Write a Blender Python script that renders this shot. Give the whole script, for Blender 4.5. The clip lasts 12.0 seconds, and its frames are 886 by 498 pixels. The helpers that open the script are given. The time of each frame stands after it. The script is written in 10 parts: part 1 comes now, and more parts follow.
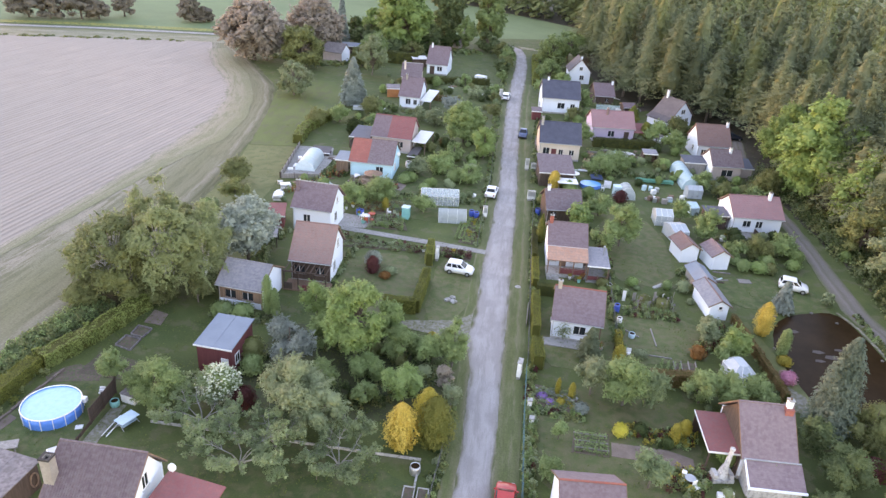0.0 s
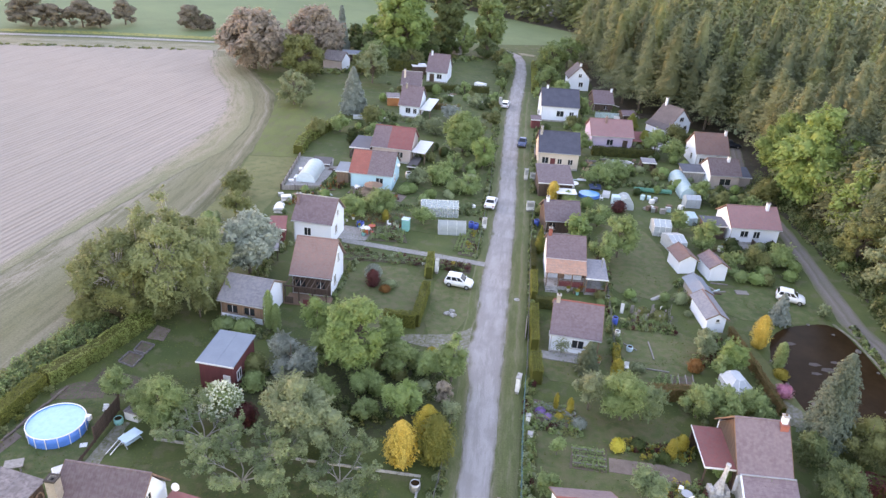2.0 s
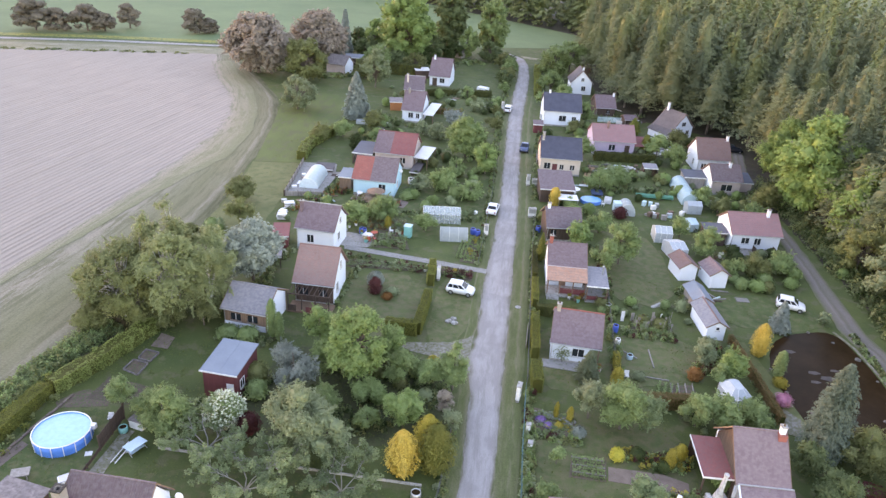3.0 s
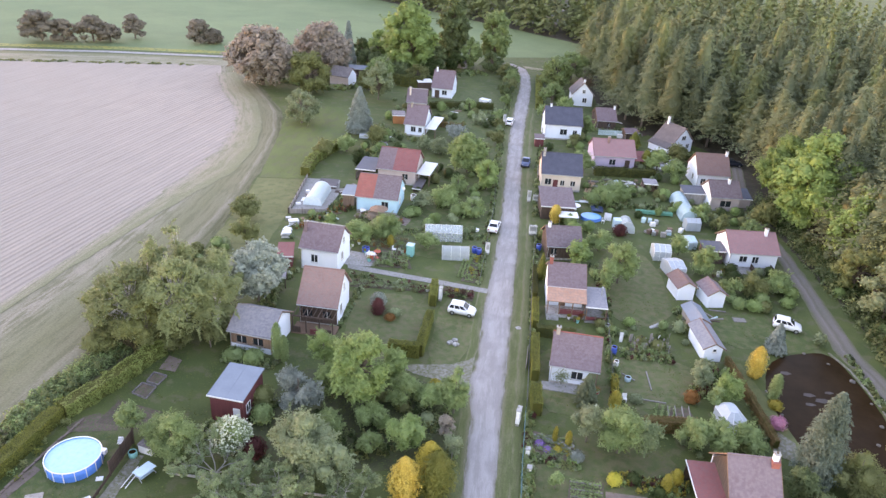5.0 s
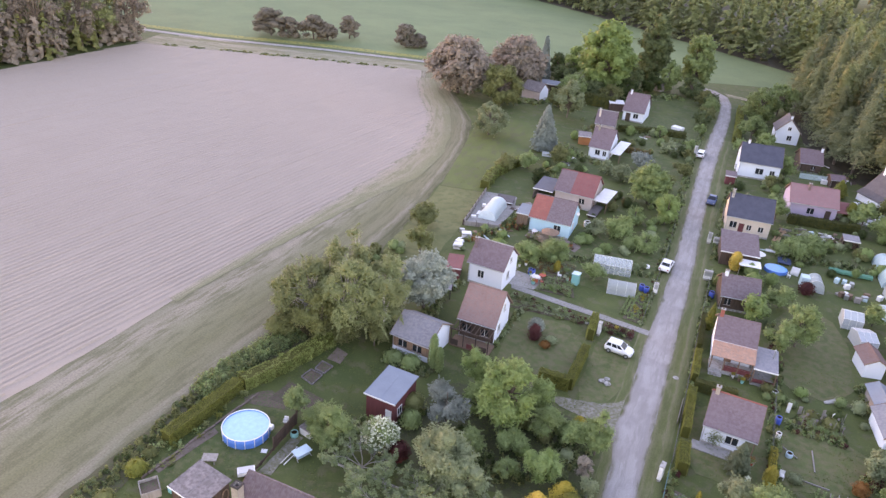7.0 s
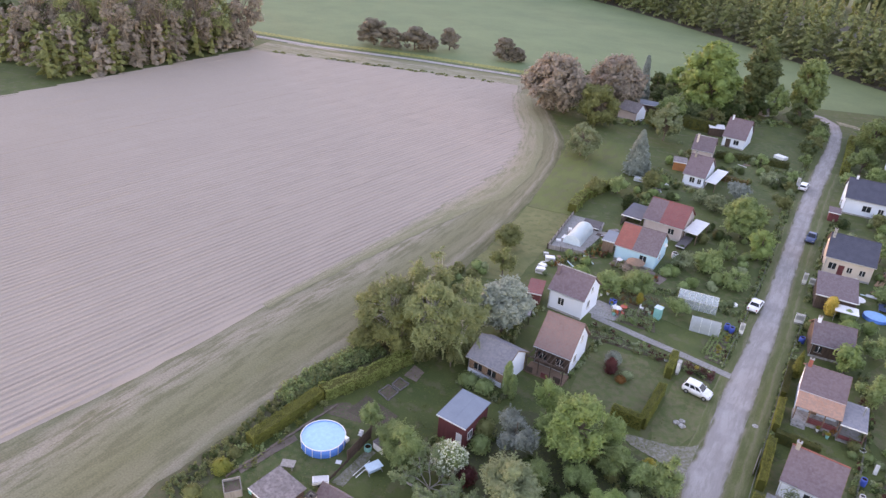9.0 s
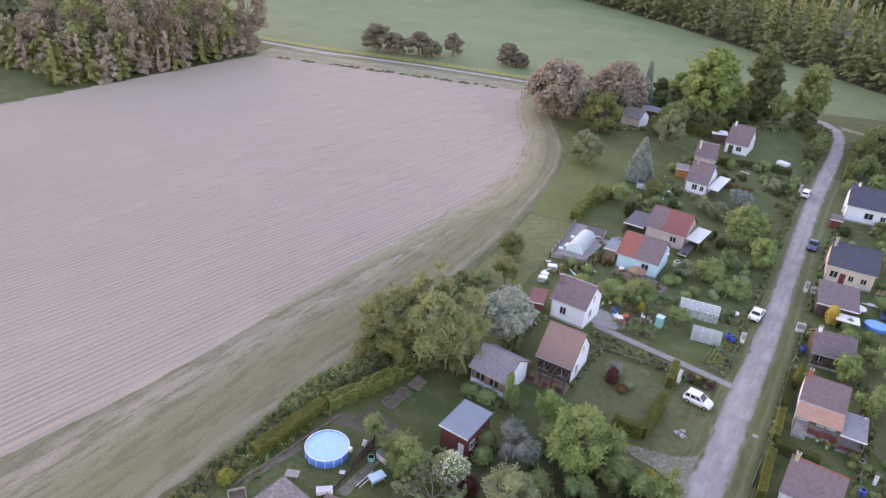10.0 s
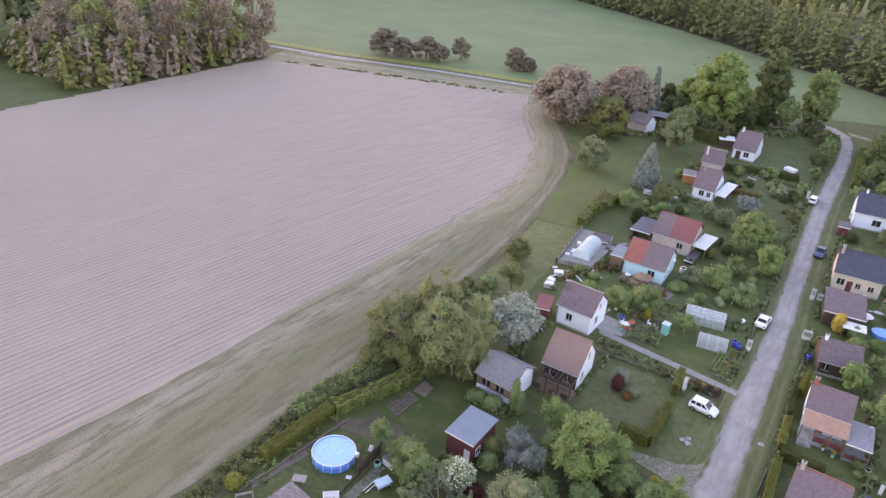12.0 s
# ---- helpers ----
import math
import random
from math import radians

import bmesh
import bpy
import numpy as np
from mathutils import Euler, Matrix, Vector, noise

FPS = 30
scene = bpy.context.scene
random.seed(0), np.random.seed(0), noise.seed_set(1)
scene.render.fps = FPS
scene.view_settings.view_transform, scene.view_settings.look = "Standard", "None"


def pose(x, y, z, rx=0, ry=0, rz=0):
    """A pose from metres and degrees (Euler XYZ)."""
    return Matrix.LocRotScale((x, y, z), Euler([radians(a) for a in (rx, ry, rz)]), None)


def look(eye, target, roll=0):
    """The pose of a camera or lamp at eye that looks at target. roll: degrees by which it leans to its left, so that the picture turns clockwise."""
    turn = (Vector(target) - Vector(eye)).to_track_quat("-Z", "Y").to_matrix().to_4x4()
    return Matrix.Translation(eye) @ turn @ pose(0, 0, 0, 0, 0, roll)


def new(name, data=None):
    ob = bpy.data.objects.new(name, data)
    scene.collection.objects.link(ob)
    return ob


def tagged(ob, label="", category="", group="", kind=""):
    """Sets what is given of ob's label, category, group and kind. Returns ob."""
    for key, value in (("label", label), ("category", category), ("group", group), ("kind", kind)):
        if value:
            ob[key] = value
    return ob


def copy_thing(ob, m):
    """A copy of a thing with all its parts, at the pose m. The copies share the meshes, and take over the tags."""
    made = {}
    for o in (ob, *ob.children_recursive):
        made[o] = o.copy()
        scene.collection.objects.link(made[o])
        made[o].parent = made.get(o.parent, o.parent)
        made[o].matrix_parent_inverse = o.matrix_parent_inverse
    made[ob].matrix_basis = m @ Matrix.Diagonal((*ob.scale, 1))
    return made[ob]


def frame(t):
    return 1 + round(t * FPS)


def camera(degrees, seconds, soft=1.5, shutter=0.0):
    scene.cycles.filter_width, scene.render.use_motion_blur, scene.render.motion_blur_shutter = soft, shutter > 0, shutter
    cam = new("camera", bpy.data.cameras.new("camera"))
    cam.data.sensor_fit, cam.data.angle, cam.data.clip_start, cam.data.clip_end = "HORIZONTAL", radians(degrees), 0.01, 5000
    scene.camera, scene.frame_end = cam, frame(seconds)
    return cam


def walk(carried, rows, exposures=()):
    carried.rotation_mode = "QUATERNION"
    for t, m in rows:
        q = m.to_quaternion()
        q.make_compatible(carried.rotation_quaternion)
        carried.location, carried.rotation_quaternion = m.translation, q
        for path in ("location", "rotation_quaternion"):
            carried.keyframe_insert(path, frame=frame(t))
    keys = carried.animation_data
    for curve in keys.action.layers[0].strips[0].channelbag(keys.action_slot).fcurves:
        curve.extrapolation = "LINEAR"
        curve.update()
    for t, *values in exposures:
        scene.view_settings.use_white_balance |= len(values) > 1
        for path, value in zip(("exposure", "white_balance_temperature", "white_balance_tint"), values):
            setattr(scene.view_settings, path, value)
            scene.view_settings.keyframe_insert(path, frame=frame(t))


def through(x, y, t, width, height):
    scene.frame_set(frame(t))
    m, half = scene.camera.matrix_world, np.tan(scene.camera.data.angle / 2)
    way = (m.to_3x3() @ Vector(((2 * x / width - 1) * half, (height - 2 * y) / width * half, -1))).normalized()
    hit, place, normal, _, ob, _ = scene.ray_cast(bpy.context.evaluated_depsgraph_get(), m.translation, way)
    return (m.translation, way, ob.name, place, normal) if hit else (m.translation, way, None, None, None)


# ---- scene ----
cam = camera(64.2, 12.0, soft=1.4)
EXPOSURES = [(0.0, 3.8, 8200, 40), (0.6, 3.8, 8200, 40), (1.0, 3.72, 7400, 29), (1.4, 3.76, 7900, 37), (2.0, 3.8, 8200, 41), (2.5, 3.8, 8200, 41), (3.0, 3.8, 8200, 40), (5.0, 3.9, 8200, 42), (6.0, 3.98, 8000, 43), (6.5, 3.66, 8250, 46), (7.0, 3.65, 8300, 49), (7.5, 3.6, 8300, 49), (9.5, 3.47, 8250, 47), (12.0, 3.47, 8250, 47)]
PATH = [
    (0, (-1.860, -5.037, 41.171), (-2.009, -3.255, 40.275), 4.2),
    (0.5, (-1.877, -5.053, 41.475), (-2.072, -3.277, 40.575), 4.3),
    (1, (-1.748, -5.009, 41.978), (-1.898, -3.227, 41.083), 3.9),
    (1.5, (-1.799, -4.993, 42.454), (-1.945, -3.211, 41.559), 4.0),
    (2, (-1.741, -5.036, 42.878), (-1.894, -3.253, 41.984), 3.9),
    (2.5, (-1.698, -5.113, 43.439), (-1.864, -3.333, 42.543), 3.9),
    (3, (-1.567, -5.111, 44.020), (-1.730, -3.330, 43.125), 3.8),
    (5, (-1.588, -5.315, 47.089), (-1.759, -3.534, 46.194), 3.7),
    (5.5, (-1.569, -5.393, 47.795), (-1.844, -3.628, 46.896), 3.8),
    (6, (-1.561, -5.446, 48.600), (-1.950, -3.705, 47.696), 4.1),
    (6.5, (-1.414, -5.480, 49.421), (-1.933, -3.777, 48.508), 4.4),
    (7, (-1.198, -5.500, 50.246), (-1.833, -3.840, 49.328), 4.6),
    (7.5, (-1.114, -5.522, 51.110), (-1.876, -3.923, 50.184), 4.7),
    (7.7, (-1.098, -5.586, 51.443), (-1.909, -4.012, 50.514), 4.8),
    (9.5, (-0.541, -5.662, 54.240), (-1.403, -4.113, 53.314), 4.6),
    (10, (-0.501, -5.763, 54.974), (-1.369, -4.217, 54.049), 4.5),
    (10.5, (-0.459, -5.807, 55.493), (-1.320, -4.256, 54.571), 4.6),
    (11, (-0.546, -5.909, 55.572), (-1.407, -4.355, 54.653), 4.4),
    (11.5, (-0.522, -5.947, 55.611), (-1.418, -4.416, 54.688), 4.5),
    (12, (-0.454, -5.993, 55.687), (-1.340, -4.454, 54.766), 4.5),
]
walk(cam, [(t, look(eye, target, roll)) for t, eye, target, roll in PATH], EXPOSURES)

# ---- light: the sun low behind the far wood, the gardens in open shade ----
SUN_ELEVATION, SUN_HEADING = 5.5, -61.0  # degrees; heading from +y, to the right
world = bpy.data.worlds.new("evening_sky")
scene.world = world
world.use_nodes = True
wn = world.node_tree.nodes
wn.clear()
sky = wn.new("ShaderNodeTexSky")
sky.sky_type = "NISHITA"
sky.sun_disc = False
sky.sun_elevation = radians(SUN_ELEVATION)
sky.sun_rotation = radians(SUN_HEADING)
sky.air_density, sky.dust_density, sky.ozone_density = 1.0, 0.3, 1.5
sky_bg = wn.new("ShaderNodeBackground")
sky_bg.inputs["Strength"].default_value = 0.12
sky_out = wn.new("ShaderNodeOutputWorld")
world.node_tree.links.new(sky.outputs["Color"], sky_bg.inputs["Color"])
world.node_tree.links.new(sky_bg.outputs["Background"], sky_out.inputs["Surface"])

sun_data = bpy.data.lights.new("sun", "SUN")
sun_data.energy, sun_data.angle, sun_data.color = 0.15, radians(2.0), (1.0, 0.62, 0.34)
sun = new("sun", sun_data)
sh, se = radians(SUN_HEADING), radians(SUN_ELEVATION)
sun_from = Vector((math.sin(sh) * math.cos(se), math.cos(sh) * math.cos(se), math.sin(se)))
sun.matrix_world = look(sun_from * 300, (0, 0, 0))

# ---- materials ----
MATS = {}


def nodes_of(name):
    m = bpy.data.materials.new(name)
    m.use_nodes = True
    m.node_tree.nodes.clear()
    return m, m.node_tree.nodes, m.node_tree.links


def rgb(c):
    return (c[0], c[1], c[2], 1.0)


def stone(name, c1, c2, scale=0.6, fine=9.0, rough=0.85, bump=0.25, rand=0.12, metal=0.0, c3=None, stain=0.12, stretch=(1, 1, 1), fine_amount=0.3):
    """A rough surface: two colours over a broad noise, a fine grain, stains of a third colour, and a change from object to object."""
    m, n, k = nodes_of(name)
    out, bsdf = n.new("ShaderNodeOutputMaterial"), n.new("ShaderNodeBsdfPrincipled")
    geo, mapn = n.new("ShaderNodeNewGeometry"), n.new("ShaderNodeMapping")
    mapn.inputs["Scale"].default_value = stretch
    k.new(geo.outputs["Position"], mapn.inputs["Vector"])
    broad, grain = n.new("ShaderNodeTexNoise"), n.new("ShaderNodeTexNoise")
    broad.inputs["Scale"].default_value, broad.inputs["Detail"].default_value, broad.inputs["Roughness"].default_value = scale, 6, 0.65
    grain.inputs["Scale"].default_value, grain.inputs["Detail"].default_value = fine, 4
    for t in (broad, grain):
        k.new(mapn.outputs["Vector"], t.inputs["Vector"])
    ramp = n.new("ShaderNodeValToRGB")
    ramp.color_ramp.elements[0].position, ramp.color_ramp.elements[1].position = 0.36, 0.64
    ramp.color_ramp.elements[0].color, ramp.color_ramp.elements[1].color = rgb(c1), rgb(c2)
    k.new(broad.outputs["Fac"], ramp.inputs["Fac"])
    colour = ramp.outputs["Color"]
    if c3:
        spots = n.new("ShaderNodeTexNoise")
        spots.inputs["Scale"].default_value, spots.inputs["Detail"].default_value = scale * 3.7, 5
        k.new(mapn.outputs["Vector"], spots.inputs["Vector"])
        mask = n.new("ShaderNodeMapRange")
        mask.inputs["From Min"].default_value, mask.inputs["From Max"].default_value = 0.62 - stain, 0.62
        k.new(spots.outputs["Fac"], mask.inputs["Value"])
        mix = n.new("ShaderNodeMixRGB")
        mix.inputs["Color2"].default_value = rgb(c3)
        k.new(mask.outputs["Result"], mix.inputs["Fac"])
        k.new(colour, mix.inputs["Color1"])
        colour = mix.outputs["Color"]
    info, hsv = n.new("ShaderNodeObjectInfo"), n.new("ShaderNodeHueSaturation")
    a, b = n.new("ShaderNodeMath"), n.new("ShaderNodeMath")
    a.operation = b.operation = "MULTIPLY_ADD"
    a.inputs[1].default_value, a.inputs[2].default_value = 2 * rand, 1 - rand - fine_amount / 2
    b.inputs[1].default_value = fine_amount
    k.new(info.outputs["Random"], a.inputs[0])
    k.new(grain.outputs["Fac"], b.inputs[0])
    k.new(a.outputs[0], b.inputs[2])
    k.new(b.outputs[0], hsv.inputs["Value"])
    k.new(colour, hsv.inputs["Color"])
    k.new(hsv.outputs["Color"], bsdf.inputs["Base Color"])
    bsdf.inputs["Roughness"].default_value, bsdf.inputs["Metallic"].default_value = rough, metal
    if bump:
        bp = n.new("ShaderNodeBump")
        bp.inputs["Strength"].default_value, bp.inputs["Distance"].default_value = bump, 0.05
        k.new(grain.outputs["Fac"], bp.inputs["Height"])
        k.new(bp.outputs["Normal"], bsdf.inputs["Normal"])
    k.new(bsdf.outputs["BSDF"], out.inputs["Surface"])
    MATS[name] = m
    return m


def streaked(name, bands, c3, fleck, along=0.06, across=1.3, fine=5.0, bump=0.4, wander=0.5, tuft=None):
    """A worn strip: bands of colour across its width (metres, colour), drawn out along it, with uneven edges and flecks."""
    m, n, k = nodes_of(name)
    out, bsdf = n.new("ShaderNodeOutputMaterial"), n.new("ShaderNodeBsdfPrincipled")
    uvn, sep, geo = n.new("ShaderNodeUVMap"), n.new("ShaderNodeSeparateXYZ"), n.new("ShaderNodeNewGeometry")
    uvn.uv_map = "along"
    k.new(uvn.outputs["UV"], sep.inputs["Vector"])
    mapn = n.new("ShaderNodeMapping")
    mapn.inputs["Scale"].default_value = (across, along, 1)
    k.new(uvn.outputs["UV"], mapn.inputs["Vector"])
    streak, patch, grain = n.new("ShaderNodeTexNoise"), n.new("ShaderNodeTexNoise"), n.new("ShaderNodeTexNoise")
    streak.inputs["Scale"].default_value, streak.inputs["Detail"].default_value, streak.inputs["Roughness"].default_value = 1.0, 5, 0.65
    patch.inputs["Scale"].default_value, patch.inputs["Detail"].default_value = 0.35, 6
    grain.inputs["Scale"].default_value, grain.inputs["Detail"].default_value = fine, 4
    k.new(mapn.outputs["Vector"], streak.inputs["Vector"])
    k.new(geo.outputs["Position"], patch.inputs["Vector"])
    k.new(geo.outputs["Position"], grain.inputs["Vector"])
    total = bands[-1][0]
    shift = n.new("ShaderNodeMath")
    shift.operation = "MULTIPLY_ADD"
    k.new(patch.outputs["Fac"], shift.inputs[0])
    shift.inputs[1].default_value = 2 * wander
    k.new(sep.outputs["X"], shift.inputs[2])
    mr = n.new("ShaderNodeMapRange")
    mr.inputs["From Min"].default_value, mr.inputs["From Max"].default_value = wander, total + wander
    k.new(shift.outputs[0], mr.inputs["Value"])
    ramp = n.new("ShaderNodeValToRGB")
    ramp.color_ramp.elements[0].color, ramp.color_ramp.elements[1].color = rgb(bands[0][1]), rgb(bands[-1][1])
    for u, c in bands[1:-1]:
        ramp.color_ramp.elements.new(u / total).color = rgb(c)
    k.new(mr.outputs["Result"], ramp.inputs["Fac"])
    both = n.new("ShaderNodeMath")
    both.operation = "MULTIPLY_ADD"
    both.inputs[1].default_value = 0.5
    k.new(patch.outputs["Fac"], both.inputs[0])
    half = n.new("ShaderNodeMath")
    half.operation = "MULTIPLY"
    half.inputs[1].default_value = 0.5
    k.new(streak.outputs["Fac"], half.inputs[0])
    k.new(half.outputs[0], both.inputs[2])
    mask = n.new("ShaderNodeMapRange")
    mask.inputs["From Min"].default_value, mask.inputs["From Max"].default_value = 0.47, 0.60
    mask.inputs["To Max"].default_value = fleck
    k.new(both.outputs[0], mask.inputs["Value"])
    mix = n.new("ShaderNodeMixRGB")
    mix.inputs["Color2"].default_value = rgb(c3)
    k.new(mask.outputs["Result"], mix.inputs["Fac"])
    k.new(ramp.outputs["Color"], mix.inputs["Color1"])
    if tuft:
        mt, tn, tm, tmix = n.new("ShaderNodeMapping"), n.new("ShaderNodeTexNoise"), n.new("ShaderNodeMapRange"), n.new("ShaderNodeMixRGB")
        mt.inputs["Scale"].default_value = (1.15, 0.13, 1)
        tn.inputs["Scale"].default_value, tn.inputs["Detail"].default_value, tn.inputs["Roughness"].default_value = 1.0, 7, 0.72
        tm.inputs["From Min"].default_value, tm.inputs["From Max"].default_value, tm.inputs["To Max"].default_value = 0.48, 0.58, 0.85
        tmix.inputs["Color2"].default_value = rgb(tuft)
        k.new(uvn.outputs["UV"], mt.inputs["Vector"])
        k.new(mt.outputs["Vector"], tn.inputs["Vector"])
        k.new(tn.outputs["Fac"], tm.inputs["Value"])
        k.new(tm.outputs["Result"], tmix.inputs["Fac"])
        k.new(mix.outputs["Color"], tmix.inputs["Color1"])
        mix = tmix
    vr = n.new("ShaderNodeMapRange")
    vr.inputs["From Min"].default_value, vr.inputs["From Max"].default_value = 0.25, 0.75
    vr.inputs["To Min"].default_value, vr.inputs["To Max"].default_value = 0.76, 1.24
    k.new(grain.outputs["Fac"], vr.inputs["Value"])
    hsv, bp = n.new("ShaderNodeHueSaturation"), n.new("ShaderNodeBump")
    k.new(vr.outputs["Result"], hsv.inputs["Value"])
    k.new(mix.outputs["Color"], hsv.inputs["Color"])
    k.new(hsv.outputs["Color"], bsdf.inputs["Base Color"])
    bsdf.inputs["Roughness"].default_value = 0.9
    bp.inputs["Strength"].default_value, bp.inputs["Distance"].default_value = bump, 0.05
    k.new(grain.outputs["Fac"], bp.inputs["Height"])
    k.new(bp.outputs["Normal"], bsdf.inputs["Normal"])
    k.new(bsdf.outputs["BSDF"], out.inputs["Surface"])
    MATS[name] = m
    return m


def leafy(name, c1, c2, through=0.42, rand=0.15, island=0.32):
    """Foliage: colour changes from leaf to leaf and from clump to clump; light shines partly through."""
    m, n, k = nodes_of(name)
    out, add = n.new("ShaderNodeOutputMaterial"), n.new("ShaderNodeMixShader")
    diff, trans = n.new("ShaderNodeBsdfPrincipled"), n.new("ShaderNodeBsdfTranslucent")
    geo, info, hsv, mix = n.new("ShaderNodeNewGeometry"), n.new("ShaderNodeObjectInfo"), n.new("ShaderNodeHueSaturation"), n.new("ShaderNodeMixRGB")
    clump = n.new("ShaderNodeTexNoise")
    clump.inputs["Scale"].default_value, clump.inputs["Detail"].default_value = 0.8, 3
    k.new(geo.outputs["Position"], clump.inputs["Vector"])
    mix.inputs["Color1"].default_value, mix.inputs["Color2"].default_value = rgb([1.33 * v for v in c1]), rgb([1.33 * v for v in c2])
    cr = n.new("ShaderNodeMapRange")
    cr.inputs["From Min"].default_value, cr.inputs["From Max"].default_value = 0.3, 0.7
    k.new(clump.outputs["Fac"], cr.inputs["Value"])
    k.new(cr.outputs["Result"], mix.inputs["Fac"])
    a, b = n.new("ShaderNodeMath"), n.new("ShaderNodeMath")
    a.operation = b.operation = "MULTIPLY_ADD"
    a.inputs[1].default_value, a.inputs[2].default_value = 2 * rand, 1 - rand - island / 2
    b.inputs[1].default_value = island
    k.new(info.outputs["Random"], a.inputs[0])
    k.new(geo.outputs["Random Per Island"], b.inputs[0])
    k.new(a.outputs[0], b.inputs[2])
    k.new(b.outputs[0], hsv.inputs["Value"])
    k.new(mix.outputs["Color"], hsv.inputs["Color"])
    k.new(hsv.outputs["Color"], diff.inputs["Base Color"])
    k.new(hsv.outputs["Color"], trans.inputs["Color"])
    diff.inputs["Roughness"].default_value = 0.6
    diff.inputs["Specular IOR Level"].default_value = 0.25
    add.inputs["Fac"].default_value = through
    k.new(diff.outputs["BSDF"], add.inputs[1])
    k.new(trans.outputs["BSDF"], add.inputs[2])
    k.new(add.outputs["Shader"], out.inputs["Surface"])
    MATS[name] = m
    return m


def glassy(name, c, rough=0.1, alpha=1.0, trans=0.0):
    m, n, k = nodes_of(name)
    out, bsdf = n.new("ShaderNodeOutputMaterial"), n.new("ShaderNodeBsdfPrincipled")
    grain = n.new("ShaderNodeTexNoise")
    grain.inputs["Scale"].default_value = 3.0
    geo, hsv = n.new("ShaderNodeNewGeometry"), n.new("ShaderNodeHueSaturation")
    k.new(geo.outputs["Position"], grain.inputs["Vector"])
    mr = n.new("ShaderNodeMapRange")
    mr.inputs["To Min"].default_value, mr.inputs["To Max"].default_value = 0.85, 1.15
    k.new(grain.outputs["Fac"], mr.inputs["Value"])
    k.new(mr.outputs["Result"], hsv.inputs["Value"])
    hsv.inputs["Color"].default_value = rgb(c)
    k.new(hsv.outputs["Color"], bsdf.inputs["Base Color"])
    bsdf.inputs["Roughness"].default_value, bsdf.inputs["Alpha"].default_value = rough, alpha
    bsdf.inputs["Transmission Weight"].default_value = trans
    k.new(bsdf.outputs["BSDF"], out.inputs["Surface"])
    MATS[name] = m
    return m


# ground
stone("grass", (0.048, 0.076, 0.016), (0.082, 0.104, 0.025), scale=0.16, fine=6.0, bump=0.6, c3=(0.095, 0.10, 0.042), stain=0.08, rand=0.0, fine_amount=0.5)
stone("lawn", (0.050, 0.082, 0.020), (0.080, 0.110, 0.029), scale=0.3, fine=8.0, bump=0.4, c3=(0.11, 0.115, 0.046), stain=0.16, rand=0.12, fine_amount=0.5)
stone("lawn_light", (0.058, 0.086, 0.022), (0.088, 0.114, 0.033), scale=0.3, fine=8.0, bump=0.4, c3=(0.122, 0.115, 0.052), stain=0.24, rand=0.12, fine_amount=0.5)
stone("mown_green", (0.072, 0.104, 0.022), (0.098, 0.13, 0.031), scale=0.2, fine=5.0, bump=0.4, c3=(0.085, 0.10, 0.035), rand=0.0, fine_amount=0.35, stretch=(1, 0.4, 1))
stone("olive_grass", (0.105, 0.12, 0.04), (0.14, 0.147, 0.056), scale=0.2, fine=5.0, bump=0.4, rand=0.0, c3=(0.09, 0.11, 0.036), fine_amount=0.35)
stone("flower_verge", (0.20, 0.20, 0.05), (0.28, 0.26, 0.06), scale=0.3, fine=5.0, c3=(0.1, 0.13, 0.04), rand=0.0)
stone("crop_green", (0.10, 0.155, 0.065), (0.13, 0.19, 0.08), scale=0.05, fine=1.2, bump=0.2, rand=0.0)
stone("field_soil", (0.335, 0.27, 0.222), (0.355, 0.287, 0.238), scale=0.02, fine=4.0, bump=0.5, c3=(0.345, 0.278, 0.23), rand=0.0, fine_amount=0.25)
stone("track_soil", (0.29, 0.25, 0.19), (0.35, 0.30, 0.24), scale=0.4, fine=5.0, c3=(0.16, 0.16, 0.08), stain=0.3, rand=0.0, stretch=(1, 0.3, 1))
stone("road_gravel", (0.28, 0.26, 0.25), (0.36, 0.335, 0.325), scale=0.35, fine=14.0, bump=0.4, c3=(0.25, 0.235, 0.22), rand=0.0, stretch=(1, 0.35, 1))
streaked("verge_grass_strip", ((0, (0.22, 0.195, 0.14)), (1.8, (0.17, 0.165, 0.10)), (2.6, (0.21, 0.19, 0.135)), (3.8, (0.27, 0.232, 0.18)), (5.0, (0.25, 0.22, 0.165)), (6.4, (0.19, 0.18, 0.115)), (8.4, (0.17, 0.163, 0.092)), (10.0, (0.145, 0.142, 0.074)), (11.6, (0.175, 0.163, 0.098)), (12.7, (0.16, 0.153, 0.088)), (13.3, (0.225, 0.20, 0.145)), (13.9, (0.19, 0.175, 0.125)), (14.6, (0.08, 0.085, 0.038)), (16.0, (0.06, 0.07, 0.028))), (0.17, 0.165, 0.10), 0.5, along=0.05, across=1.1, tuft=(0.122, 0.12, 0.064))
streaked("headland_strip", ((0, (0.30, 0.26, 0.21)), (2.0, (0.26, 0.235, 0.165)), (4.0, (0.22, 0.205, 0.13)), (6.0, (0.30, 0.26, 0.20)), (7.5, (0.16, 0.165, 0.08)), (9.0, (0.13, 0.14, 0.06))), (0.20, 0.19, 0.12), 0.5, along=0.05, across=0.6, tuft=(0.15, 0.15, 0.075))
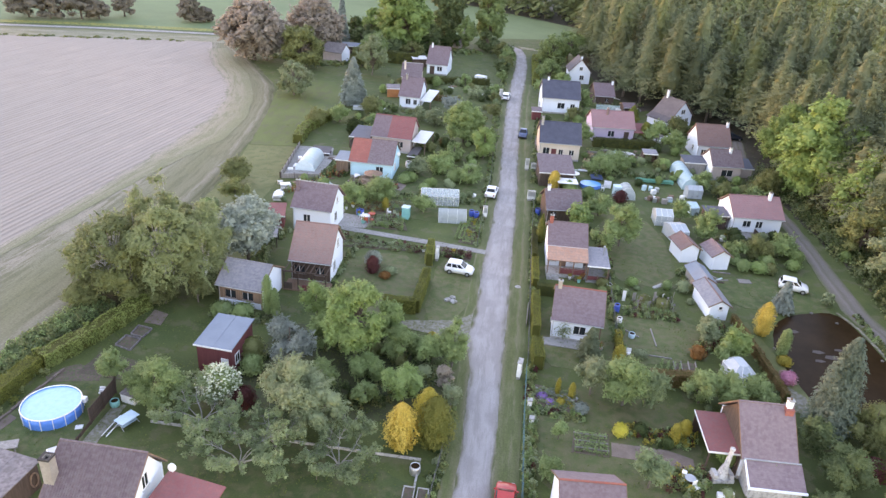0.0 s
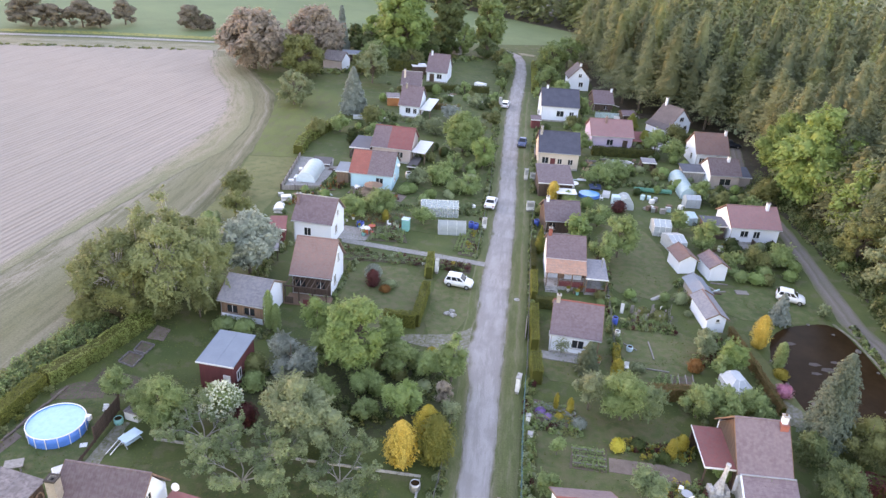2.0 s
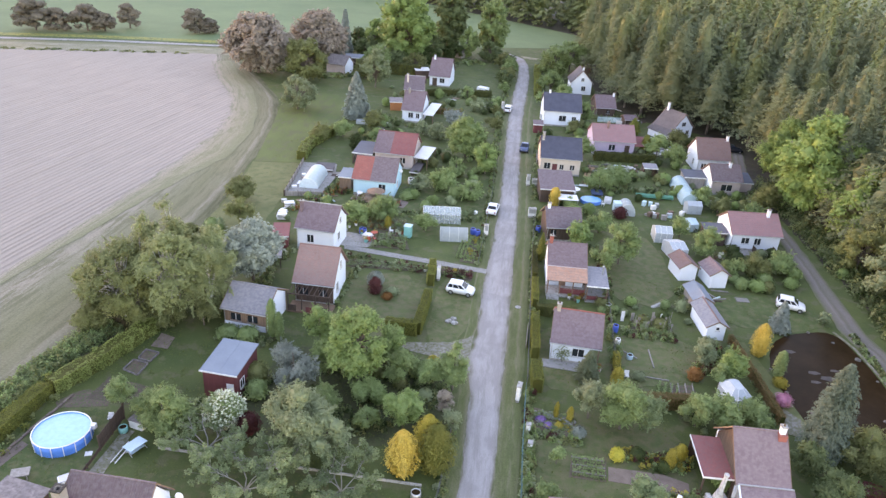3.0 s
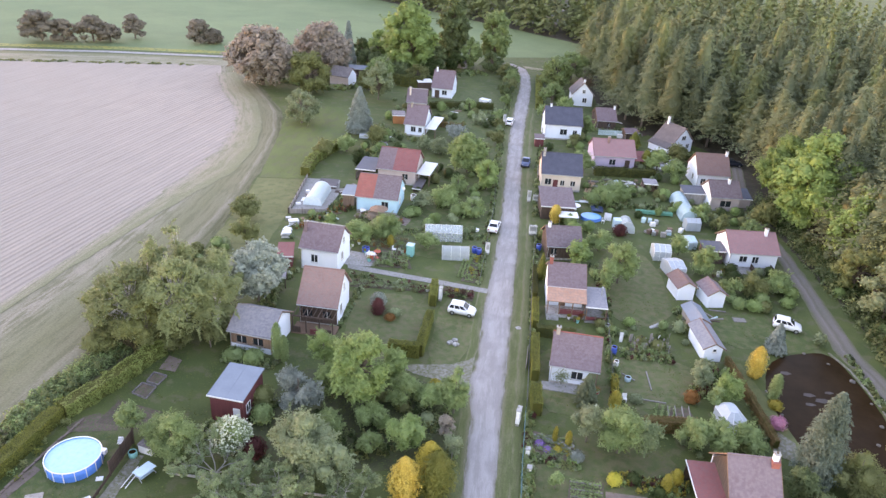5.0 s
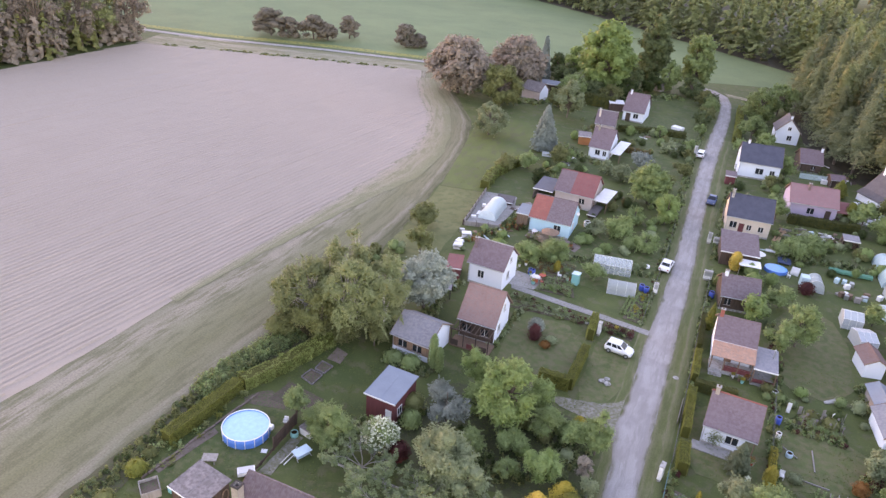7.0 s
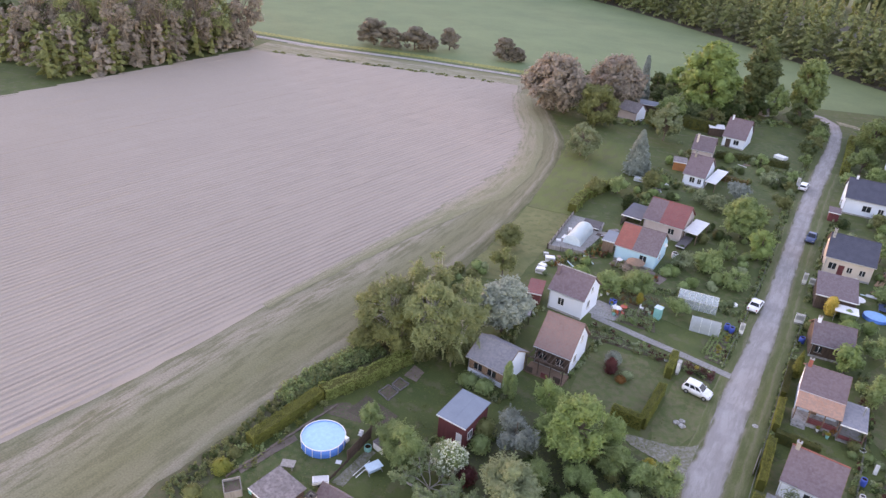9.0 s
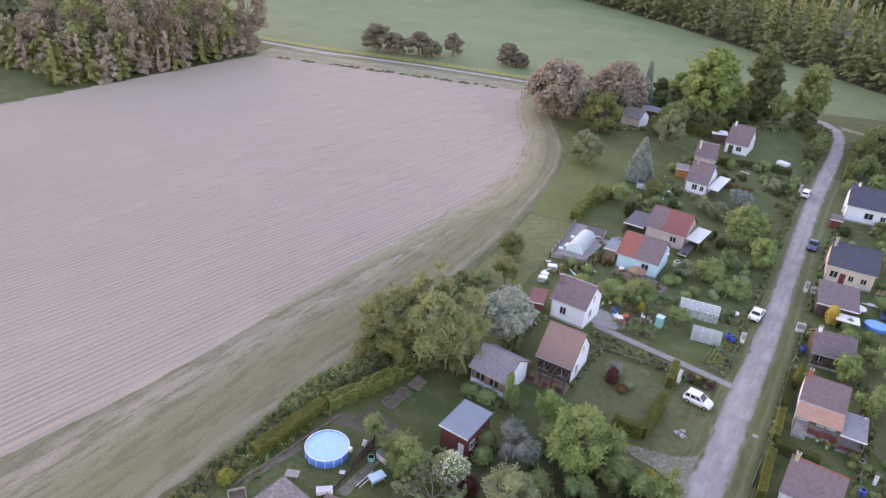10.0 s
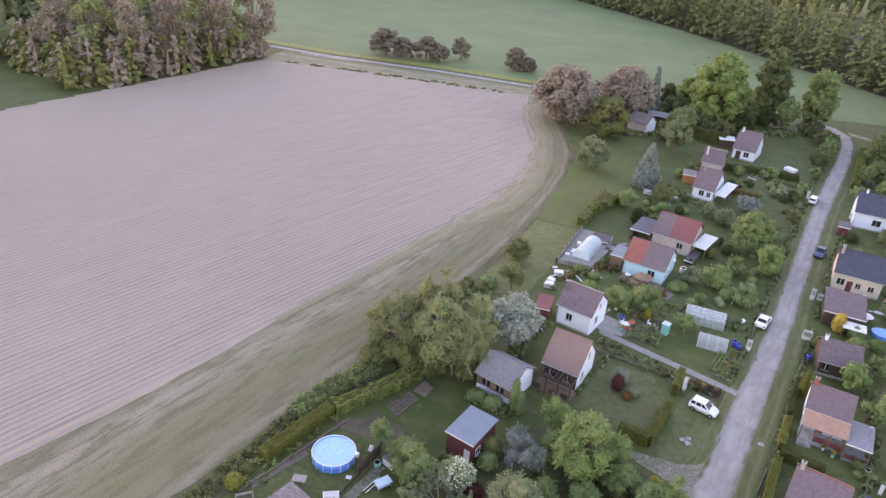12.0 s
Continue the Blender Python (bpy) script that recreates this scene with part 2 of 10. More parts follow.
streaked("apron_strip", ((0, (0.335, 0.27, 0.222)), (1.0, (0.315, 0.258, 0.205)), (2.0, (0.275, 0.235, 0.17)), (3.0, (0.225, 0.207, 0.13)), (3.8, (0.25, 0.22, 0.15)), (4.6, (0.195, 0.188, 0.108)), (6.0, (0.165, 0.168, 0.088))), (0.25, 0.22, 0.155), 0.55, along=0.05, across=1.0, wander=0.9, tuft=(0.175, 0.175, 0.098))
streaked("road_worn", ((0, (0.09, 0.10, 0.04)), (0.14, (0.17, 0.155, 0.11)), (0.42, (0.311, 0.290, 0.277)), (0.9, (0.361, 0.336, 0.328)), (1.7, (0.336, 0.311, 0.302)), (2.5, (0.361, 0.336, 0.328)), (3.0, (0.311, 0.290, 0.277)), (3.26, (0.17, 0.155, 0.11)), (3.4, (0.09, 0.10, 0.04))), (0.225, 0.205, 0.195), 0.6, along=0.3, across=0.9, fine=14.0, bump=0.4, wander=0.6, tuft=(0.265, 0.243, 0.23))
streaked("lane_verge", ((0, (0.23, 0.205, 0.155)), (0.3, (0.14, 0.135, 0.07)), (0.7, (0.085, 0.105, 0.032)), (1.1, (0.10, 0.12, 0.038)), (1.35, (0.155, 0.148, 0.08)), (1.6, (0.10, 0.118, 0.04)), (2.1, (0.062, 0.082, 0.024))), (0.15, 0.145, 0.075), 0.7, along=0.12, across=1.4, fine=9.0, wander=0.35, tuft=(0.078, 0.10, 0.03))
streaked("track_worn", ((0, (0.11, 0.12, 0.05)), (0.5, (0.15, 0.13, 0.11)), (1.0, (0.20, 0.172, 0.152)), (1.4, (0.13, 0.118, 0.09)), (1.8, (0.175, 0.152, 0.135)), (2.3, (0.17, 0.148, 0.13)), (2.8, (0.10, 0.11, 0.045))), (0.14, 0.135, 0.095), 0.6, along=0.15, across=1.5, fine=10.0)
stone("garden_soil", (0.095, 0.066, 0.048), (0.145, 0.105, 0.078), scale=1.2, fine=12.0, bump=0.8, c3=(0.08, 0.1, 0.04), rand=0.15)
stone("drive_dirt", (0.20, 0.185, 0.15), (0.27, 0.25, 0.22), scale=0.8, fine=10.0, c3=(0.14, 0.14, 0.08), stain=0.25, rand=0.0)
stone("bank_litter", (0.062, 0.058, 0.026), (0.095, 0.088, 0.042), scale=0.6, fine=7.0, bump=0.7, c3=(0.06, 0.075, 0.028), rand=0.0, fine_amount=0.5)
# weedy ground with the shade under the orchard trees put into its colour
stone("shaded_weeds", (0.044, 0.050, 0.020), (0.072, 0.080, 0.030), scale=0.5, fine=8.0, bump=0.7, c3=(0.062, 0.085, 0.026), rand=0.0, fine_amount=0.5)
stone("forest_litter", (0.045, 0.036, 0.024), (0.075, 0.06, 0.042), scale=0.4, fine=6.0, bump=0.7, c3=(0.05, 0.055, 0.025), rand=0.0, fine_amount=0.5)
stone("brown_soil", (0.17, 0.125, 0.10), (0.225, 0.17, 0.14), scale=1.0, fine=10.0, bump=0.8, rand=0.1)
stone("paving", (0.26, 0.25, 0.24), (0.32, 0.31, 0.30), scale=0.8, fine=10.0, rand=0.1, c3=(0.23, 0.225, 0.20))
stone("stone_dark", (0.11, 0.10, 0.09), (0.17, 0.155, 0.14), scale=1.4, fine=9.0, bump=0.5, rand=0.12)
stone("pale_stone", (0.42, 0.41, 0.40), (0.55, 0.54, 0.53), scale=1.2, fine=9.0, bump=0.5, c3=(0.33, 0.32, 0.31), rand=0.08)
stone("brown_paving", (0.20, 0.15, 0.13), (0.27, 0.21, 0.185), scale=1.5, fine=10.0, rand=0.1)
stone("pond_water", (0.026, 0.014, 0.006), (0.038, 0.021, 0.010), scale=0.3, fine=2.0, rough=0.2, bump=0.02, rand=0.0)
MATS["pond_water"].node_tree.nodes["Principled BSDF"].inputs["Specular IOR Level"].default_value = 0.04
stone("lily_leaf", (0.05, 0.038, 0.03), (0.085, 0.062, 0.055), scale=1.5, fine=9.0, rough=0.5)
# walls
stone("white_render", (0.72, 0.78, 0.86), (0.76, 0.82, 0.90), scale=0.5, fine=12.0, bump=0.15, rand=0.04, fine_amount=0.06)
stone("blue_render", (0.42, 0.69, 0.80), (0.46, 0.74, 0.85), scale=0.5, fine=12.0, bump=0.15, rand=0.03, fine_amount=0.1)
stone("cream_render", (0.60, 0.50, 0.42), (0.67, 0.565, 0.475), scale=0.5, fine=12.0, bump=0.15, rand=0.03, fine_amount=0.1)
stone("chimney_render", (0.30, 0.265, 0.23), (0.38, 0.335, 0.29), scale=0.9, fine=12.0, bump=0.15, c3=(0.3, 0.26, 0.23), rand=0.1)
stone("lilac_render", (0.46, 0.385, 0.52), (0.52, 0.44, 0.58), scale=0.5, fine=12.0, bump=0.15, rand=0.03, fine_amount=0.1)
stone("pink_render", (0.46, 0.38, 0.36), (0.54, 0.45, 0.43), scale=0.5, fine=12.0, bump=0.15, rand=0.03, fine_amount=0.1)
stone("dark_wood", (0.055, 0.035, 0.026), (0.10, 0.065, 0.05), scale=1.0, fine=14.0, stretch=(6, 6, 0.6), rand=0.15)
stone("brown_wood", (0.17, 0.105, 0.07), (0.26, 0.165, 0.115), scale=1.0, fine=14.0, stretch=(6, 6, 0.6), rand=0.15)
stone("orange_wood", (0.36, 0.21, 0.12), (0.46, 0.28, 0.17), scale=1.0, fine=14.0, stretch=(6, 6, 0.6), rand=0.15)
stone("grey_wood", (0.22, 0.20, 0.18), (0.32, 0.29, 0.27), scale=1.0, fine=14.0, stretch=(5, 5, 0.7), rand=0.15)
stone("soot", (0.028, 0.025, 0.024), (0.05, 0.045, 0.042), scale=2.0, fine=12.0, bump=0.4)
stone("red_boards", (0.145, 0.036, 0.038), (0.195, 0.052, 0.05), scale=0.8, fine=12.0, stretch=(6, 6, 0.6), rand=0.05)
stone("orange_boards", (0.42, 0.16, 0.06), (0.5, 0.2, 0.08), scale=0.8, fine=12.0, rand=0.05)
stone("concrete", (0.32, 0.31, 0.30), (0.42, 0.41, 0.39), scale=0.8, fine=10.0, rand=0.1, c3=(0.24, 0.23, 0.2))
# roofs
def roof(name, a, b, c=None, rough=0.8):
    stone(name, a, b, scale=0.9, fine=7.0, rough=rough, bump=0.35, rand=0.06, c3=c, stain=0.2, fine_amount=0.2)
roof("roof_brown", (0.155, 0.104, 0.114), (0.188, 0.132, 0.142), (0.20, 0.148, 0.158))
roof("roof_mauve", (0.168, 0.115, 0.128), (0.205, 0.146, 0.16), (0.22, 0.166, 0.176))
roof("roof_dark_brown", (0.14, 0.098, 0.108), (0.17, 0.122, 0.132), (0.19, 0.15, 0.155))
roof("roof_slate", (0.088, 0.08, 0.086), (0.115, 0.104, 0.11), None)
roof("roof_tile_red", (0.235, 0.14, 0.125), (0.29, 0.175, 0.155), (0.25, 0.17, 0.155))
roof("roof_red", (0.31, 0.09, 0.07), (0.37, 0.12, 0.095), (0.28, 0.10, 0.08))
roof("roof_wine", (0.235, 0.075, 0.072), (0.28, 0.098, 0.092), (0.23, 0.092, 0.09))
roof("roof_pink", (0.29, 0.15, 0.152), (0.335, 0.18, 0.18), (0.28, 0.165, 0.168))
roof("roof_rust", (0.185, 0.105, 0.092), (0.22, 0.13, 0.115), (0.20, 0.13, 0.12))
roof("roof_orange", (0.42, 0.22, 0.15), (0.50, 0.28, 0.2), (0.36, 0.22, 0.17))
roof("roof_blue", (0.055, 0.06, 0.085), (0.075, 0.08, 0.11), None, 0.55)
roof("roof_grey", (0.19, 0.19, 0.215), (0.23, 0.23, 0.255), (0.26, 0.25, 0.265))
roof("roof_felt", (0.17, 0.205, 0.25), (0.19, 0.23, 0.275), None, 0.6)
roof("roof_slate_blue", (0.075, 0.085, 0.11), (0.095, 0.105, 0.13), None, 0.75)
roof("roof_wood_grey", (0.19, 0.165, 0.165), (0.27, 0.235, 0.235), (0.15, 0.13, 0.13))
roof("roof_light", (0.62, 0.63, 0.64), (0.72, 0.73, 0.74), None, 0.5)
# paint, metal, plastic
def paint(name, c, rough=0.4, metal=0.0, spread=0.08):
    stone(name, tuple(v * (1 - spread) for v in c), tuple(min(1, v * (1 + spread)) for v in c), scale=2.0, fine=15.0, rough=rough, bump=0.03, rand=0.04, metal=metal, fine_amount=0.08)
paint("white_paint", (0.78, 0.78, 0.78))
paint("car_white", (0.80, 0.81, 0.82), 0.2)
paint("car_blue", (0.06, 0.09, 0.17), 0.2)
paint("car_dark", (0.03, 0.035, 0.045), 0.2)
paint("car_red", (0.50, 0.045, 0.04), 0.25)
paint("rubber", (0.02, 0.02, 0.02), 0.8)
paint("metal_grey", (0.45, 0.46, 0.47), 0.4, 0.7)
paint("wire_dark", (0.16, 0.165, 0.16), 0.5, 0.3)
paint("fence_teal", (0.10, 0.22, 0.24), 0.5, 0.2)
paint("zinc", (0.50, 0.51, 0.52), 0.35, 0.6)
paint("pool_blue", (0.06, 0.26, 0.72), 0.4)
paint("pool_water", (0.30, 0.56, 0.76), 0.08)
paint("pool_water_deep", (0.06, 0.33, 0.62), 0.1)
paint("plastic_blue", (0.04, 0.10, 0.42), 0.4)
paint("plastic_teal", (0.16, 0.48, 0.46), 0.4)
paint("table_blue", (0.45, 0.62, 0.72), 0.4)
paint("red_paint", (0.55, 0.10, 0.06), 0.5)
paint("green_sheet", (0.10, 0.42, 0.30), 0.5)
paint("lamp_lens", (0.32, 0.30, 0.29), 0.15)
paint("tail_lamp", (0.4, 0.02, 0.02), 0.2)
glassy("window_glass", (0.025, 0.03, 0.035), 0.08)
glassy("car_glass", (0.02, 0.024, 0.03), 0.05)
glassy("film_white", (0.60, 0.67, 0.70), 0.35, 0.55)
glassy("film_grey", (0.50, 0.56, 0.60), 0.3, 0.75)
glassy("film_clear", (0.62, 0.68, 0.70), 0.35, 0.5)
glassy("film_tunnel", (0.70, 0.82, 0.84), 0.35, 0.93)
glassy("film_cyan", (0.62, 0.80, 0.82), 0.3, 0.8)
glassy("film_blue", (0.55, 0.76, 0.82), 0.35, 0.8)
glassy("greenhouse_glass", (0.62, 0.70, 0.71), 0.15, 0.34)
# foliage
leafy("leaf_green", (0.145, 0.205, 0.078), (0.215, 0.285, 0.122))
leafy("leaf_fresh", (0.14, 0.21, 0.066), (0.205, 0.28, 0.11))
leafy("leaf_maple", (0.14, 0.212, 0.066), (0.193, 0.273, 0.097))
leafy("leaf_dark", (0.035, 0.06, 0.018), (0.065, 0.09, 0.03))
leafy("leaf_olive", (0.125, 0.14, 0.05), (0.19, 0.205, 0.085))
leafy("leaf_birch", (0.172, 0.202, 0.09), (0.242, 0.272, 0.13), island=0.25)
leafy("leaf_grey", (0.17, 0.21, 0.11), (0.245, 0.285, 0.165))
leafy("leaf_silver", (0.145, 0.175, 0.15), (0.225, 0.26, 0.235))
leafy("leaf_apple", (0.122, 0.165, 0.078), (0.188, 0.235, 0.12), island=0.4)
leafy("leaf_blossom", (0.17, 0.20, 0.16), (0.25, 0.285, 0.235), 0.25, island=0.45)
leafy("leaf_white", (0.30, 0.35, 0.22), (0.55, 0.57, 0.46), 0.2)
leafy("leaf_yellow", (0.36, 0.26, 0.05), (0.50, 0.385, 0.10))
leafy("leaf_lemon", (0.36, 0.33, 0.05), (0.47, 0.43, 0.09))
leafy("leaf_purple", (0.20, 0.12, 0.30), (0.30, 0.19, 0.42))
leafy("leaf_gold", (0.24, 0.20, 0.03), (0.33, 0.28, 0.06))
leafy("leaf_wine", (0.07, 0.022, 0.022), (0.11, 0.035, 0.03))
leafy("leaf_pink", (0.42, 0.17, 0.25), (0.56, 0.27, 0.36))
leafy("hedge_brown", (0.145, 0.095, 0.038), (0.195, 0.13, 0.055))
leafy("leaf_rust", (0.20, 0.09, 0.03), (0.28, 0.13, 0.04))
leafy("leaf_brown", (0.215, 0.18, 0.145), (0.29, 0.25, 0.205), island=0.22)
leafy("hedge_green", (0.128, 0.143, 0.03), (0.19, 0.197, 0.046))
leafy("hedge_loose", (0.115, 0.15, 0.04), (0.19, 0.225, 0.07))
leafy("hedge_dark", (0.05, 0.062, 0.02), (0.085, 0.095, 0.03))
leafy("needle_spruce", (0.102, 0.128, 0.074), (0.144, 0.172, 0.10), 0.4, rand=0.18, island=0.16)
leafy("needle_olive", (0.128, 0.150, 0.078), (0.172, 0.195, 0.104), 0.4, rand=0.18, island=0.16)
leafy("needle_blue", (0.078, 0.108, 0.076), (0.12, 0.15, 0.108), 0.25, island=0.2)
leafy("needle_pine", (0.115, 0.10, 0.072), (0.16, 0.135, 0.10), 0.2, island=0.25)
leafy("needle_frost", (0.135, 0.165, 0.145), (0.20, 0.235, 0.205), 0.3)
leafy("grass_tuft", (0.075, 0.10, 0.026), (0.11, 0.13, 0.04))
leafy("hedge_core", (0.08, 0.085, 0.02), (0.11, 0.115, 0.03))
stone("bark", (0.11, 0.085, 0.065), (0.18, 0.145, 0.12), scale=2.0, fine=14.0, bump=0.8, stretch=(2, 2, 0.5))
stone("bark_grey", (0.20, 0.19, 0.165), (0.30, 0.285, 0.25), scale=2.0, fine=14.0, bump=0.8, stretch=(2, 2, 0.5))
stone("bark_birch", (0.5, 0.48, 0.45), (0.62, 0.6, 0.57), scale=2.0, fine=9.0, c3=(0.1, 0.09, 0.08), bump=0.4)
leafy("scrub_green", (0.086, 0.121, 0.052), (0.144, 0.184, 0.081))
leafy("leaf_moss", (0.085, 0.098, 0.022), (0.155, 0.152, 0.038))
leafy("leaf_wood", (0.125, 0.155, 0.07), (0.18, 0.21, 0.095), 0.4, rand=0.2, island=0.18)


# ---- building helpers ----
def finish(name, bm, material, parent=None, label="", smooth=False):
    me = bpy.data.meshes.new(name)
    bmesh.ops.recalc_face_normals(bm, faces=bm.faces)
    bm.to_mesh(me)
    bm.free()
    if smooth:
        for p in me.polygons:
            p.use_smooth = True
    me.materials.append(MATS[material])
    ob = new(name, me)
    if parent:
        ob.parent = parent
    if label:
        ob["label"] = label
    return ob


def part(name, bm, material, parent, label="", smooth=False):
    return finish(name, bm, material, parent, label, smooth)


def thing(name, m, label, category, group=""):
    ob = new(name)
    ob.empty_display_size = 0.3
    ob.matrix_basis = m
    return tagged(ob, label, category, group)


def box(bm, x0, y0, z0, x1, y1, z1):
    v = [bm.verts.new(p) for p in ((x0, y0, z0), (x1, y0, z0), (x1, y1, z0), (x0, y1, z0), (x0, y0, z1), (x1, y0, z1), (x1, y1, z1), (x0, y1, z1))]
    for f in ((0, 3, 2, 1), (4, 5, 6, 7), (0, 1, 5, 4), (1, 2, 6, 5), (2, 3, 7, 6), (3, 0, 4, 7)):
        bm.faces.new([v[i] for i in f])
    return bm


def boxes(*rows):
    bm = bmesh.new()
    for r in rows:
        box(bm, *r)
    return bm


def soft_box(x0, y0, z0, x1, y1, z1, r=0.02):
    bm = box(bmesh.new(), x0, y0, z0, x1, y1, z1)
    bmesh.ops.bevel(bm, geom=bm.edges[:], offset=r, segments=2, affect="EDGES", profile=0.6)
    return bm


def tube(bm, a, b, ra, rb=None, sides=7):
    """A tapered rod from a to b."""
    rb = ra if rb is None else rb
    a, b = Vector(a), Vector(b)
    d = (b - a).normalized()
    u = d.orthogonal().normalized()
    w = d.cross(u)
    rings = []
    for c, r in ((a, ra), (b, rb)):
        rings.append([bm.verts.new(c + r * (math.cos(i * math.tau / sides) * u + math.sin(i * math.tau / sides) * w)) for i in range(sides)])
    for i in range(sides):
        j = (i + 1) % sides
        bm.faces.new((rings[0][i], rings[0][j], rings[1][j], rings[1][i]))
    bm.faces.new(rings[0][::-1])
    bm.faces.new(rings[1])
    return bm


def rods(*rows, sides=7):
    bm = bmesh.new()
    for r in rows:
        tube(bm, *r, sides=sides)
    return bm


def bent(points, r, sides=6, closed=False):
    """One bent rod through a line of points."""
    bm = bmesh.new()
    pts = [Vector(p) for p in points]
    n, rings = len(pts), []
    for i, p in enumerate(pts):
        a = pts[(i - 1) % n] if closed or i else p
        b = pts[(i + 1) % n] if closed or i < n - 1 else p
        d = (b - a).normalized()
        u = d.cross(Vector((0.13, 0.31, 0.94))).normalized() if abs(d.z) < 0.9 else d.cross(Vector((1, 0.1, 0))).normalized()
        if rings and u.dot(last) < 0:
            u = -u
        last, w = u, d.cross(u)
        rings.append([bm.verts.new(p + r * (math.cos(k * math.tau / sides) * u + math.sin(k * math.tau / sides) * w)) for k in range(sides)])
    for i in range(n if closed else n - 1):
        q, t = rings[i], rings[(i + 1) % n]
        for k in range(sides):
            m = (k + 1) % sides
            bm.faces.new((q[k], q[m], t[m], t[k]))
    if not closed:
        bm.faces.new(rings[0][::-1])
        bm.faces.new(rings[-1])
    return bm


def prism(bm, outline, lift):
    """A flat outline (3D points) pushed along lift."""
    a = [bm.verts.new(p) for p in outline]
    b = [bm.verts.new(Vector(p) + Vector(lift)) for p in outline]
    bm.faces.new(a[::-1])
    bm.faces.new(b)
    for i in range(len(a)):
        j = (i + 1) % len(a)
        bm.faces.new((a[i], a[j], b[j], b[i]))
    return bm


def wavy(points, step=0.8, amount=0.15, closed=True):
    """An outline made finer and a little uneven."""
    out, n = [], len(points)
    for i in range(n if closed else n - 1):
        a, b = Vector((*points[i], 0)), Vector((*points[(i + 1) % n], 0))
        k = max(1, int((b - a).length / step))
        for j in range(k):
            p = a.lerp(b, j / k)
            w = noise.noise_vector(p * 0.45) + 0.5 * noise.noise_vector(p * 1.7)
            out.append((p.x + amount * w.x, p.y + amount * w.y))
    if not closed:
        out.append(points[-1])
    return out


def sheet(name, points, z, material, step=0.8, amount=0.15, thick=0.03, rounds=0):
    """A flat patch of ground with an uneven rim; its rim goes down into the ground."""
    pts = [Vector((*p, 0)) for p in points]
    for _ in range(rounds):
        pts = [q for i in range(len(pts)) for q in (pts[i].lerp(pts[(i + 1) % len(pts)], 0.25), pts[i].lerp(pts[(i + 1) % len(pts)], 0.75))]
    bm = bmesh.new()
    rim = wavy([(p.x, p.y) for p in pts], step, amount)
    top = [bm.verts.new((x, y, z)) for x, y in rim]
    low = [bm.verts.new((x, y, z - thick)) for x, y in rim]
    f = bm.faces.new(top)
    for i in range(len(top)):
        j = (i + 1) % len(top)
        bm.faces.new((top[i], low[i], low[j], top[j]))
    bmesh.ops.triangulate(bm, faces=[f])
    return finish(name, bm, material)


def ribbon(name, left, right, z, material, step=1.2, amount=0.12, thick=0.015, crown=0.03, span=3.4, steps=6):
    """A road between two edge lines with the same number of points."""
    fine_l, fine_r = [], []
    for i in range(len(left) - 1):
        n = max(1, int((Vector(left[i + 1]) - Vector(left[i])).length / step))
        for j in range(n):
            fine_l.append(Vector(left[i]).lerp(Vector(left[i + 1]), j / n))
            fine_r.append(Vector(right[i]).lerp(Vector(right[i + 1]), j / n))
    fine_l.append(Vector(left[-1]))
    fine_r.append(Vector(right[-1]))
    bm, rows = bmesh.new(), []
    for a, b in zip(fine_l, fine_r):
        wa, wb = noise.noise(Vector((a.x, a.y * 0.6, 1))) * amount, noise.noise(Vector((b.x, b.y * 0.6, 5))) * amount
        d = (b - a).normalized()
        a, b = a + d * wa, b + d * wb
        row = [bm.verts.new((a.x, a.y, z - thick))]
        for k in range(steps + 1):
            p = a.lerp(b, k / steps)
            row.append(bm.verts.new((p.x, p.y, z + crown * (1 - abs(2 * k / steps - 1) ** 2) + 0.015 * noise.noise(Vector((p.x * 1.2, p.y * 0.7, 0))))))
        row.append(bm.verts.new((b.x, b.y, z - thick)))
        rows.append(row)
    for r, s in zip(rows, rows[1:]):
        for k in range(steps + 2):
            bm.faces.new((r[k], r[k + 1], s[k + 1], s[k]))
    uv = bm.loops.layers.uv.new("along")
    for i, (a, b) in enumerate(zip(fine_l, fine_r)):
        run = 0.0 if i == 0 else run + (a.lerp(b, 0.5) - fine_l[i - 1].lerp(fine_r[i - 1], 0.5)).length
        for v in rows[i]:
            for l in v.link_loops:
                l[uv].uv = ((v.co.xy - a).dot((b - a).normalized()) / (b - a).length * span, run)
    return finish(name, bm, material)


# ---- foliage ----
def rand_dirs(rng, n):
    v = rng.normal(size=(n, 3))
    return v / np.linalg.norm(v, axis=1, keepdims=True)


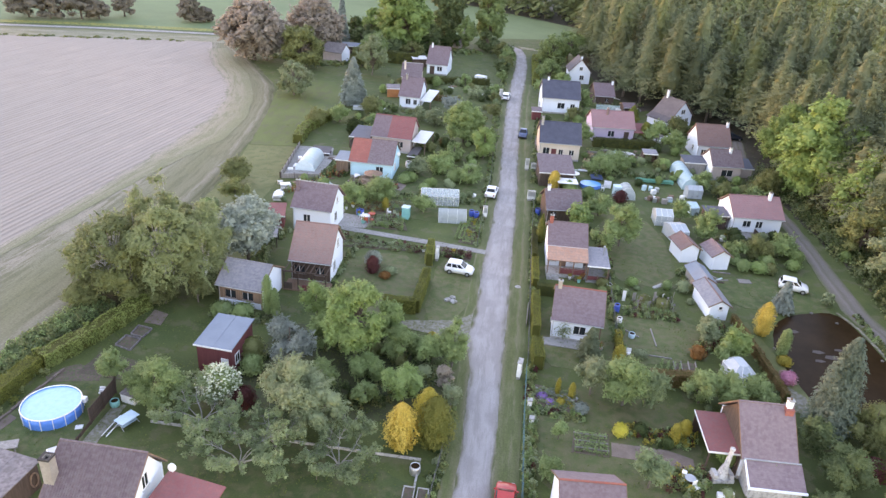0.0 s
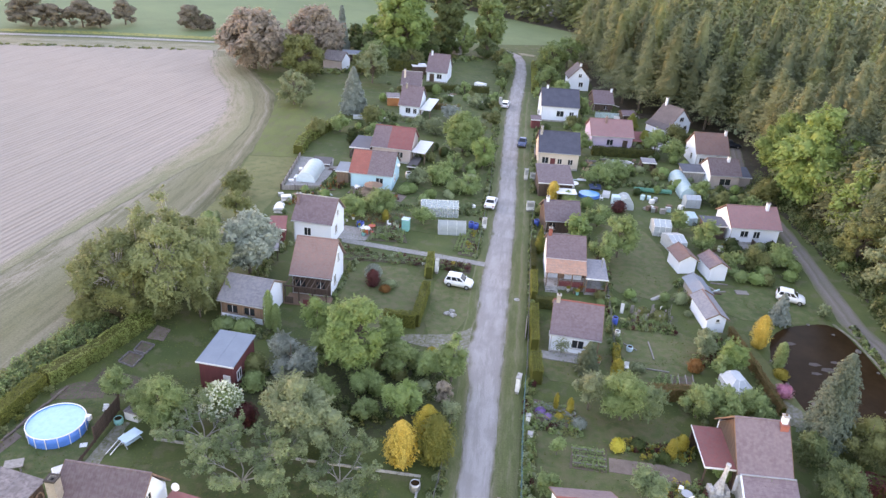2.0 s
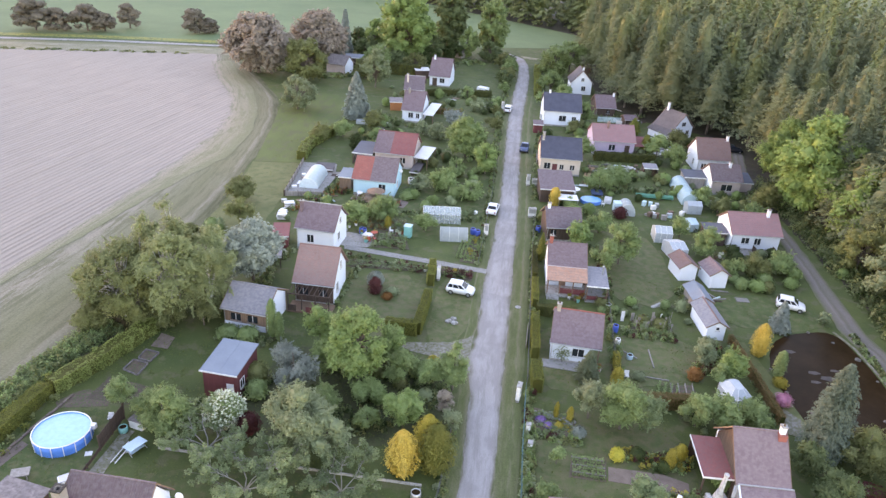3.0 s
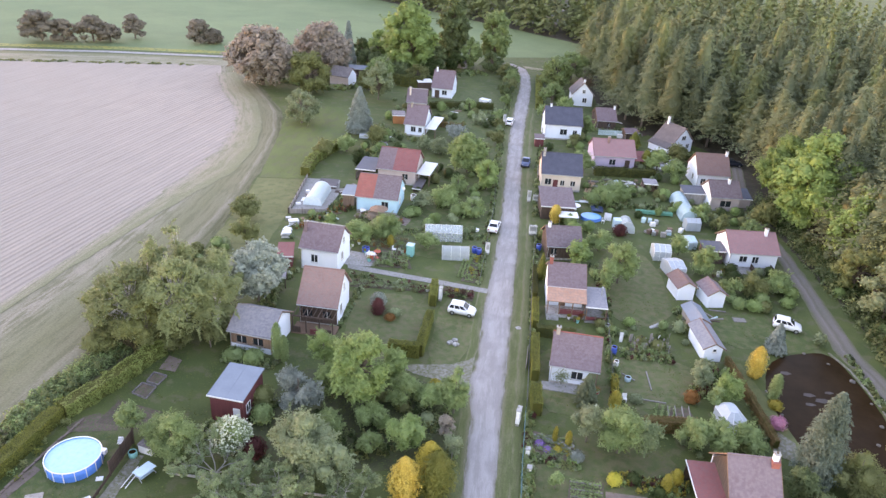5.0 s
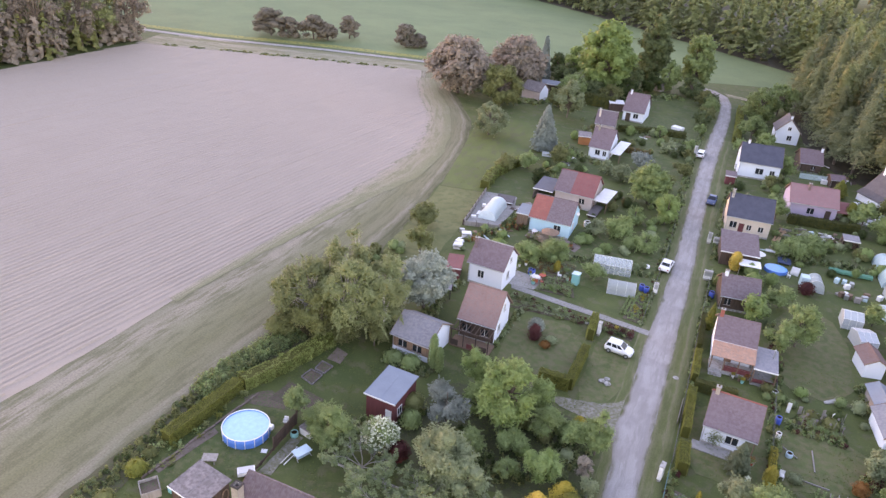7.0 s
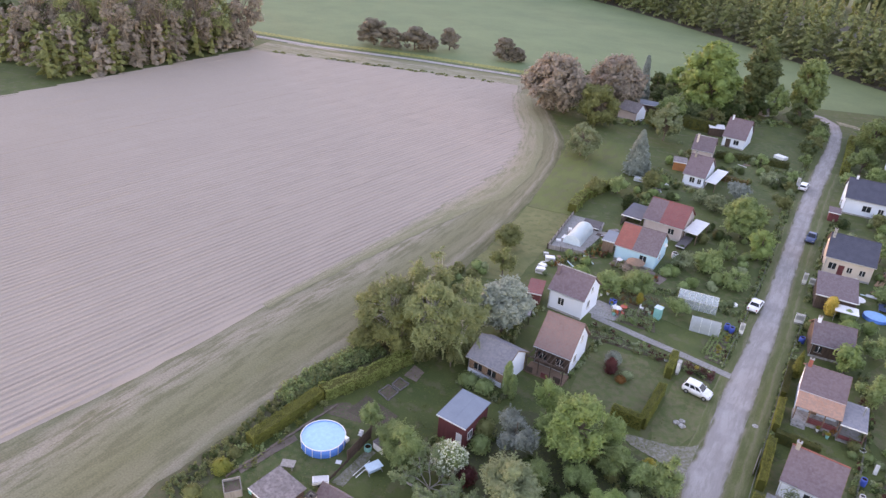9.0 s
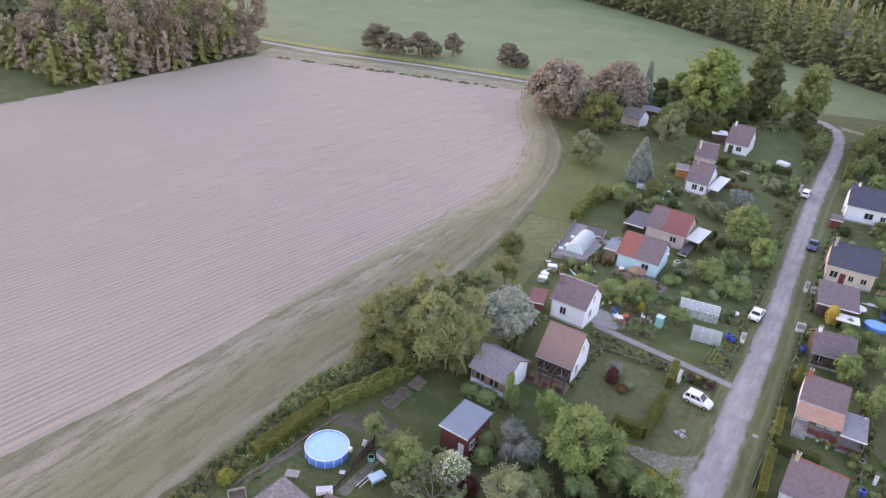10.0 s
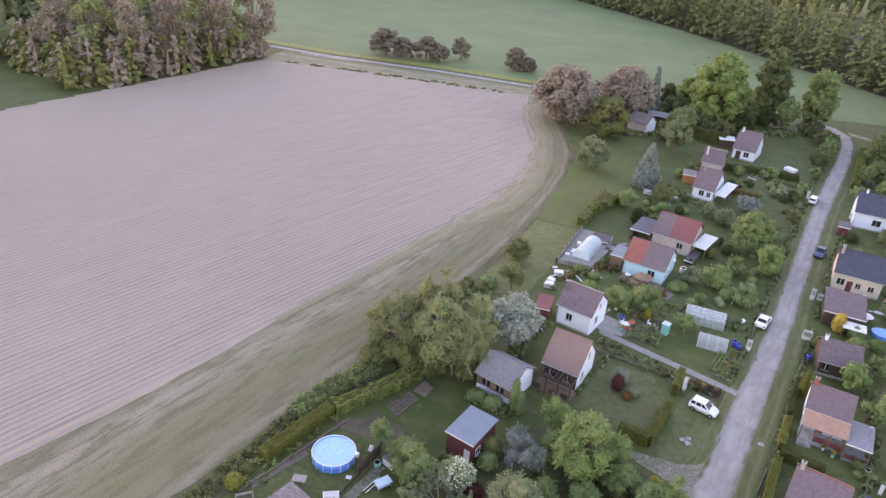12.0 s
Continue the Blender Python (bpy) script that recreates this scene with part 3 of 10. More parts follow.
def leaf_mesh(name, centres, normals, size, rng, material, long=1.5, jitter=0.6, body=None):
    """Many small pointed leaves at the given places, facing about the given ways."""
    n = len(centres)
    nrm = normals + jitter * rand_dirs(rng, n)
    nrm /= np.linalg.norm(nrm, axis=1, keepdims=True)
    side = np.cross(nrm, rand_dirs(rng, n))
    side /= np.linalg.norm(side, axis=1, keepdims=True) + 1e-9
    fore = np.cross(nrm, side)
    s = (size * rng.uniform(0.6, 1.35, n))[:, None]
    a = centres - fore * s * 0.5 * long
    c = centres + fore * s * 0.42 * long + side * s * 0.55 + nrm * s * 0.1
    d = centres + fore * s * 0.42 * long - side * s * 0.55 - nrm * s * 0.1
    verts = np.stack([a, c, d], 1).reshape(-1, 3)
    tris = np.arange(n * 3).reshape(-1, 3)
    if body:
        tris = np.concatenate([tris, body[1] + len(verts)])
        verts = np.concatenate([verts, body[0]])
    me = bpy.data.meshes.new(name)
    me.vertices.add(len(verts))
    me.vertices.foreach_set("co", verts.ravel())
    me.loops.add(tris.size)
    me.loops.foreach_set("vertex_index", tris.ravel())
    me.polygons.add(len(tris))
    me.polygons.foreach_set("loop_start", np.arange(0, tris.size, 3))
    me.polygons.foreach_set("loop_total", np.full(len(tris), 3))
    me.update(calc_edges=True)
    me.materials.append(MATS[material])
    return me


def lumps(rng, centres, radii, flat=0.85, rough_by=0.3, fine=2):
    """The close inner twigs of a crown: one knobbly lump in each clump, which the leaves cover."""
    bm = bmesh.new()
    bmesh.ops.create_icosphere(bm, subdivisions=fine, radius=1.0)
    ball = np.array([v.co[:] for v in bm.verts])
    faces = np.array([[v.index for v in f.verts] for f in bm.faces])
    bm.free()
    vs, fs = [], []
    for i, (c, r) in enumerate(zip(centres, radii)):
        rough = rng.uniform(1 - 1.5 * rough_by, 1 + rough_by, (len(ball), 1))
        vs.append(ball * rough * r * (1, 1, flat) + c)
        fs.append(faces + i * len(ball))
    return np.concatenate(vs), np.concatenate(fs)


def fir_body(rng, top, wide=0.7, rings=9, sides=9):
    """The close inner twigs of a conifer of height 1 and radius 1."""
    vs, fs = [], []
    for i in range(rings):
        f = 0.05 + 0.9 * i / (rings - 1)
        r = wide * (1.0 - f) ** top * min(1, 0.6 + 2.5 * f)
        for j in range(sides):
            a = (j + 0.5 * (i % 2)) * math.tau / sides
            q = r * rng.uniform(0.7, 1.2)
            vs.append((q * math.cos(a), q * math.sin(a), f + rng.uniform(-0.03, 0.03)))
    for i in range(rings - 1):
        for j in range(sides):
            a, b = i * sides + j, i * sides + (j + 1) % sides
            fs += [(a, b, b + sides), (a, b + sides, a + sides)]
    return np.array(vs), np.array(fs)


def clump_points(rng, centres, radii, count, flat=0.85, droop=0.0):
    """Points in the outer part of several clumps, and the ways out of them."""
    w = radii**2 / (radii**2).sum()
    pick = rng.choice(len(radii), count, p=w)
    d = rand_dirs(rng, count)
    r = radii[pick] * rng.uniform(0.6, 1.08, count)
    p = centres[pick] + d * r[:, None] * np.array([1, 1, flat])
    if droop:
        p[:, 2] -= droop * rng.uniform(0, 1, count) ** 2 * radii[pick]
    return p, d


def broad_tree(name, x, y, h, r, leaf, label, seed, category="tree", bark="bark", low=0.22, density=1.0, size=0.0, droop=0.0, clumps=16, core=0.0, group=""):
    """A tree with a tapered trunk, limbs that fork towards the clumps, and a crown of small leaves."""
    rng = np.random.default_rng(seed)
    if len(label.split()) < 4:
        label += " in a garden plot"
    ob = thing(name, pose(x, y, 0, 0, 0, rng.uniform(0, 360)), label, category, group)
    z0, zc, rz = h * low, h * (1 + low) / 2, h * (1 - low) / 2
    cs, rs = [], []
    small = 0.6 if density < 0.8 else 1.0 if r < 3.4 else 0.52 if name == "birch" else 0.66
    clumps = int(clumps / small**2 * (0.7 if density < 0.8 else 1.0))
    for i in range(clumps):
        d = rand_dirs(rng, 1)[0]
        k = rng.uniform(0.35, 0.78) ** small
        cr = rng.uniform(0.27, 0.46) * small
        k = min(k, 1.02 - cr)
        taper = 1.0 - 0.35 * max(0.0, d[2] * k)
        cs.append((d[0] * r * k * taper, d[1] * r * k * taper, zc + d[2] * rz * k))
        rs.append(cr * (r * rz**0.5) ** (2 / 3) if rz > r else cr * r)
    cs, rs = np.array(cs), np.array(rs) * 1.05
    # each clump is a bunch of leafy shoots that run outwards and upwards, so the outline is ragged and has gaps
    area = (4 * math.pi * rs**2).sum()
    near = y < 62
    most = 26000 if name == "birch" and r > 2 else (24000 if y < 130 and r > 5 else 12000) if core else 20000 if r > 4.5 and (y > 100 or "blossom" in label) else 15000 if near else 11000 if y < 75 else 6500 if y < 130 else 4000
    fine = max(0.10, 0.00145 * math.hypot(y + 5, 45))
    cover = 0.24 if density < 0.8 else 0.75 if core else 0.45 if near else 0.5
    size = size or min(0.6, max(fine, (cover * area / (0.75 * most)) ** 0.5))
    count = int(min(most, area * cover / (size**2 * 0.75)))
    shoots = max(clumps * 5, int(clumps * 9 * min(1.0, r / 3)))
    big = rng.choice(clumps, shoots, p=rs**2 / (rs**2).sum())
    out = rand_dirs(rng, shoots) + np.array([0, 0, 0.35])
    rel = cs[big] - np.array([0, 0, zc])
    out += 0.7 * rel / (np.linalg.norm(rel, axis=1, keepdims=True) + 0.2)
    out /= np.linalg.norm(out, axis=1, keepdims=True)
    first = cs[big] + rand_dirs(rng, shoots) * (rs[big] * rng.uniform(0.2, 0.75, shoots))[:, None]
    reach = rs[big] * rng.uniform(0.55, 1.6 if name == "birch" else 1.15, shoots)
    pick = rng.choice(shoots, count, p=reach / reach.sum())
    along = rng.uniform(0, 1, count) ** 0.8
    thick = (0.36 * (1.05 - along)) * rs[big][pick]
    bend = np.array([0, 0, -1.0]) * (along**2 * reach[pick] * (0.12 + 0.6 * droop))[:, None]
    d = rand_dirs(rng, count)
    p = first[pick] + out[pick] * (along * reach[pick])[:, None] + d * (thick * rng.uniform(0.3, 1.0, count))[:, None] + bend
    d = d * 0.5 + out[pick] * 0.5 + np.array([0, 0, 0.8])
    body = None
    if density >= 0.8:
        coat = int(count * (0.4 if name == "birch" else 0.5))
        ps, dd = clump_points(rng, cs, rs * 0.95, coat, 0.85, droop * 0.6)
        p[:coat], d[:coat] = ps, dd * 0.8 + np.array([0, 0, 0.6])
        body = lumps(rng, cs, rs * (core if core else 0.42 if name == "birch" or (y > 110 and r > 5) else 0.6 if near else 0.62), 0.85, 0.34 if y < 75 else 0.22, 2 if y < 75 else 1)
        body[0][:, 2] = np.maximum(body[0][:, 2], 0.03)
    p[:, 2] = np.maximum(p[:, 2], 0.05)
    crown = new("crown", leaf_mesh("crown", p, d, size, rng, leaf, body=body))
    crown.parent = ob
    bm = bmesh.new()
    rt = max(0.05, r * 0.05)
    top = Vector((0.1 * r * rng.uniform(-1, 1), 0.1 * r * rng.uniform(-1, 1), zc))
    tube(bm, (0, 0, -0.1), top * 0.5, rt, rt * 0.8, 8)
    tube(bm, top * 0.5, top + Vector((0, 0, rz * 0.5)), rt * 0.8, rt * 0.25, 7)
    for c, cr in zip(cs, rs):
        c = Vector(c)
        f = rng.uniform(0.3, 0.95)
        start = top * f
        mid = start.lerp(c, 0.5) + Vector((0, 0, 0.12 * r))
        tube(bm, start, mid, rt * 0.4, rt * 0.28, 5)
        tube(bm, mid, c, rt * 0.28, rt * 0.12, 5)
        for _ in range(2):
            tube(bm, c, c + Vector(rand_dirs(rng, 1)[0]) * cr * 0.8, rt * 0.12, rt * 0.05, 4)
    part("trunk", bm, "bark_grey" if density < 0.8 else bark, ob)
    return ob


def apple_tree(x, y, h, r, label, seed, limbs=7):
    """An old open fruit tree: a short trunk, long crooked limbs, and tufts of leaves along their ends."""
    rng = np.random.default_rng(seed)
    ob = thing("apple_tree", pose(x, y, 0, 0, 0, seed * 41 % 360), label, "tree")
    bm, tufts = bmesh.new(), []
    fork = Vector((0.1, 0.05, h * 0.22))
    tube(bm, (0, 0, -0.1), fork, 0.14, 0.11, 8)
    for i in range(limbs):
        a = (i + rng.uniform(-0.3, 0.3)) * math.tau / limbs
        reach, lift = r * rng.uniform(0.75, 1.05), h * rng.uniform(0.55, 1.0)
        last, thick = fork, 0.07
        for k in range(1, 6):
            f = k / 5
            b = a + 0.35 * math.sin(3.0 * f + i * 1.7)
            p = Vector((reach * f * math.cos(b), reach * f * math.sin(b), fork.z + (lift - fork.z) * f**0.75))
            tube(bm, last, p, thick, thick * 0.72, 6)
            if k > 1:
                for q in range(2 + k):
                    c = b + rng.uniform(-1.5, 1.5)
                    e = p + Vector((math.cos(c), math.sin(c), rng.uniform(-0.15, 0.7))) * float(rng.uniform(0.35, 1.15))
                    tube(bm, p, e, thick * 0.4, 0.012, 4)
                    tufts.append((e, rng.uniform(0.16, 0.36)))
            last, thick = p, thick * 0.72
        tufts.append((last, 0.4))
    part("trunk", bm, "bark_grey", ob)
    cs, rs = np.array([t[0][:] for t in tufts]), np.array([t[1] for t in tufts])
    p, d = clump_points(rng, cs, rs, int(54 * len(rs)), 0.8)
    crown = new("crown", leaf_mesh("crown", p, d * 0.6 + np.array([0, 0, 0.7]), 0.11, rng, "leaf_apple"))
    crown.parent = ob
    return ob


def fir_points(rng, n, top=0.7, boughs=0):
    """Places along the drooping boughs of a conifer of height 1 and radius 1."""
    boughs = boughs or max(24, n // 16)
    fb = (np.arange(boughs) + rng.uniform(0, 1, boughs)) / boughs
    fb = 0.04 + 0.96 * fb**0.9
    ab = rng.uniform(0, math.tau, boughs)
    lean = 0.10 * math.sin(n * 0.7)
    lb = np.clip(1.02 - fb, 0.02, 1) ** top * np.minimum(1, 0.6 + 2.5 * fb) * rng.uniform(0.72, 1.12, boughs) * (1 + 0.14 * np.sin(ab * 2 + 4 * fb + n))
    pick = rng.choice(boughs, n, p=(lb + 0.12) / (lb + 0.12).sum())
    s = rng.uniform(0.25, 1.0, n) ** 0.75
    wide = 0.24 * (1.08 - s) * lb[pick] + 0.03
    a = ab[pick]
    q = rng.uniform(-1, 1, n) * wide
    x = lb[pick] * s
    z = fb[pick] + 0.035 * s * lb[pick] - 0.075 * s**2 * lb[pick] + rng.uniform(-0.012, 0.008, n)
    p = np.stack([x * np.cos(a) - q * np.sin(a) + lean * z * 0.2, x * np.sin(a) + q * np.cos(a), np.clip(z, 0.01, 1.03)], 1)
    d = np.stack([0.7 * np.cos(a), 0.7 * np.sin(a), 1.0 + 0 * s], 1)
    return p, d


def spruce(name, x, y, h, r, leaf, label, seed, category="conifer", group=""):
    ob = thing(name, pose(x, y, 0, 0, 0, seed * 37 % 360), label, category, group)
    rng = np.random.default_rng(seed)
    p, d = fir_points(rng, int(1300 * h * r**0.5), 0.64)
    v, f = fir_body(rng, 0.64, 0.52, 16, 12)
    crown = new("crown", leaf_mesh("crown", p * (r, r, h), d, max(0.12, 0.0017 * math.hypot(y + 5, 45)), rng, leaf, 1.7, body=(v * (r, r, h), f)))
    crown.parent = ob
    part("trunk", rods(((0, 0, -0.1), (0, 0, h * 0.97), h * 0.014 + 0.04, 0.02)), "bark", ob)
    return ob


def shaped_bush(name, x, y, h, r, leaf, label, seed, shape="ball", category="bush", size=0.0, density=1.0, group=""):
    """A dense clipped or naturally close shrub: leaves over a bumpy body of a given outline."""
    rng = np.random.default_rng(seed)
    ob = thing(name, pose(x, y, 0), label, category, group)
    size = size or min(0.3, max(0.1, r * 0.16))
    size *= 0.82
    n = int(min(6500, density * 11 * r * max(h, r) / size**2 * 0.6))

    def profile(f):
        if shape == "cone":
            return r * np.minimum(1.0, 3.5 * f + 0.35) * (1 - f**1.6) ** 0.8
        if shape == "egg":
            return r * np.sin(math.pi * (0.86 * f + 0.13)) ** 0.75
        if shape == "column":
            return r * np.minimum(1.0, 2.5 * f + 0.5) * (1 - f**5) ** 0.6
        return r * np.sqrt(np.clip(1 - (2 * f - 0.95) ** 2, 0.03, 1))

    def lump(t, q):
        return 1 + 0.2 * noise.noise(Vector((2.2 * math.cos(t), 2.2 * math.sin(t), 3 * q + seed))) + (0.42 if shape == "egg" else 0.2) * noise.noise(Vector((6 * math.cos(t), 6 * math.sin(t), (1.6 if shape == "egg" else 4) * h * q + seed)))

    f = rng.uniform(0.02, 1.0, n)
    a = rng.uniform(0, math.tau, n)
    rad = profile(f) * np.array([lump(t, q) for t, q in zip(a, f)]) * rng.uniform(0.82, 1.14, n)
    p = np.stack([rad * np.cos(a), rad * np.sin(a), h * f], 1)
    d = np.stack([np.cos(a), np.sin(a), 0.45 + 0.6 * f], 1)
    rings, sides = (9, 12) if r > 0.9 else (7, 8)
    vs, fs = [], []
    for i in range(rings):
        q = 0.02 + 0.93 * i / (rings - 1)
        for j in range(sides):
            t = j * math.tau / sides
            w = (0.74 if shape == "egg" else 0.84) * float(profile(np.array(q))) * lump(t, q) * rng.uniform(0.9, 1.06)
            vs.append((w * math.cos(t), w * math.sin(t), h * q))
    for i in range(rings - 1):
        for j in range(sides):
            k, m = i * sides + j, i * sides + (j + 1) % sides
            fs += [(k, m, m + sides), (k, m + sides, k + sides)]
    body = (np.array(vs), np.array(fs))
    crown = new("crown", leaf_mesh("crown", p, d, size, rng, leaf, body=body))
    crown.parent = ob
    bm = bmesh.new()
    for i in range(5):
        t = i * 1.3 + seed
        tube(bm, (0.05 * math.cos(t), 0.05 * math.sin(t), -0.05), (0.5 * r * math.cos(t), 0.5 * r * math.sin(t), h * 0.75), 0.035, 0.012, 5)
    part("stem", bm, "bark", ob)
    return ob


def hedge(name, points, width, height, leaf, label, seed, size=0.08, density=0.7, rough=0.16):
    """A clipped hedge along a line: a twiggy body with a coat of leaves."""
    rng = np.random.default_rng(seed)
    ob = thing(name, pose(*points[0], 0), label, "hedge")
    ox, oy = points[0]
    ps, ds, bm = [], [], bmesh.new()
    for (xa, ya), (xb, yb) in zip(points, points[1:]):
        a, b = np.array([xa - ox, ya - oy]), np.array([xb - ox, yb - oy])
        ln = np.linalg.norm(b - a)
        u = (b - a) / ln
        v = np.array([-u[1], u[0]])
        n = int(density * ln * (2 * height + width) / size**2 * 2.0)
        s = rng.uniform(-0.1, ln + 0.1, n)
        k = rng.uniform(0, 2 * height + width, n)
        across = np.where(k < height, -width / 2, np.where(k < height + width, k - height - width / 2, width / 2))
        z = np.where(k < height, k, np.where(k < height + width, height, 2 * height + width - k))
        wob = np.array([noise.noise(Vector((q * 0.8, c * 2, seed))) for q, c in zip(s, across)]) * rough
        nx = np.where(k < height, -1.0, np.where(k < height + width, 0.0, 1.0))
        nz = np.where((k >= height) & (k < height + width), 1.0, 0.5)
        across, z = across + nx * (wob + rng.uniform(-0.08, 0.03, n)), z + nz * (wob + rng.uniform(-0.08, 0.03, n))
        pts = a[None] + s[:, None] * u[None] + across[:, None] * v[None]
        ps.append(np.stack([pts[:, 0], pts[:, 1], np.maximum(z, 0.02)], 1))
        ds.append(np.stack([nx * v[0], nx * v[1], nz], 1))
        w, hh = width / 2 - 0.1, height - 0.12
        q = [Vector((*(a - v * w), 0)), Vector((*(a + v * w), 0)), Vector((*(b + v * w), 0)), Vector((*(b - v * w), 0))]
        prism(bm, q, (0, 0, hh))
    coat = new("leaves", leaf_mesh("leaves", np.concatenate(ps), np.concatenate(ds), size, rng, leaf))
    coat.parent = ob
    part("core", bm, "hedge_core", ob)
    return ob


# ---- ground, roads and fields ----
def ground_sheet():
    bm = bmesh.new()
    xs = [-1500, -600, -260] + list(range(-80, 81, 10)) + [260, 600, 1500]
    ys = [-1500, -600, -200] + list(range(-20, 261, 10)) + [420, 800, 1800]
    grid = [[bm.verts.new((x, y, 0.0 if -60 < x < 60 and -20 < y < 240 else -0.02)) for x in xs] for y in ys]
    for j in range(len(ys) - 1):
        for i in range(len(xs) - 1):
            bm.faces.new((grid[j][i], grid[j][i + 1], grid[j + 1][i + 1], grid[j + 1][i]))
    return finish("ground", bm, "grass")


tagged(ground_sheet(), "uneven green meadow and garden grass", "ground", kind="structure")

ROAD_L = [(-3.1, 20), (-3.1, 34.8), (-2.9, 40), (-3.1, 47.5), (-3.1, 51.4), (-3.8, 57.0), (-3.3, 63.8), (-3.4, 72), (-3.1, 80.1), (-2.75, 89.8), (-2.6, 101.3), (-2.75, 115), (-3.1, 145), (-3.0, 160), (-2.8, 172), (-2.1, 192), (-2.1, 208), (-3.4, 216), (-6.6, 221.5), (-13, 225)]
ROAD_R = [(-0.2, 20), (-0.2, 35.3), (-0.1, 40.5), (0.0, 48.1), (0.0, 52.5), (0.1, 57.6), (0.2, 64.6), (0.3, 72.9), (0.3, 81), (0.5, 90.7), (0.4, 102.2), (0.2, 116), (0.1, 146), (0.3, 161), (0.8, 173), (1.2, 194), (0.6, 210), (-0.8, 219), (-5.0, 225), (-12, 228.6)]
tagged(ribbon("road", ROAD_L, ROAD_R, 0.05, "road_worn", amount=0.2), "narrow worn grey asphalt lane between the gardens", "road", kind="structure")
tagged(ribbon("lane_verge", [(x - 0.15, y) for x, y in ROAD_R[:15]], [(x + 2.1, y) for x, y in ROAD_R[:15]], 0.034, "lane_verge", 1.0, 0.15, crown=0.0, span=2.1, steps=6), "worn grass strip with dirt edge beside the lane", "verge", kind="structure")
tagged(ribbon("lane_verge", [(x + 0.15, y) for x, y in ROAD_L[:15]], [(x - 1.1, y) for x, y in ROAD_L[:15]], 0.034, "lane_verge", 1.0, 0.15, crown=0.0, span=1.3, steps=5), "worn grass strip with dirt edge beside the lane", "verge", kind="structure")
tagged(ribbon("side_road", [(-0.9, 219.5), (5.6, 218.0), (16, 216.4)], [(-2.2, 223.4), (6.4, 220.6), (17, 218.8)], 0.045, "track_soil"), "short dirt drive off the lane", "road", kind="structure")
tagged(ribbon("forest_track", [(40, 40), (42.0, 60), (41.2, 66), (39.8, 71), (39.8, 78), (40.2, 87.5), (40.2, 97), (39.5, 112), (41, 128), (44, 145)], [(43, 40), (44.8, 60), (44, 66), (42.8, 71.5), (42.8, 79), (42.8, 88.5), (42.8, 98), (42.0, 113), (43.6, 129), (46.5, 145)], 0.05, "track_worn", amount=0.35, span=2.8), "pale dirt track along the edge of the wood", "track", kind="structure")
tagged(ribbon("field_road", [(-420, 128.4), (-186.6, 177.9), (-159.9, 182.0), (-123.6, 192.7), (-89.5, 199.4), (-70, 205.4)], [(-420, 131.2), (-187.3, 180.6), (-160.4, 184.6), (-124, 195.2), (-89.8, 201.8), (-70, 208.1)], 0.06, "road_gravel"), "narrow pale road beyond the ploughed field", "road", kind="structure")

# dry strip between the gardens and the ploughed field
VERGE_L = [(-67.6, -16), (-66.5, 2), (-65.0, 19), (-64.2, 32), (-63.3, 48), (-61.2, 69), (-59.9, 92), (-59.0, 111), (-59.6, 123), (-62, 135), (-66.5, 147), (-76, 163.5), (-85, 181), (-90, 196)]
VERGE_R = [(-43.0, -16), (-43.0, 2), (-43.6, 19), (-44.4, 32), (-44.2, 48), (-43.6, 69), (-44.6, 92), (-47.0, 111), (-49, 124), (-51.5, 136), (-56, 150), (-68, 170), (-80, 186), (-86, 197)]
tagged(ribbon("grass_verge", VERGE_L, VERGE_R, 0.02, "verge_grass_strip", 2.0, 0.6, crown=0.0, span=16.0, steps=28), "strip of dry trampled grass with wheel tracks beside the field", "grass", kind="structure")
tagged(sheet("crop_field", [(-420, 134), (-187, 182.5), (-160, 187), (-124, 197.5), (-90, 204), (-72, 208), (-45, 222), (-14, 232), (12, 242), (26, 250), (30, 258), (14, 276), (-6, 296), (-24, 314), (-42, 331), (-70, 362), (-117, 392), (-158, 412), (-300, 460), (-600, 500), (-700, 250)], 0.03, "crop_green", 12, 0.4), "wide field of young green grain", "field", kind="structure")
tagged(sheet("mown_meadow", [(-46.4, 109), (-38.2, 110.6), (-39.6, 120), (-38.4, 128), (-36.5, 134), (-38, 146), (-44, 158), (-56, 158), (-54, 146), (-50, 128), (-48.2, 118)], 0.024, "mown_green", 1.2, 0.2), "freshly mown green meadow beside the garden plots", "grass", kind="structure")
tagged(sheet("dry_meadow", [(-43.6, 78), (-36, 82), (-36.6, 95), (-38.3, 110), (-46.6, 108.6), (-44.6, 92)], 0.022, "olive_grass", 1.2, 0.3), "yellowish uncut meadow beside the yard", "grass", kind="structure")


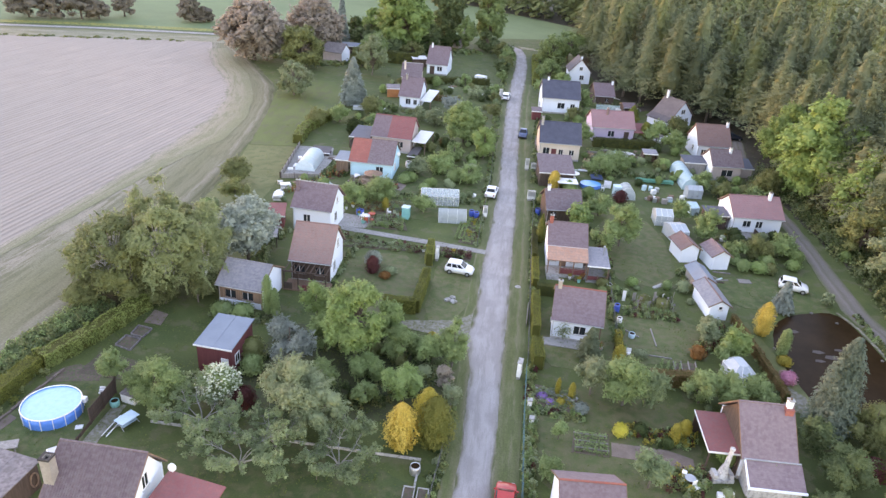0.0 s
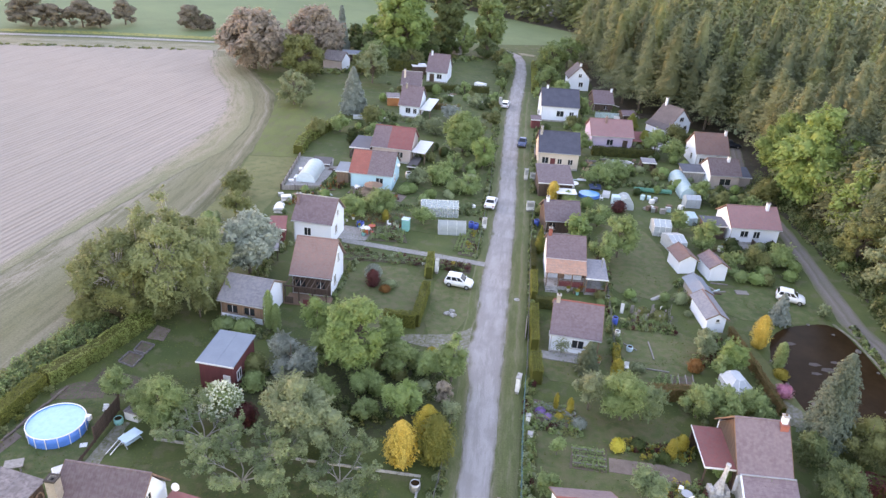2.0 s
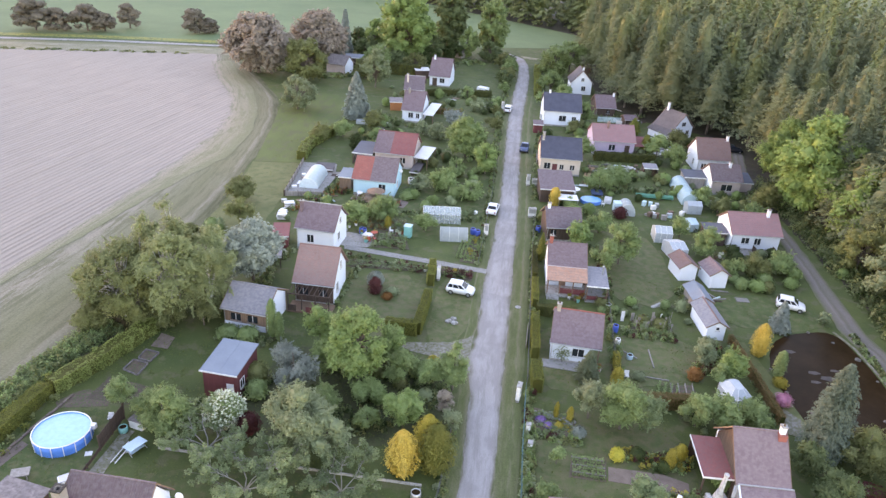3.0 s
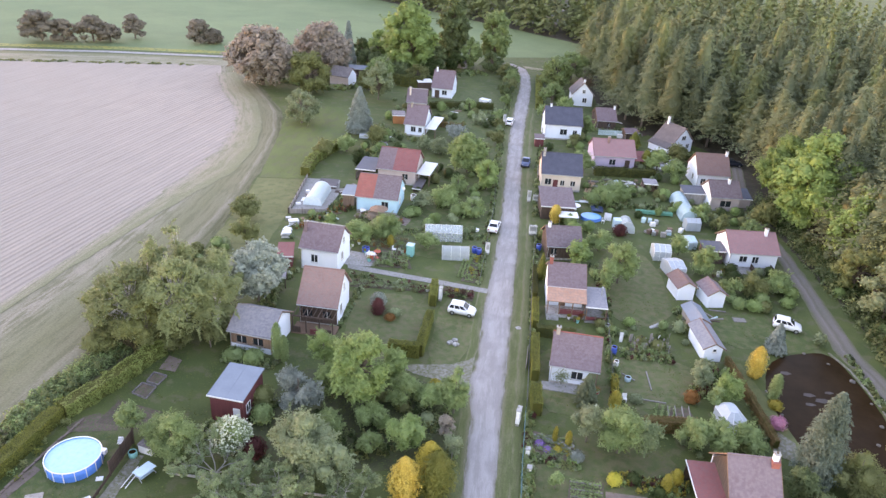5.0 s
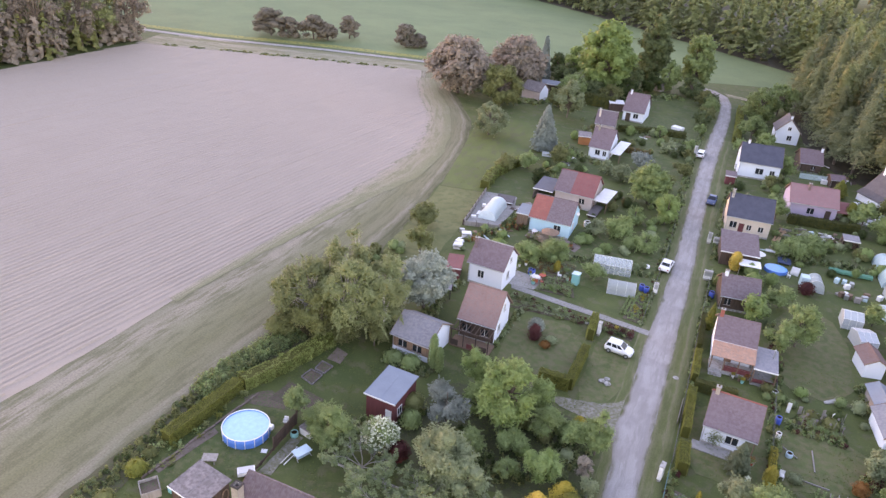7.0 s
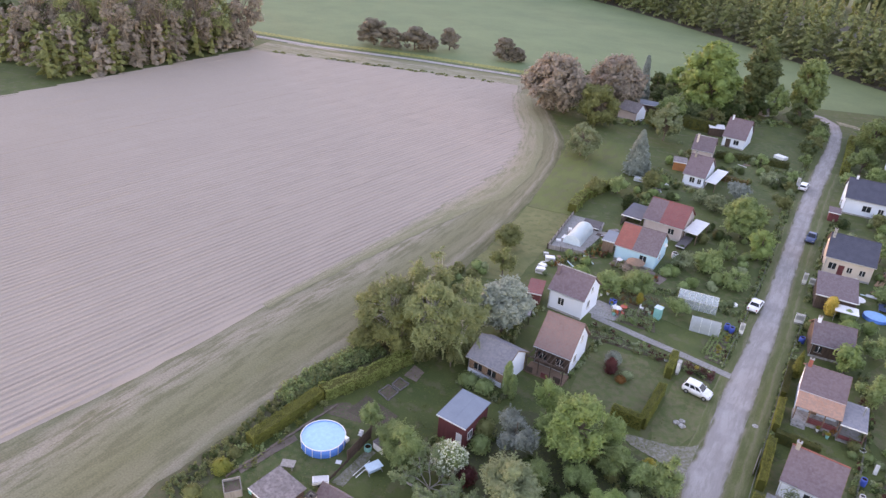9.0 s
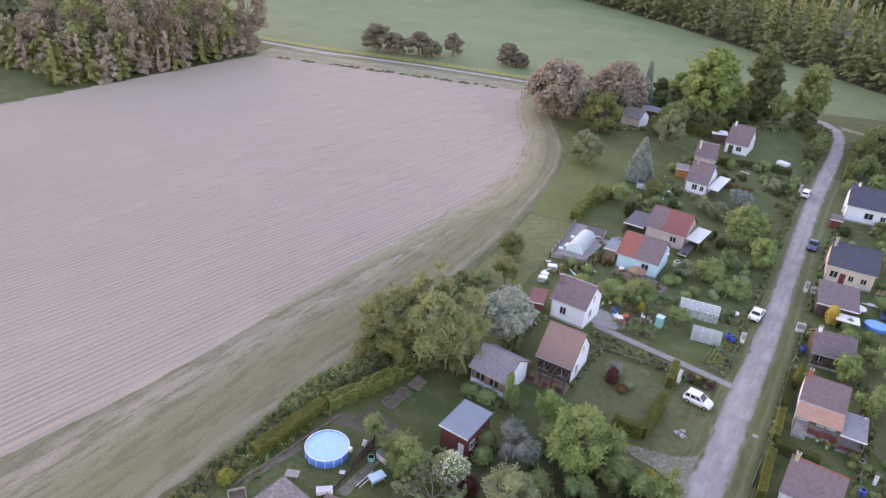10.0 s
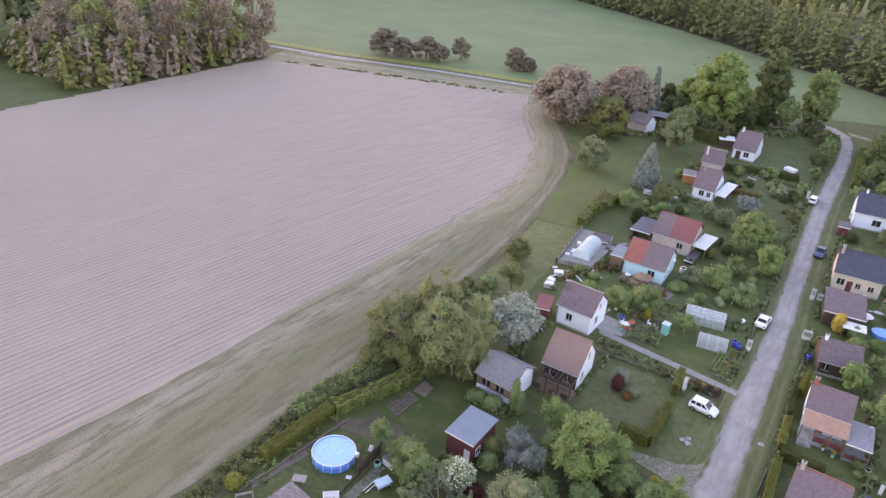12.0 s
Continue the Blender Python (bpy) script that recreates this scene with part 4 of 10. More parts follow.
def ploughed_field():
    """Ridges and furrows that run along the field, clipped by its rim."""
    lean = 0.14
    def left_edge(y):
        return -174.0 + 0.03 * (y - 83)
    rim = [(-20, -66.9), (0, -65.5), (18, -64.1), (30, -62.4), (42, -61.5), (54, -61.1), (69, -60.4), (92, -59.1), (111, -58.2), (122, -58.6), (134, -60.8), (146, -65), (154, -69.5), (164, -76), (180, -84), (196, -89)]
    def right_edge(y):
        for (ya, xa), (yb, xb) in zip(rim, rim[1:]):
            if ya <= y <= yb:
                return xa + (xb - xa) * (y - ya) / (yb - ya)
        return rim[-1][1]
    def top(x):
        return 169.0 + (x + 152) * 0.31
    def inside(x, y):
        xx = x + lean * (y - 60)
        return left_edge(y) < xx < right_edge(y) - 0.45 - 0.35 * noise.noise(Vector((x * 0.3, y * 0.2, 4))) and y < top(xx)
    def rim_point(x, yin, yout):
        for _ in range(5):
            mid = (yin + yout) / 2
            yin, yout = (mid, yout) if inside(x, mid) else (yin, mid)
        return (x + lean * (yin - 60), yin)
    pitch, verts, faces = 0.78, [], []
    rng = np.random.default_rng(5)
    x, turn = -200.0, 0
    while x < -40:
        runs, run = [], []
        y = -14.0
        while y < 200:
            xx = x + lean * (y - 60)
            if inside(x, y):
                if not run:
                    run.append(rim_point(x, y, y - 4.0))
                run.append((xx, y))
            elif run:
                run.append(rim_point(x, y - 4.0, y))
                runs.append(run)
                run = []
            y += 4.0
        if run:
            runs.append(run)
        tall = rng.uniform(0.15, 0.22) * (1.3 if rng.random() < 0.1 else 1)
        for r in runs:
            if len(r) < 4:
                continue
            i = len(verts)
            for q, (px, py) in enumerate(r):
                j = 0.05 * noise.noise(Vector((px * 0.6, py * 0.3, 2)))
                hh = tall * (1.0 - 0.4 * min(1.0, max(0.0, (py - 60) / 80))) * (0.8 + 0.5 * noise.noise(Vector((px * 0.4, py * 0.2, 9))))
                end = min(right_edge(py) + 0.25 * noise.noise(Vector((px * 0.1, py * 0.3, 6))), px + pitch / 2 + j)
                verts += [(px - pitch / 2 + j, py, 0.04), (min(px - 0.2 + j, end), py, 0.04 + hh), (min(px + 0.16 + j, end), py, 0.04 + hh * 0.95), (end, py, 0.04)]
            for q in range(len(r) - 1):
                for s in range(3):
                    a = i + q * 4 + s
                    faces.append((a, a + 1, a + 5, a + 4))
        turn += 1
        x += pitch + (0.30 if turn % 2 else 0.06)
    me = bpy.data.meshes.new("ploughed_field")
    me.from_pydata(verts, [], faces)
    me.materials.append(MATS["field_soil"])
    return new("ploughed_field", me)


tagged(ploughed_field(), "bare pale brown ploughed field with straight ridges", "field", kind="structure")
tagged(sheet("field_bed", [(-174, -16), (-66.3, -16), (-64.9, 2), (-63.6, 18), (-61.9, 30), (-61.0, 42), (-60.6, 54), (-59.9, 69), (-58.6, 92), (-57.8, 111), (-58.3, 124), (-61.0, 136), (-66.5, 148), (-75.5, 163), (-82.5, 178), (-90, 196.5), (-116, 190.5), (-145, 185), (-170, 180), (-172, 130)], 0.045, "field_soil", 2.0, 0.25), "bare headland soil of the ploughed field", "field", kind="structure")

tagged(ribbon("field_apron", [(-61.5, 54), (-60.6, 72), (-59.8, 92), (-59.2, 111), (-59.6, 122), (-62.0, 134), (-66.2, 146), (-70.6, 154), (-77.0, 164), (-84.8, 180)], [(-60.0, 54), (-58.2, 72), (-55.4, 92), (-51.6, 111), (-52.8, 124), (-56.0, 137), (-61.0, 149), (-65.2, 158), (-72.2, 168), (-80.5, 183)], 0.052, "apron_strip", 2.0, 0.5, crown=0.0, span=6.0, steps=14), "bare trampled soil at the bend of the field", "field", kind="structure")
tagged(ribbon("headland", [(-172, 163), (-152, 169), (-130, 176.2), (-110, 182.6), (-92, 187.6), (-80, 190)], [(-176, 178.5), (-160, 181.0), (-124, 191.6), (-104, 195.8), (-89.5, 198.4), (-80, 201)], 0.058, "headland_strip", 2.0, 0.9, crown=0.0, span=9.0, steps=16), "pale trampled headland with grass tufts before the road", "grass", kind="structure")
tagged(ribbon("road_verge", [(-420, 134), (-187.5, 183.2), (-160.8, 187.4), (-124.3, 198.0), (-90.2, 204.6), (-74, 209)], [(-420, 138), (-188, 187), (-161.4, 191.2), (-124.8, 201.8), (-91, 208.2), (-76, 212)], 0.045, "flower_verge", 2.0, 0.5), "yellow-flowering strip beside the field road", "verge", kind="structure")
tagged(sheet("rough_bank", [(-47.0, 14), (-42.4, 14), (-42.6, 28), (-43.4, 33), (-43.2, 44), (-42.0, 50), (-40.6, 57), (-44.0, 57), (-45.2, 48), (-46.0, 40), (-46.4, 28)], 0.045, "bank_litter", 0.8, 0.5), "dark weedy bank between the hedge and the field track", "bank", kind="structure")
# weeds under the orchard; the darker colour stands in for tree shade
tagged(sheet("undergrowth", [(-24.5, 40.5), (-17, 41.5), (-10, 42.5), (-5, 43), (-4.6, 55), (-9.5, 56.5), (-18, 57.2), (-23.5, 55), (-24, 46)], 0.022, "shaded_weeds", 0.8, 0.5, rounds=1), "weedy ground coloured dark for the shade of the orchard trees", "undergrowth", kind="structure")
# lawns, beds, paths
for pts, lab in (([(2.6, 36), (14, 36), (18, 40), (16.5, 51), (9, 53), (2.8, 47)], "short mown lawn beside the lane"),
                 ([(3, 54), (10.5, 53), (12, 58), (11, 66), (3, 65)], "short mown lawn round a cottage"),
                 ([(-16.5, 58), (-10.5, 60.5), (-10.8, 74), (-20, 73.5), (-19.5, 63)], "mown lawn within a clipped hedge"),
                 ([(-9, 57.5), (-4.2, 61), (-4.2, 74.5), (-9, 75.5)], "mown grass parking place beside the lane"),
                 ([(11.6, 55), (19.5, 57.5), (22.5, 60), (21.5, 66), (12, 66.5)], "open lawn with small beds"),
                 ([(24.5, 70), (38, 70.5), (38.5, 78), (27, 79)], "mown lawn by the pond"),
                 ([(11.5, 74), (21, 72), (21.5, 92), (15, 96), (11.5, 88)], "open lawn behind the cottages"),
                 ([(-43, 27), (-32.5, 32), (-33, 43), (-40.5, 43.5)], "worn grass round the pool"),
                 ([(-31, 28), (-7, 30), (-6.5, 37.8), (-28, 38)], "orchard grass behind a kerb"),
                 ([(-20, 86), (-5, 84), (-4.2, 106), (-17, 106)], "garden grass between vegetable beds"),
                 ([(-19, 150), (-5.5, 150), (-5.5, 186), (-20, 186)], "dark grass of a far garden")):
    tagged(sheet("lawn", pts, 0.024, "lawn_light" if "short" in lab or "open" in lab or "hedge" in lab or "parking" in lab else "lawn", 1.0, 0.25, rounds=1), lab, "lawn", "lawns", "structure")

tagged(sheet("pond", [(28.6, 54.2), (28.5, 58.5), (29.3, 63.9), (30.6, 67.4), (33.1, 69.7), (36.5, 71.0), (38.5, 71.2), (39.6, 69.4), (40.2, 65.1), (40.5, 61.0), (40.4, 55.0), (38.6, 51.0), (34.0, 50.0), (30.0, 52.0)], 0.03, "pond_water", 0.6, 0.1, rounds=1), "still dark brown garden pond", "pond", kind="structure")


def bed(points, material, z, label, name="garden_bed"):
    return tagged(sheet(name, points, z, material, 0.6, 0.08), label, "garden bed", "garden beds", "structure")


bed([(6.3, 41.6), (6.6, 44.4), (9.7, 44.5), (9.5, 41.6)], "garden_soil", 0.05, "dark soil bed with rows of seedlings")
bed([(9.8, 43.5), (14.5, 43.4), (16.6, 42.7), (16.4, 40.9), (11.9, 41.7), (9.7, 41.8)], "brown_soil", 0.045, "bare brown dug vegetable bed")
bed([(17.2, 54.2), (20.0, 54.6), (19.6, 57.2), (17.3, 56.8)], "garden_soil", 0.05, "raised vegetable bed between boards")
bed([(-37.4, 48.4), (-37.2, 49.9), (-35.7, 49.6), (-35.8, 47.8)], "garden_soil", 0.06, "bare brown soil inside a framed bed")
bed([(-36.9, 50.4), (-36.9, 51.8), (-35.5, 51.5), (-35.7, 50.1)], "garden_soil", 0.06, "bare brown soil inside a framed bed")
bed([(-36.8, 52.6), (-36.9, 55.1), (-35.2, 54.6), (-34.9, 52.5)], "brown_soil", 0.05, "dug vegetable bed by the hedge")
bed([(-40.9, 42.5), (-40.1, 44.1), (-39.1, 44.9), (-36.5, 44.1), (-36.0, 42.9), (-40.3, 41.8)], "garden_soil", 0.045, "bare trodden soil behind the pool")
bed([(-20.2, 80.6), (-14.1, 81.1), (-15.5, 85.3), (-20.4, 86.3)], "garden_soil", 0.044, "flower and vegetable bed beside the path")
bed([(-22, 74.3), (-11.5, 75.2), (-11.5, 76.7), (-21.5, 76.6)], "garden_soil", 0.05, "flower border along the path")
bed([(3.2, 47.4), (7.0, 46.6), (7.3, 49.6), (3.2, 50.4)], "garden_soil", 0.05, "rockery bed with dwarf conifers")
bed([(-9.0, 75.0), (-4.9, 74.0), (-4.8, 76.4), (-8.8, 77.0)], "garden_soil", 0.05, "rose bed beside the lane")
bed([(-7.0, 79.2), (-4.9, 79.0), (-4.7, 87.2), (-6.2, 87.6)], "garden_soil", 0.05, "narrow vegetable bed by the greenhouses")
bed([(14.6, 66.2), (19.2, 66.0), (19.4, 69.0), (14.8, 69.2)], "garden_soil", 0.046, "vegetable patch with stakes")
bed([(-21.5, 86.5), (-16, 86.0), (-16, 90.5), (-21.0, 90.8)], "garden_soil", 0.05, "flower bed in front of a cottage")
bed([(28.6, 52.2), (27.4, 59.8), (26.2, 66.6), (27.4, 66.8), (28.7, 60), (29.9, 52.6)], "olive_grass", 0.05, "rough olive grass bank beside the pond")
tagged(ribbon("kerb", [(38.75, 71.4), (40.0, 68.0), (40.7, 62), (40.85, 54)], [(39.05, 71.5), (40.3, 68.1), (41.0, 62), (41.15, 54)], 0.09, "drive_dirt", 0.8, 0.04, thick=0.06, crown=0.0, span=0.3, steps=2), "worn stone kerb along the pond", "kerb", kind="structure")
bed([(-42.2, 30.5), (-40.6, 37.3), (-39.8, 37.0), (-41.2, 30.2)], "brown_soil", 0.05, "narrow dug border below a low wall")
bed([(-38.5, 43.5), (-33.6, 43.4), (-33.2, 46.2), (-38.2, 47.0)], "garden_soil", 0.05, "bare soil patch behind the pool")
tagged(ribbon("garden_path", [(-23.2, 80.6), (-15.5, 79.5), (-10, 78.8), (-4.7, 78.0), (-3.2, 77.8)], [(-22.8, 79.3), (-15.3, 78.2), (-10, 77.6), (-4.8, 76.8), (-3.2, 76.6)], 0.055, "paving", 0.6, 0.04, crown=0.0), "straight grey concrete garden path", "path", kind="structure")
tagged(sheet("terrace", [(-24, 80.3), (-23.7, 84.6), (-19.6, 84.0), (-19.2, 81.2), (-20, 80.4)], 0.058, "paving", 0.6, 0.05), "grey paved terrace beside the white cottage", "terrace", kind="structure")
tagged(sheet("terrace", [(-36.3, 95.4), (-31.0, 96.9), (-30.8, 105.0), (-32.2, 111.4), (-38.2, 110.8)], 0.058, "paving", 0.6, 0.05), "grey concrete yard round a plastic tunnel", "terrace", kind="structure")
tagged(sheet("drive", [(-2.9, 53.8), (-4.6, 55.6), (-7.0, 56.9), (-11.2, 57.4), (-11.4, 58.8), (-8.0, 59.3), (-5.0, 60.2), (-2.9, 62.4)], 0.048, "drive_dirt", 0.4, 0.3, 0.01, rounds=1), "gravel gateway off the lane", "drive", kind="structure")
tagged(sheet("terrace", [(26.8, 51.4), (27.2, 53.6), (28.2, 55.0), (29.4, 53.6), (28.9, 50.6)], 0.056, "drive_dirt", 0.5, 0.1), "small grey paved corner beside the pond", "terrace", kind="structure")
tagged(sheet("stone_path", [(-33.2, 34.4), (-33.0, 40.2), (-32.0, 40.2), (-31.9, 34.6)], 0.05, "drive_dirt", 0.5, 0.08), "worn grey stone path beside a dark fence", "path", kind="structure")
tagged(sheet("terrace", [(-26.2, 96.6), (-26.0, 98.6), (-19.4, 98.6), (-16.9, 97.6), (-17.4, 95.0), (-20.4, 96.0)], 0.056, "brown_paving", 0.5, 0.08), "reddish-brown paved terrace before the pale blue cottage", "terrace", kind="structure")


# ---- houses ----
def window_at(parent, x, z, w, h, side="front", at=0.0, shutters=False):
    """A window in a wall: frame, crossbar, sill and dark panes. side: front (faces -y), left (-x) or right (+x)."""
    turn = {"front": 0, "left": -90, "right": 90}[side]
    base = pose(x, at, z) if side == "front" else pose(at, x, z, 0, 0, turn)
    win = part("window", boxes((-w / 2 - 0.06, -0.04, -0.06, w / 2 + 0.06, 0.03, 0), (-w / 2 - 0.06, -0.04, h, w / 2 + 0.06, 0.03, h + 0.06), (-w / 2 - 0.06, -0.04, 0, -w / 2, 0.03, h), (w / 2, -0.04, 0, w / 2 + 0.06, 0.03, h)), "white_paint", parent, "white painted window frame")
    win.matrix_basis = base
    part("pane", boxes((-w / 2, 0.0, 0, w / 2, 0.02, h)), "window_glass", win, "dark window pane")
    if w > 0.5:
        part("crossbar", boxes((-0.03, -0.03, 0, 0.03, 0.0, h)), "white_paint", win)
    part("sill", boxes((-w / 2 - 0.1, -0.12, -0.1, w / 2 + 0.1, 0.0, -0.06)), "zinc", win)
    return win


def door_at(parent, x, w, h, material, at=0.0):
    d = part("door", boxes((x - w / 2, at - 0.05, 0.1, x + w / 2, at + 0.03, h)), material, parent)
    part("door_handle", boxes((x + w / 2 - 0.14, at - 0.1, 1.05, x + w / 2 - 0.06, at - 0.05, 1.09)), "metal_grey", d)
    return d


def slope(L0, L1, ya, za, yb, zb, course=0.36, lift=0.02, thick=0.09):
    """One roof slope from the eave (ya, za) to the ridge (yb, zb), laid in overlapping courses."""
    bm = bmesh.new()
    n = max(3, int(math.hypot(yb - ya, zb - za) / course))
    d = Vector((0, yb - ya, zb - za)).normalized()
    nrm = Vector((0, -d.z, d.y)) if yb > ya else Vector((0, d.z, -d.y))
    outline = []
    for i in range(n):
        a = Vector((0, ya + (yb - ya) * i / n, za + (zb - za) * i / n))
        b = Vector((0, ya + (yb - ya) * (i + 1) / n, za + (zb - za) * (i + 1) / n))
        outline += [a + nrm * lift, b + nrm * 0.004]
    outline += [Vector((0, yb, zb)) - nrm * thick, Vector((0, ya, za)) - nrm * thick]
    prism(bm, [(L0, p.y, p.z) for p in outline], (L1 - L0, 0, 0))
    return bm


def open_wall(bm, xs, zs, y0, t, cuts):
    """One connected wall over a grid of cells, with the cells of the openings left out."""
    def solid(i, j):
        if not (0 <= i < len(xs) - 1 and 0 <= j < len(zs) - 1):
            return False
        xm, zm = (xs[i] + xs[i + 1]) / 2, (zs[j] + zs[j + 1]) / 2
        return not any(c[0] < xm < c[2] and c[1] < zm < c[3] for c in cuts)
    made = {}
    def vert(i, j, k):
        if (i, j, k) not in made:
            made[i, j, k] = bm.verts.new((xs[i], y0 + k * t, zs[j]))
        return made[i, j, k]
    for i in range(len(xs) - 1):
        for j in range(len(zs) - 1):
            if not solid(i, j):
                continue
            for k in (0, 1):
                bm.faces.new([vert(i, j, k), vert(i + 1, j, k), vert(i + 1, j + 1, k), vert(i, j + 1, k)])
            for di, dj, a, b in ((-1, 0, (i, j), (i, j + 1)), (1, 0, (i + 1, j), (i + 1, j + 1)), (0, -1, (i, j), (i + 1, j)), (0, 1, (i, j + 1), (i + 1, j + 1))):
                if not solid(i + di, j + dj):
                    bm.faces.new([vert(*a, 0), vert(*b, 0), vert(*b, 1), vert(*a, 1)])


def chimney_on(ob, x, y, z0, z1, material="chimney_render", w=0.42):
    c = part("chimney", boxes((x - w / 2, y - w / 2, z0, x + w / 2, y + w / 2, z1)), material, ob, "rendered chimney stack")
    part("chimney_cap", boxes((x - w / 2 - 0.06, y - w / 2 - 0.06, z1, x + w / 2 + 0.06, y + w / 2 + 0.06, z1 + 0.08)), "concrete", c)
    part("flue", rods(((x, y, z1 + 0.08), (x, y, z1 + 0.25), 0.1)), "garden_soil", c)
    return c


def house(label, at, rot, L, s, he, zr, wall, roof_m, x0=None, x1=None, split=None, windows=(), doors=(), chimney=None, name="cottage", category="house", gable_wall=None, over=0.35, ridge_m=None, gutter=True, course=0.36, plinth=True, s_back=None, front_open=False):
    """A gabled house. Its own x runs along the front eave, y away from it; at is the left end of that eave."""
    ob = thing(name, pose(*at, 0, 0, 0, rot), label, category)
    x0 = 0.22 if x0 is None else x0
    x1 = L - 0.22 if x1 is None else x1
    sb = s if s_back is None else s_back
    y0, y1, t = over, s + sb - over, 0.24
    rise = (zr - he) / s
    back_rise = (zr - he) / sb
    zt = he + rise * over - 0.12
    # front and back walls, with openings through the front one
    cuts = [(x - w / 2, z, x + w / 2, z + h) for side, x, z, w, h in windows if side == "front"] + [(x - w / 2, 0, x + w / 2, h) for x, w, h, _ in doors]
    bm = bmesh.new()
    if not front_open:
        xs = sorted({x0, x1, *[c[0] for c in cuts], *[c[2] for c in cuts]})
        zs = sorted({-0.1, zt, *[c[1] for c in cuts if c[1] > 0], *[c[3] for c in cuts]})
        open_wall(bm, xs, zs, y0, t, cuts)
        part("wall", bm, wall, ob)
    else:
        bm.free()
    part("wall", boxes((x0, y1 - t, -0.1, x1, y1, zt)), wall, ob)
    for xa in (x0, x1 - t):
        bm = bmesh.new()
        g = [(xa, y0 + t, -0.1), (xa, y1 - t, -0.1), (xa, y1 - t, he + back_rise * over - 0.12), (xa, s, zr - 0.16), (xa, y0 + t, he + rise * (over + t) - 0.12)]
        prism(bm, g, (t, 0, 0))
        part("gable", bm, gable_wall or wall, ob)
    if plinth and not front_open:
        xcut = sorted([x0 - 0.02, *[v for x, w, h, _ in doors for v in (x - w / 2, x + w / 2)], x1 + 0.02])
        part("plinth", boxes(*[(xa, y0 - 0.03, -0.05, xb, y0, 0.32) for xa, xb in zip(xcut[::2], xcut[1::2])]), "concrete", ob)
    part("floor_slab", boxes((x0 + t, y0 + t, -0.1, x1 - t, y1 - t, 0.12)), "concrete", ob)
    # roof
    halves = [(0, L, roof_m)] if not split else [(0, split[0], split[1]), (split[0], L, roof_m)]
    for a, b, mt in halves:
        part("roof_slope", slope(a, b, 0, he, s, zr, course), mt, ob)
        part("roof_slope", slope(a, b, s + sb, he, s, zr, course), mt, ob)
    bm = bmesh.new()
    n = max(3, int(L / 0.4))
    for i in range(n):
        tube(bm, (L * i / n, s, zr + 0.02 + 0.012 * (i % 2)), (L * (i + 1.08) / n if i < n - 1 else L, s, zr + 0.02), 0.075, 0.085, 8)
    part("ridge_tiles", bm, ridge_m or roof_m, ob)
    for xa in (-0.03, L):
        bm = bmesh.new()
        prism(bm, [(xa, -0.02, he - 0.12), (xa, s, zr - 0.1), (xa, s + sb + 0.02, he - 0.12), (xa, s + sb + 0.02, he + 0.03), (xa, s, zr + 0.06), (xa, -0.02, he + 0.03)], (0.03, 0, 0))
        part("barge_board", bm, "brown_wood", ob)
    if gutter:
        part("gutter", rods(((0, -0.06, he - 0.06), (L, -0.06, he - 0.08), 0.06)), "zinc", ob)
        part("downpipe", rods(((x0 + 0.1, y0 - 0.06, he - 0.1), (x0 + 0.1, y0 - 0.06, 0.05), 0.04)), "zinc", ob)
    for side, x, z, w, h in windows:
        window_at(ob, x, z, w, h, side, {"front": y0 + 0.06, "left": x0 - 0.02, "right": x1 + 0.02}[side])
    for x, w, h, mt in doors:
        door_at(ob, x, w, h, mt, y0 + 0.08)
    if chimney:
        cx, cy, cz, *cm = chimney
        chimney_on(ob, cx, cy, zr - abs(cy - s) * rise - 0.4, cz, cm[0] if cm else "chimney_render")
    return ob


def flat_shed(label, at, rot, L, D, zf, zb, wall, roof_m, name="shed", windows=(), doors=(), over=0.2, category="shed"):
    """A shed with one low roof slope: zf high at the front, zb at the back."""
    ob = thing(name, pose(*at, 0, 0, 0, rot), label, category)
    t = 0.1
    part("wall", boxes((over, over, -0.05, L - over, over + t, zf - 0.12)), wall, ob)
    part("wall", boxes((over, D - over - t, -0.05, L - over, D - over, zb - 0.12)), wall, ob)
    for xa in (over, L - over - t):
        bm = bmesh.new()
        k = (zb - zf) / D
        prism(bm, [(xa, over + t, -0.05), (xa, D - over - t, -0.05), (xa, D - over - t, zb - 0.12 - k * over), (xa, over + t, zf - 0.12 + k * over)], (t, 0, 0))
        part("wall", bm, wall, ob)
    bm = bmesh.new()
    prism(bm, [(0, 0, zf - 0.07), (0, D, zb - 0.07), (0, D, zb), (0, 0, zf)], (L, 0, 0))
    part("roof", bm, roof_m, ob)
    n = max(2, int(L / 1.4))
    for i in range(n + 1):
        x = 0.03 + (L - 0.06) * i / n
        part("batten", prism(bmesh.new(), [(x - 0.015, 0, zf), (x - 0.015, D, zb), (x - 0.015, D, zb + 0.015), (x - 0.015, 0, zf + 0.015)], (0.03, 0, 0)), roof_m, ob)
    part("fascia", boxes((-0.02, -0.03, zf - 0.16, L + 0.02, 0, zf + 0.01)), "white_paint", ob)
    for side, x, z, w, h in windows:
        window_at(ob, x, z, w, h, side, {"front": over - 0.02, "left": over - 0.02, "right": L - over + 0.02}[side])
    for x, w, h, mt in doors:
        door_at(ob, x, w, h, mt, over - 0.02)
    return ob


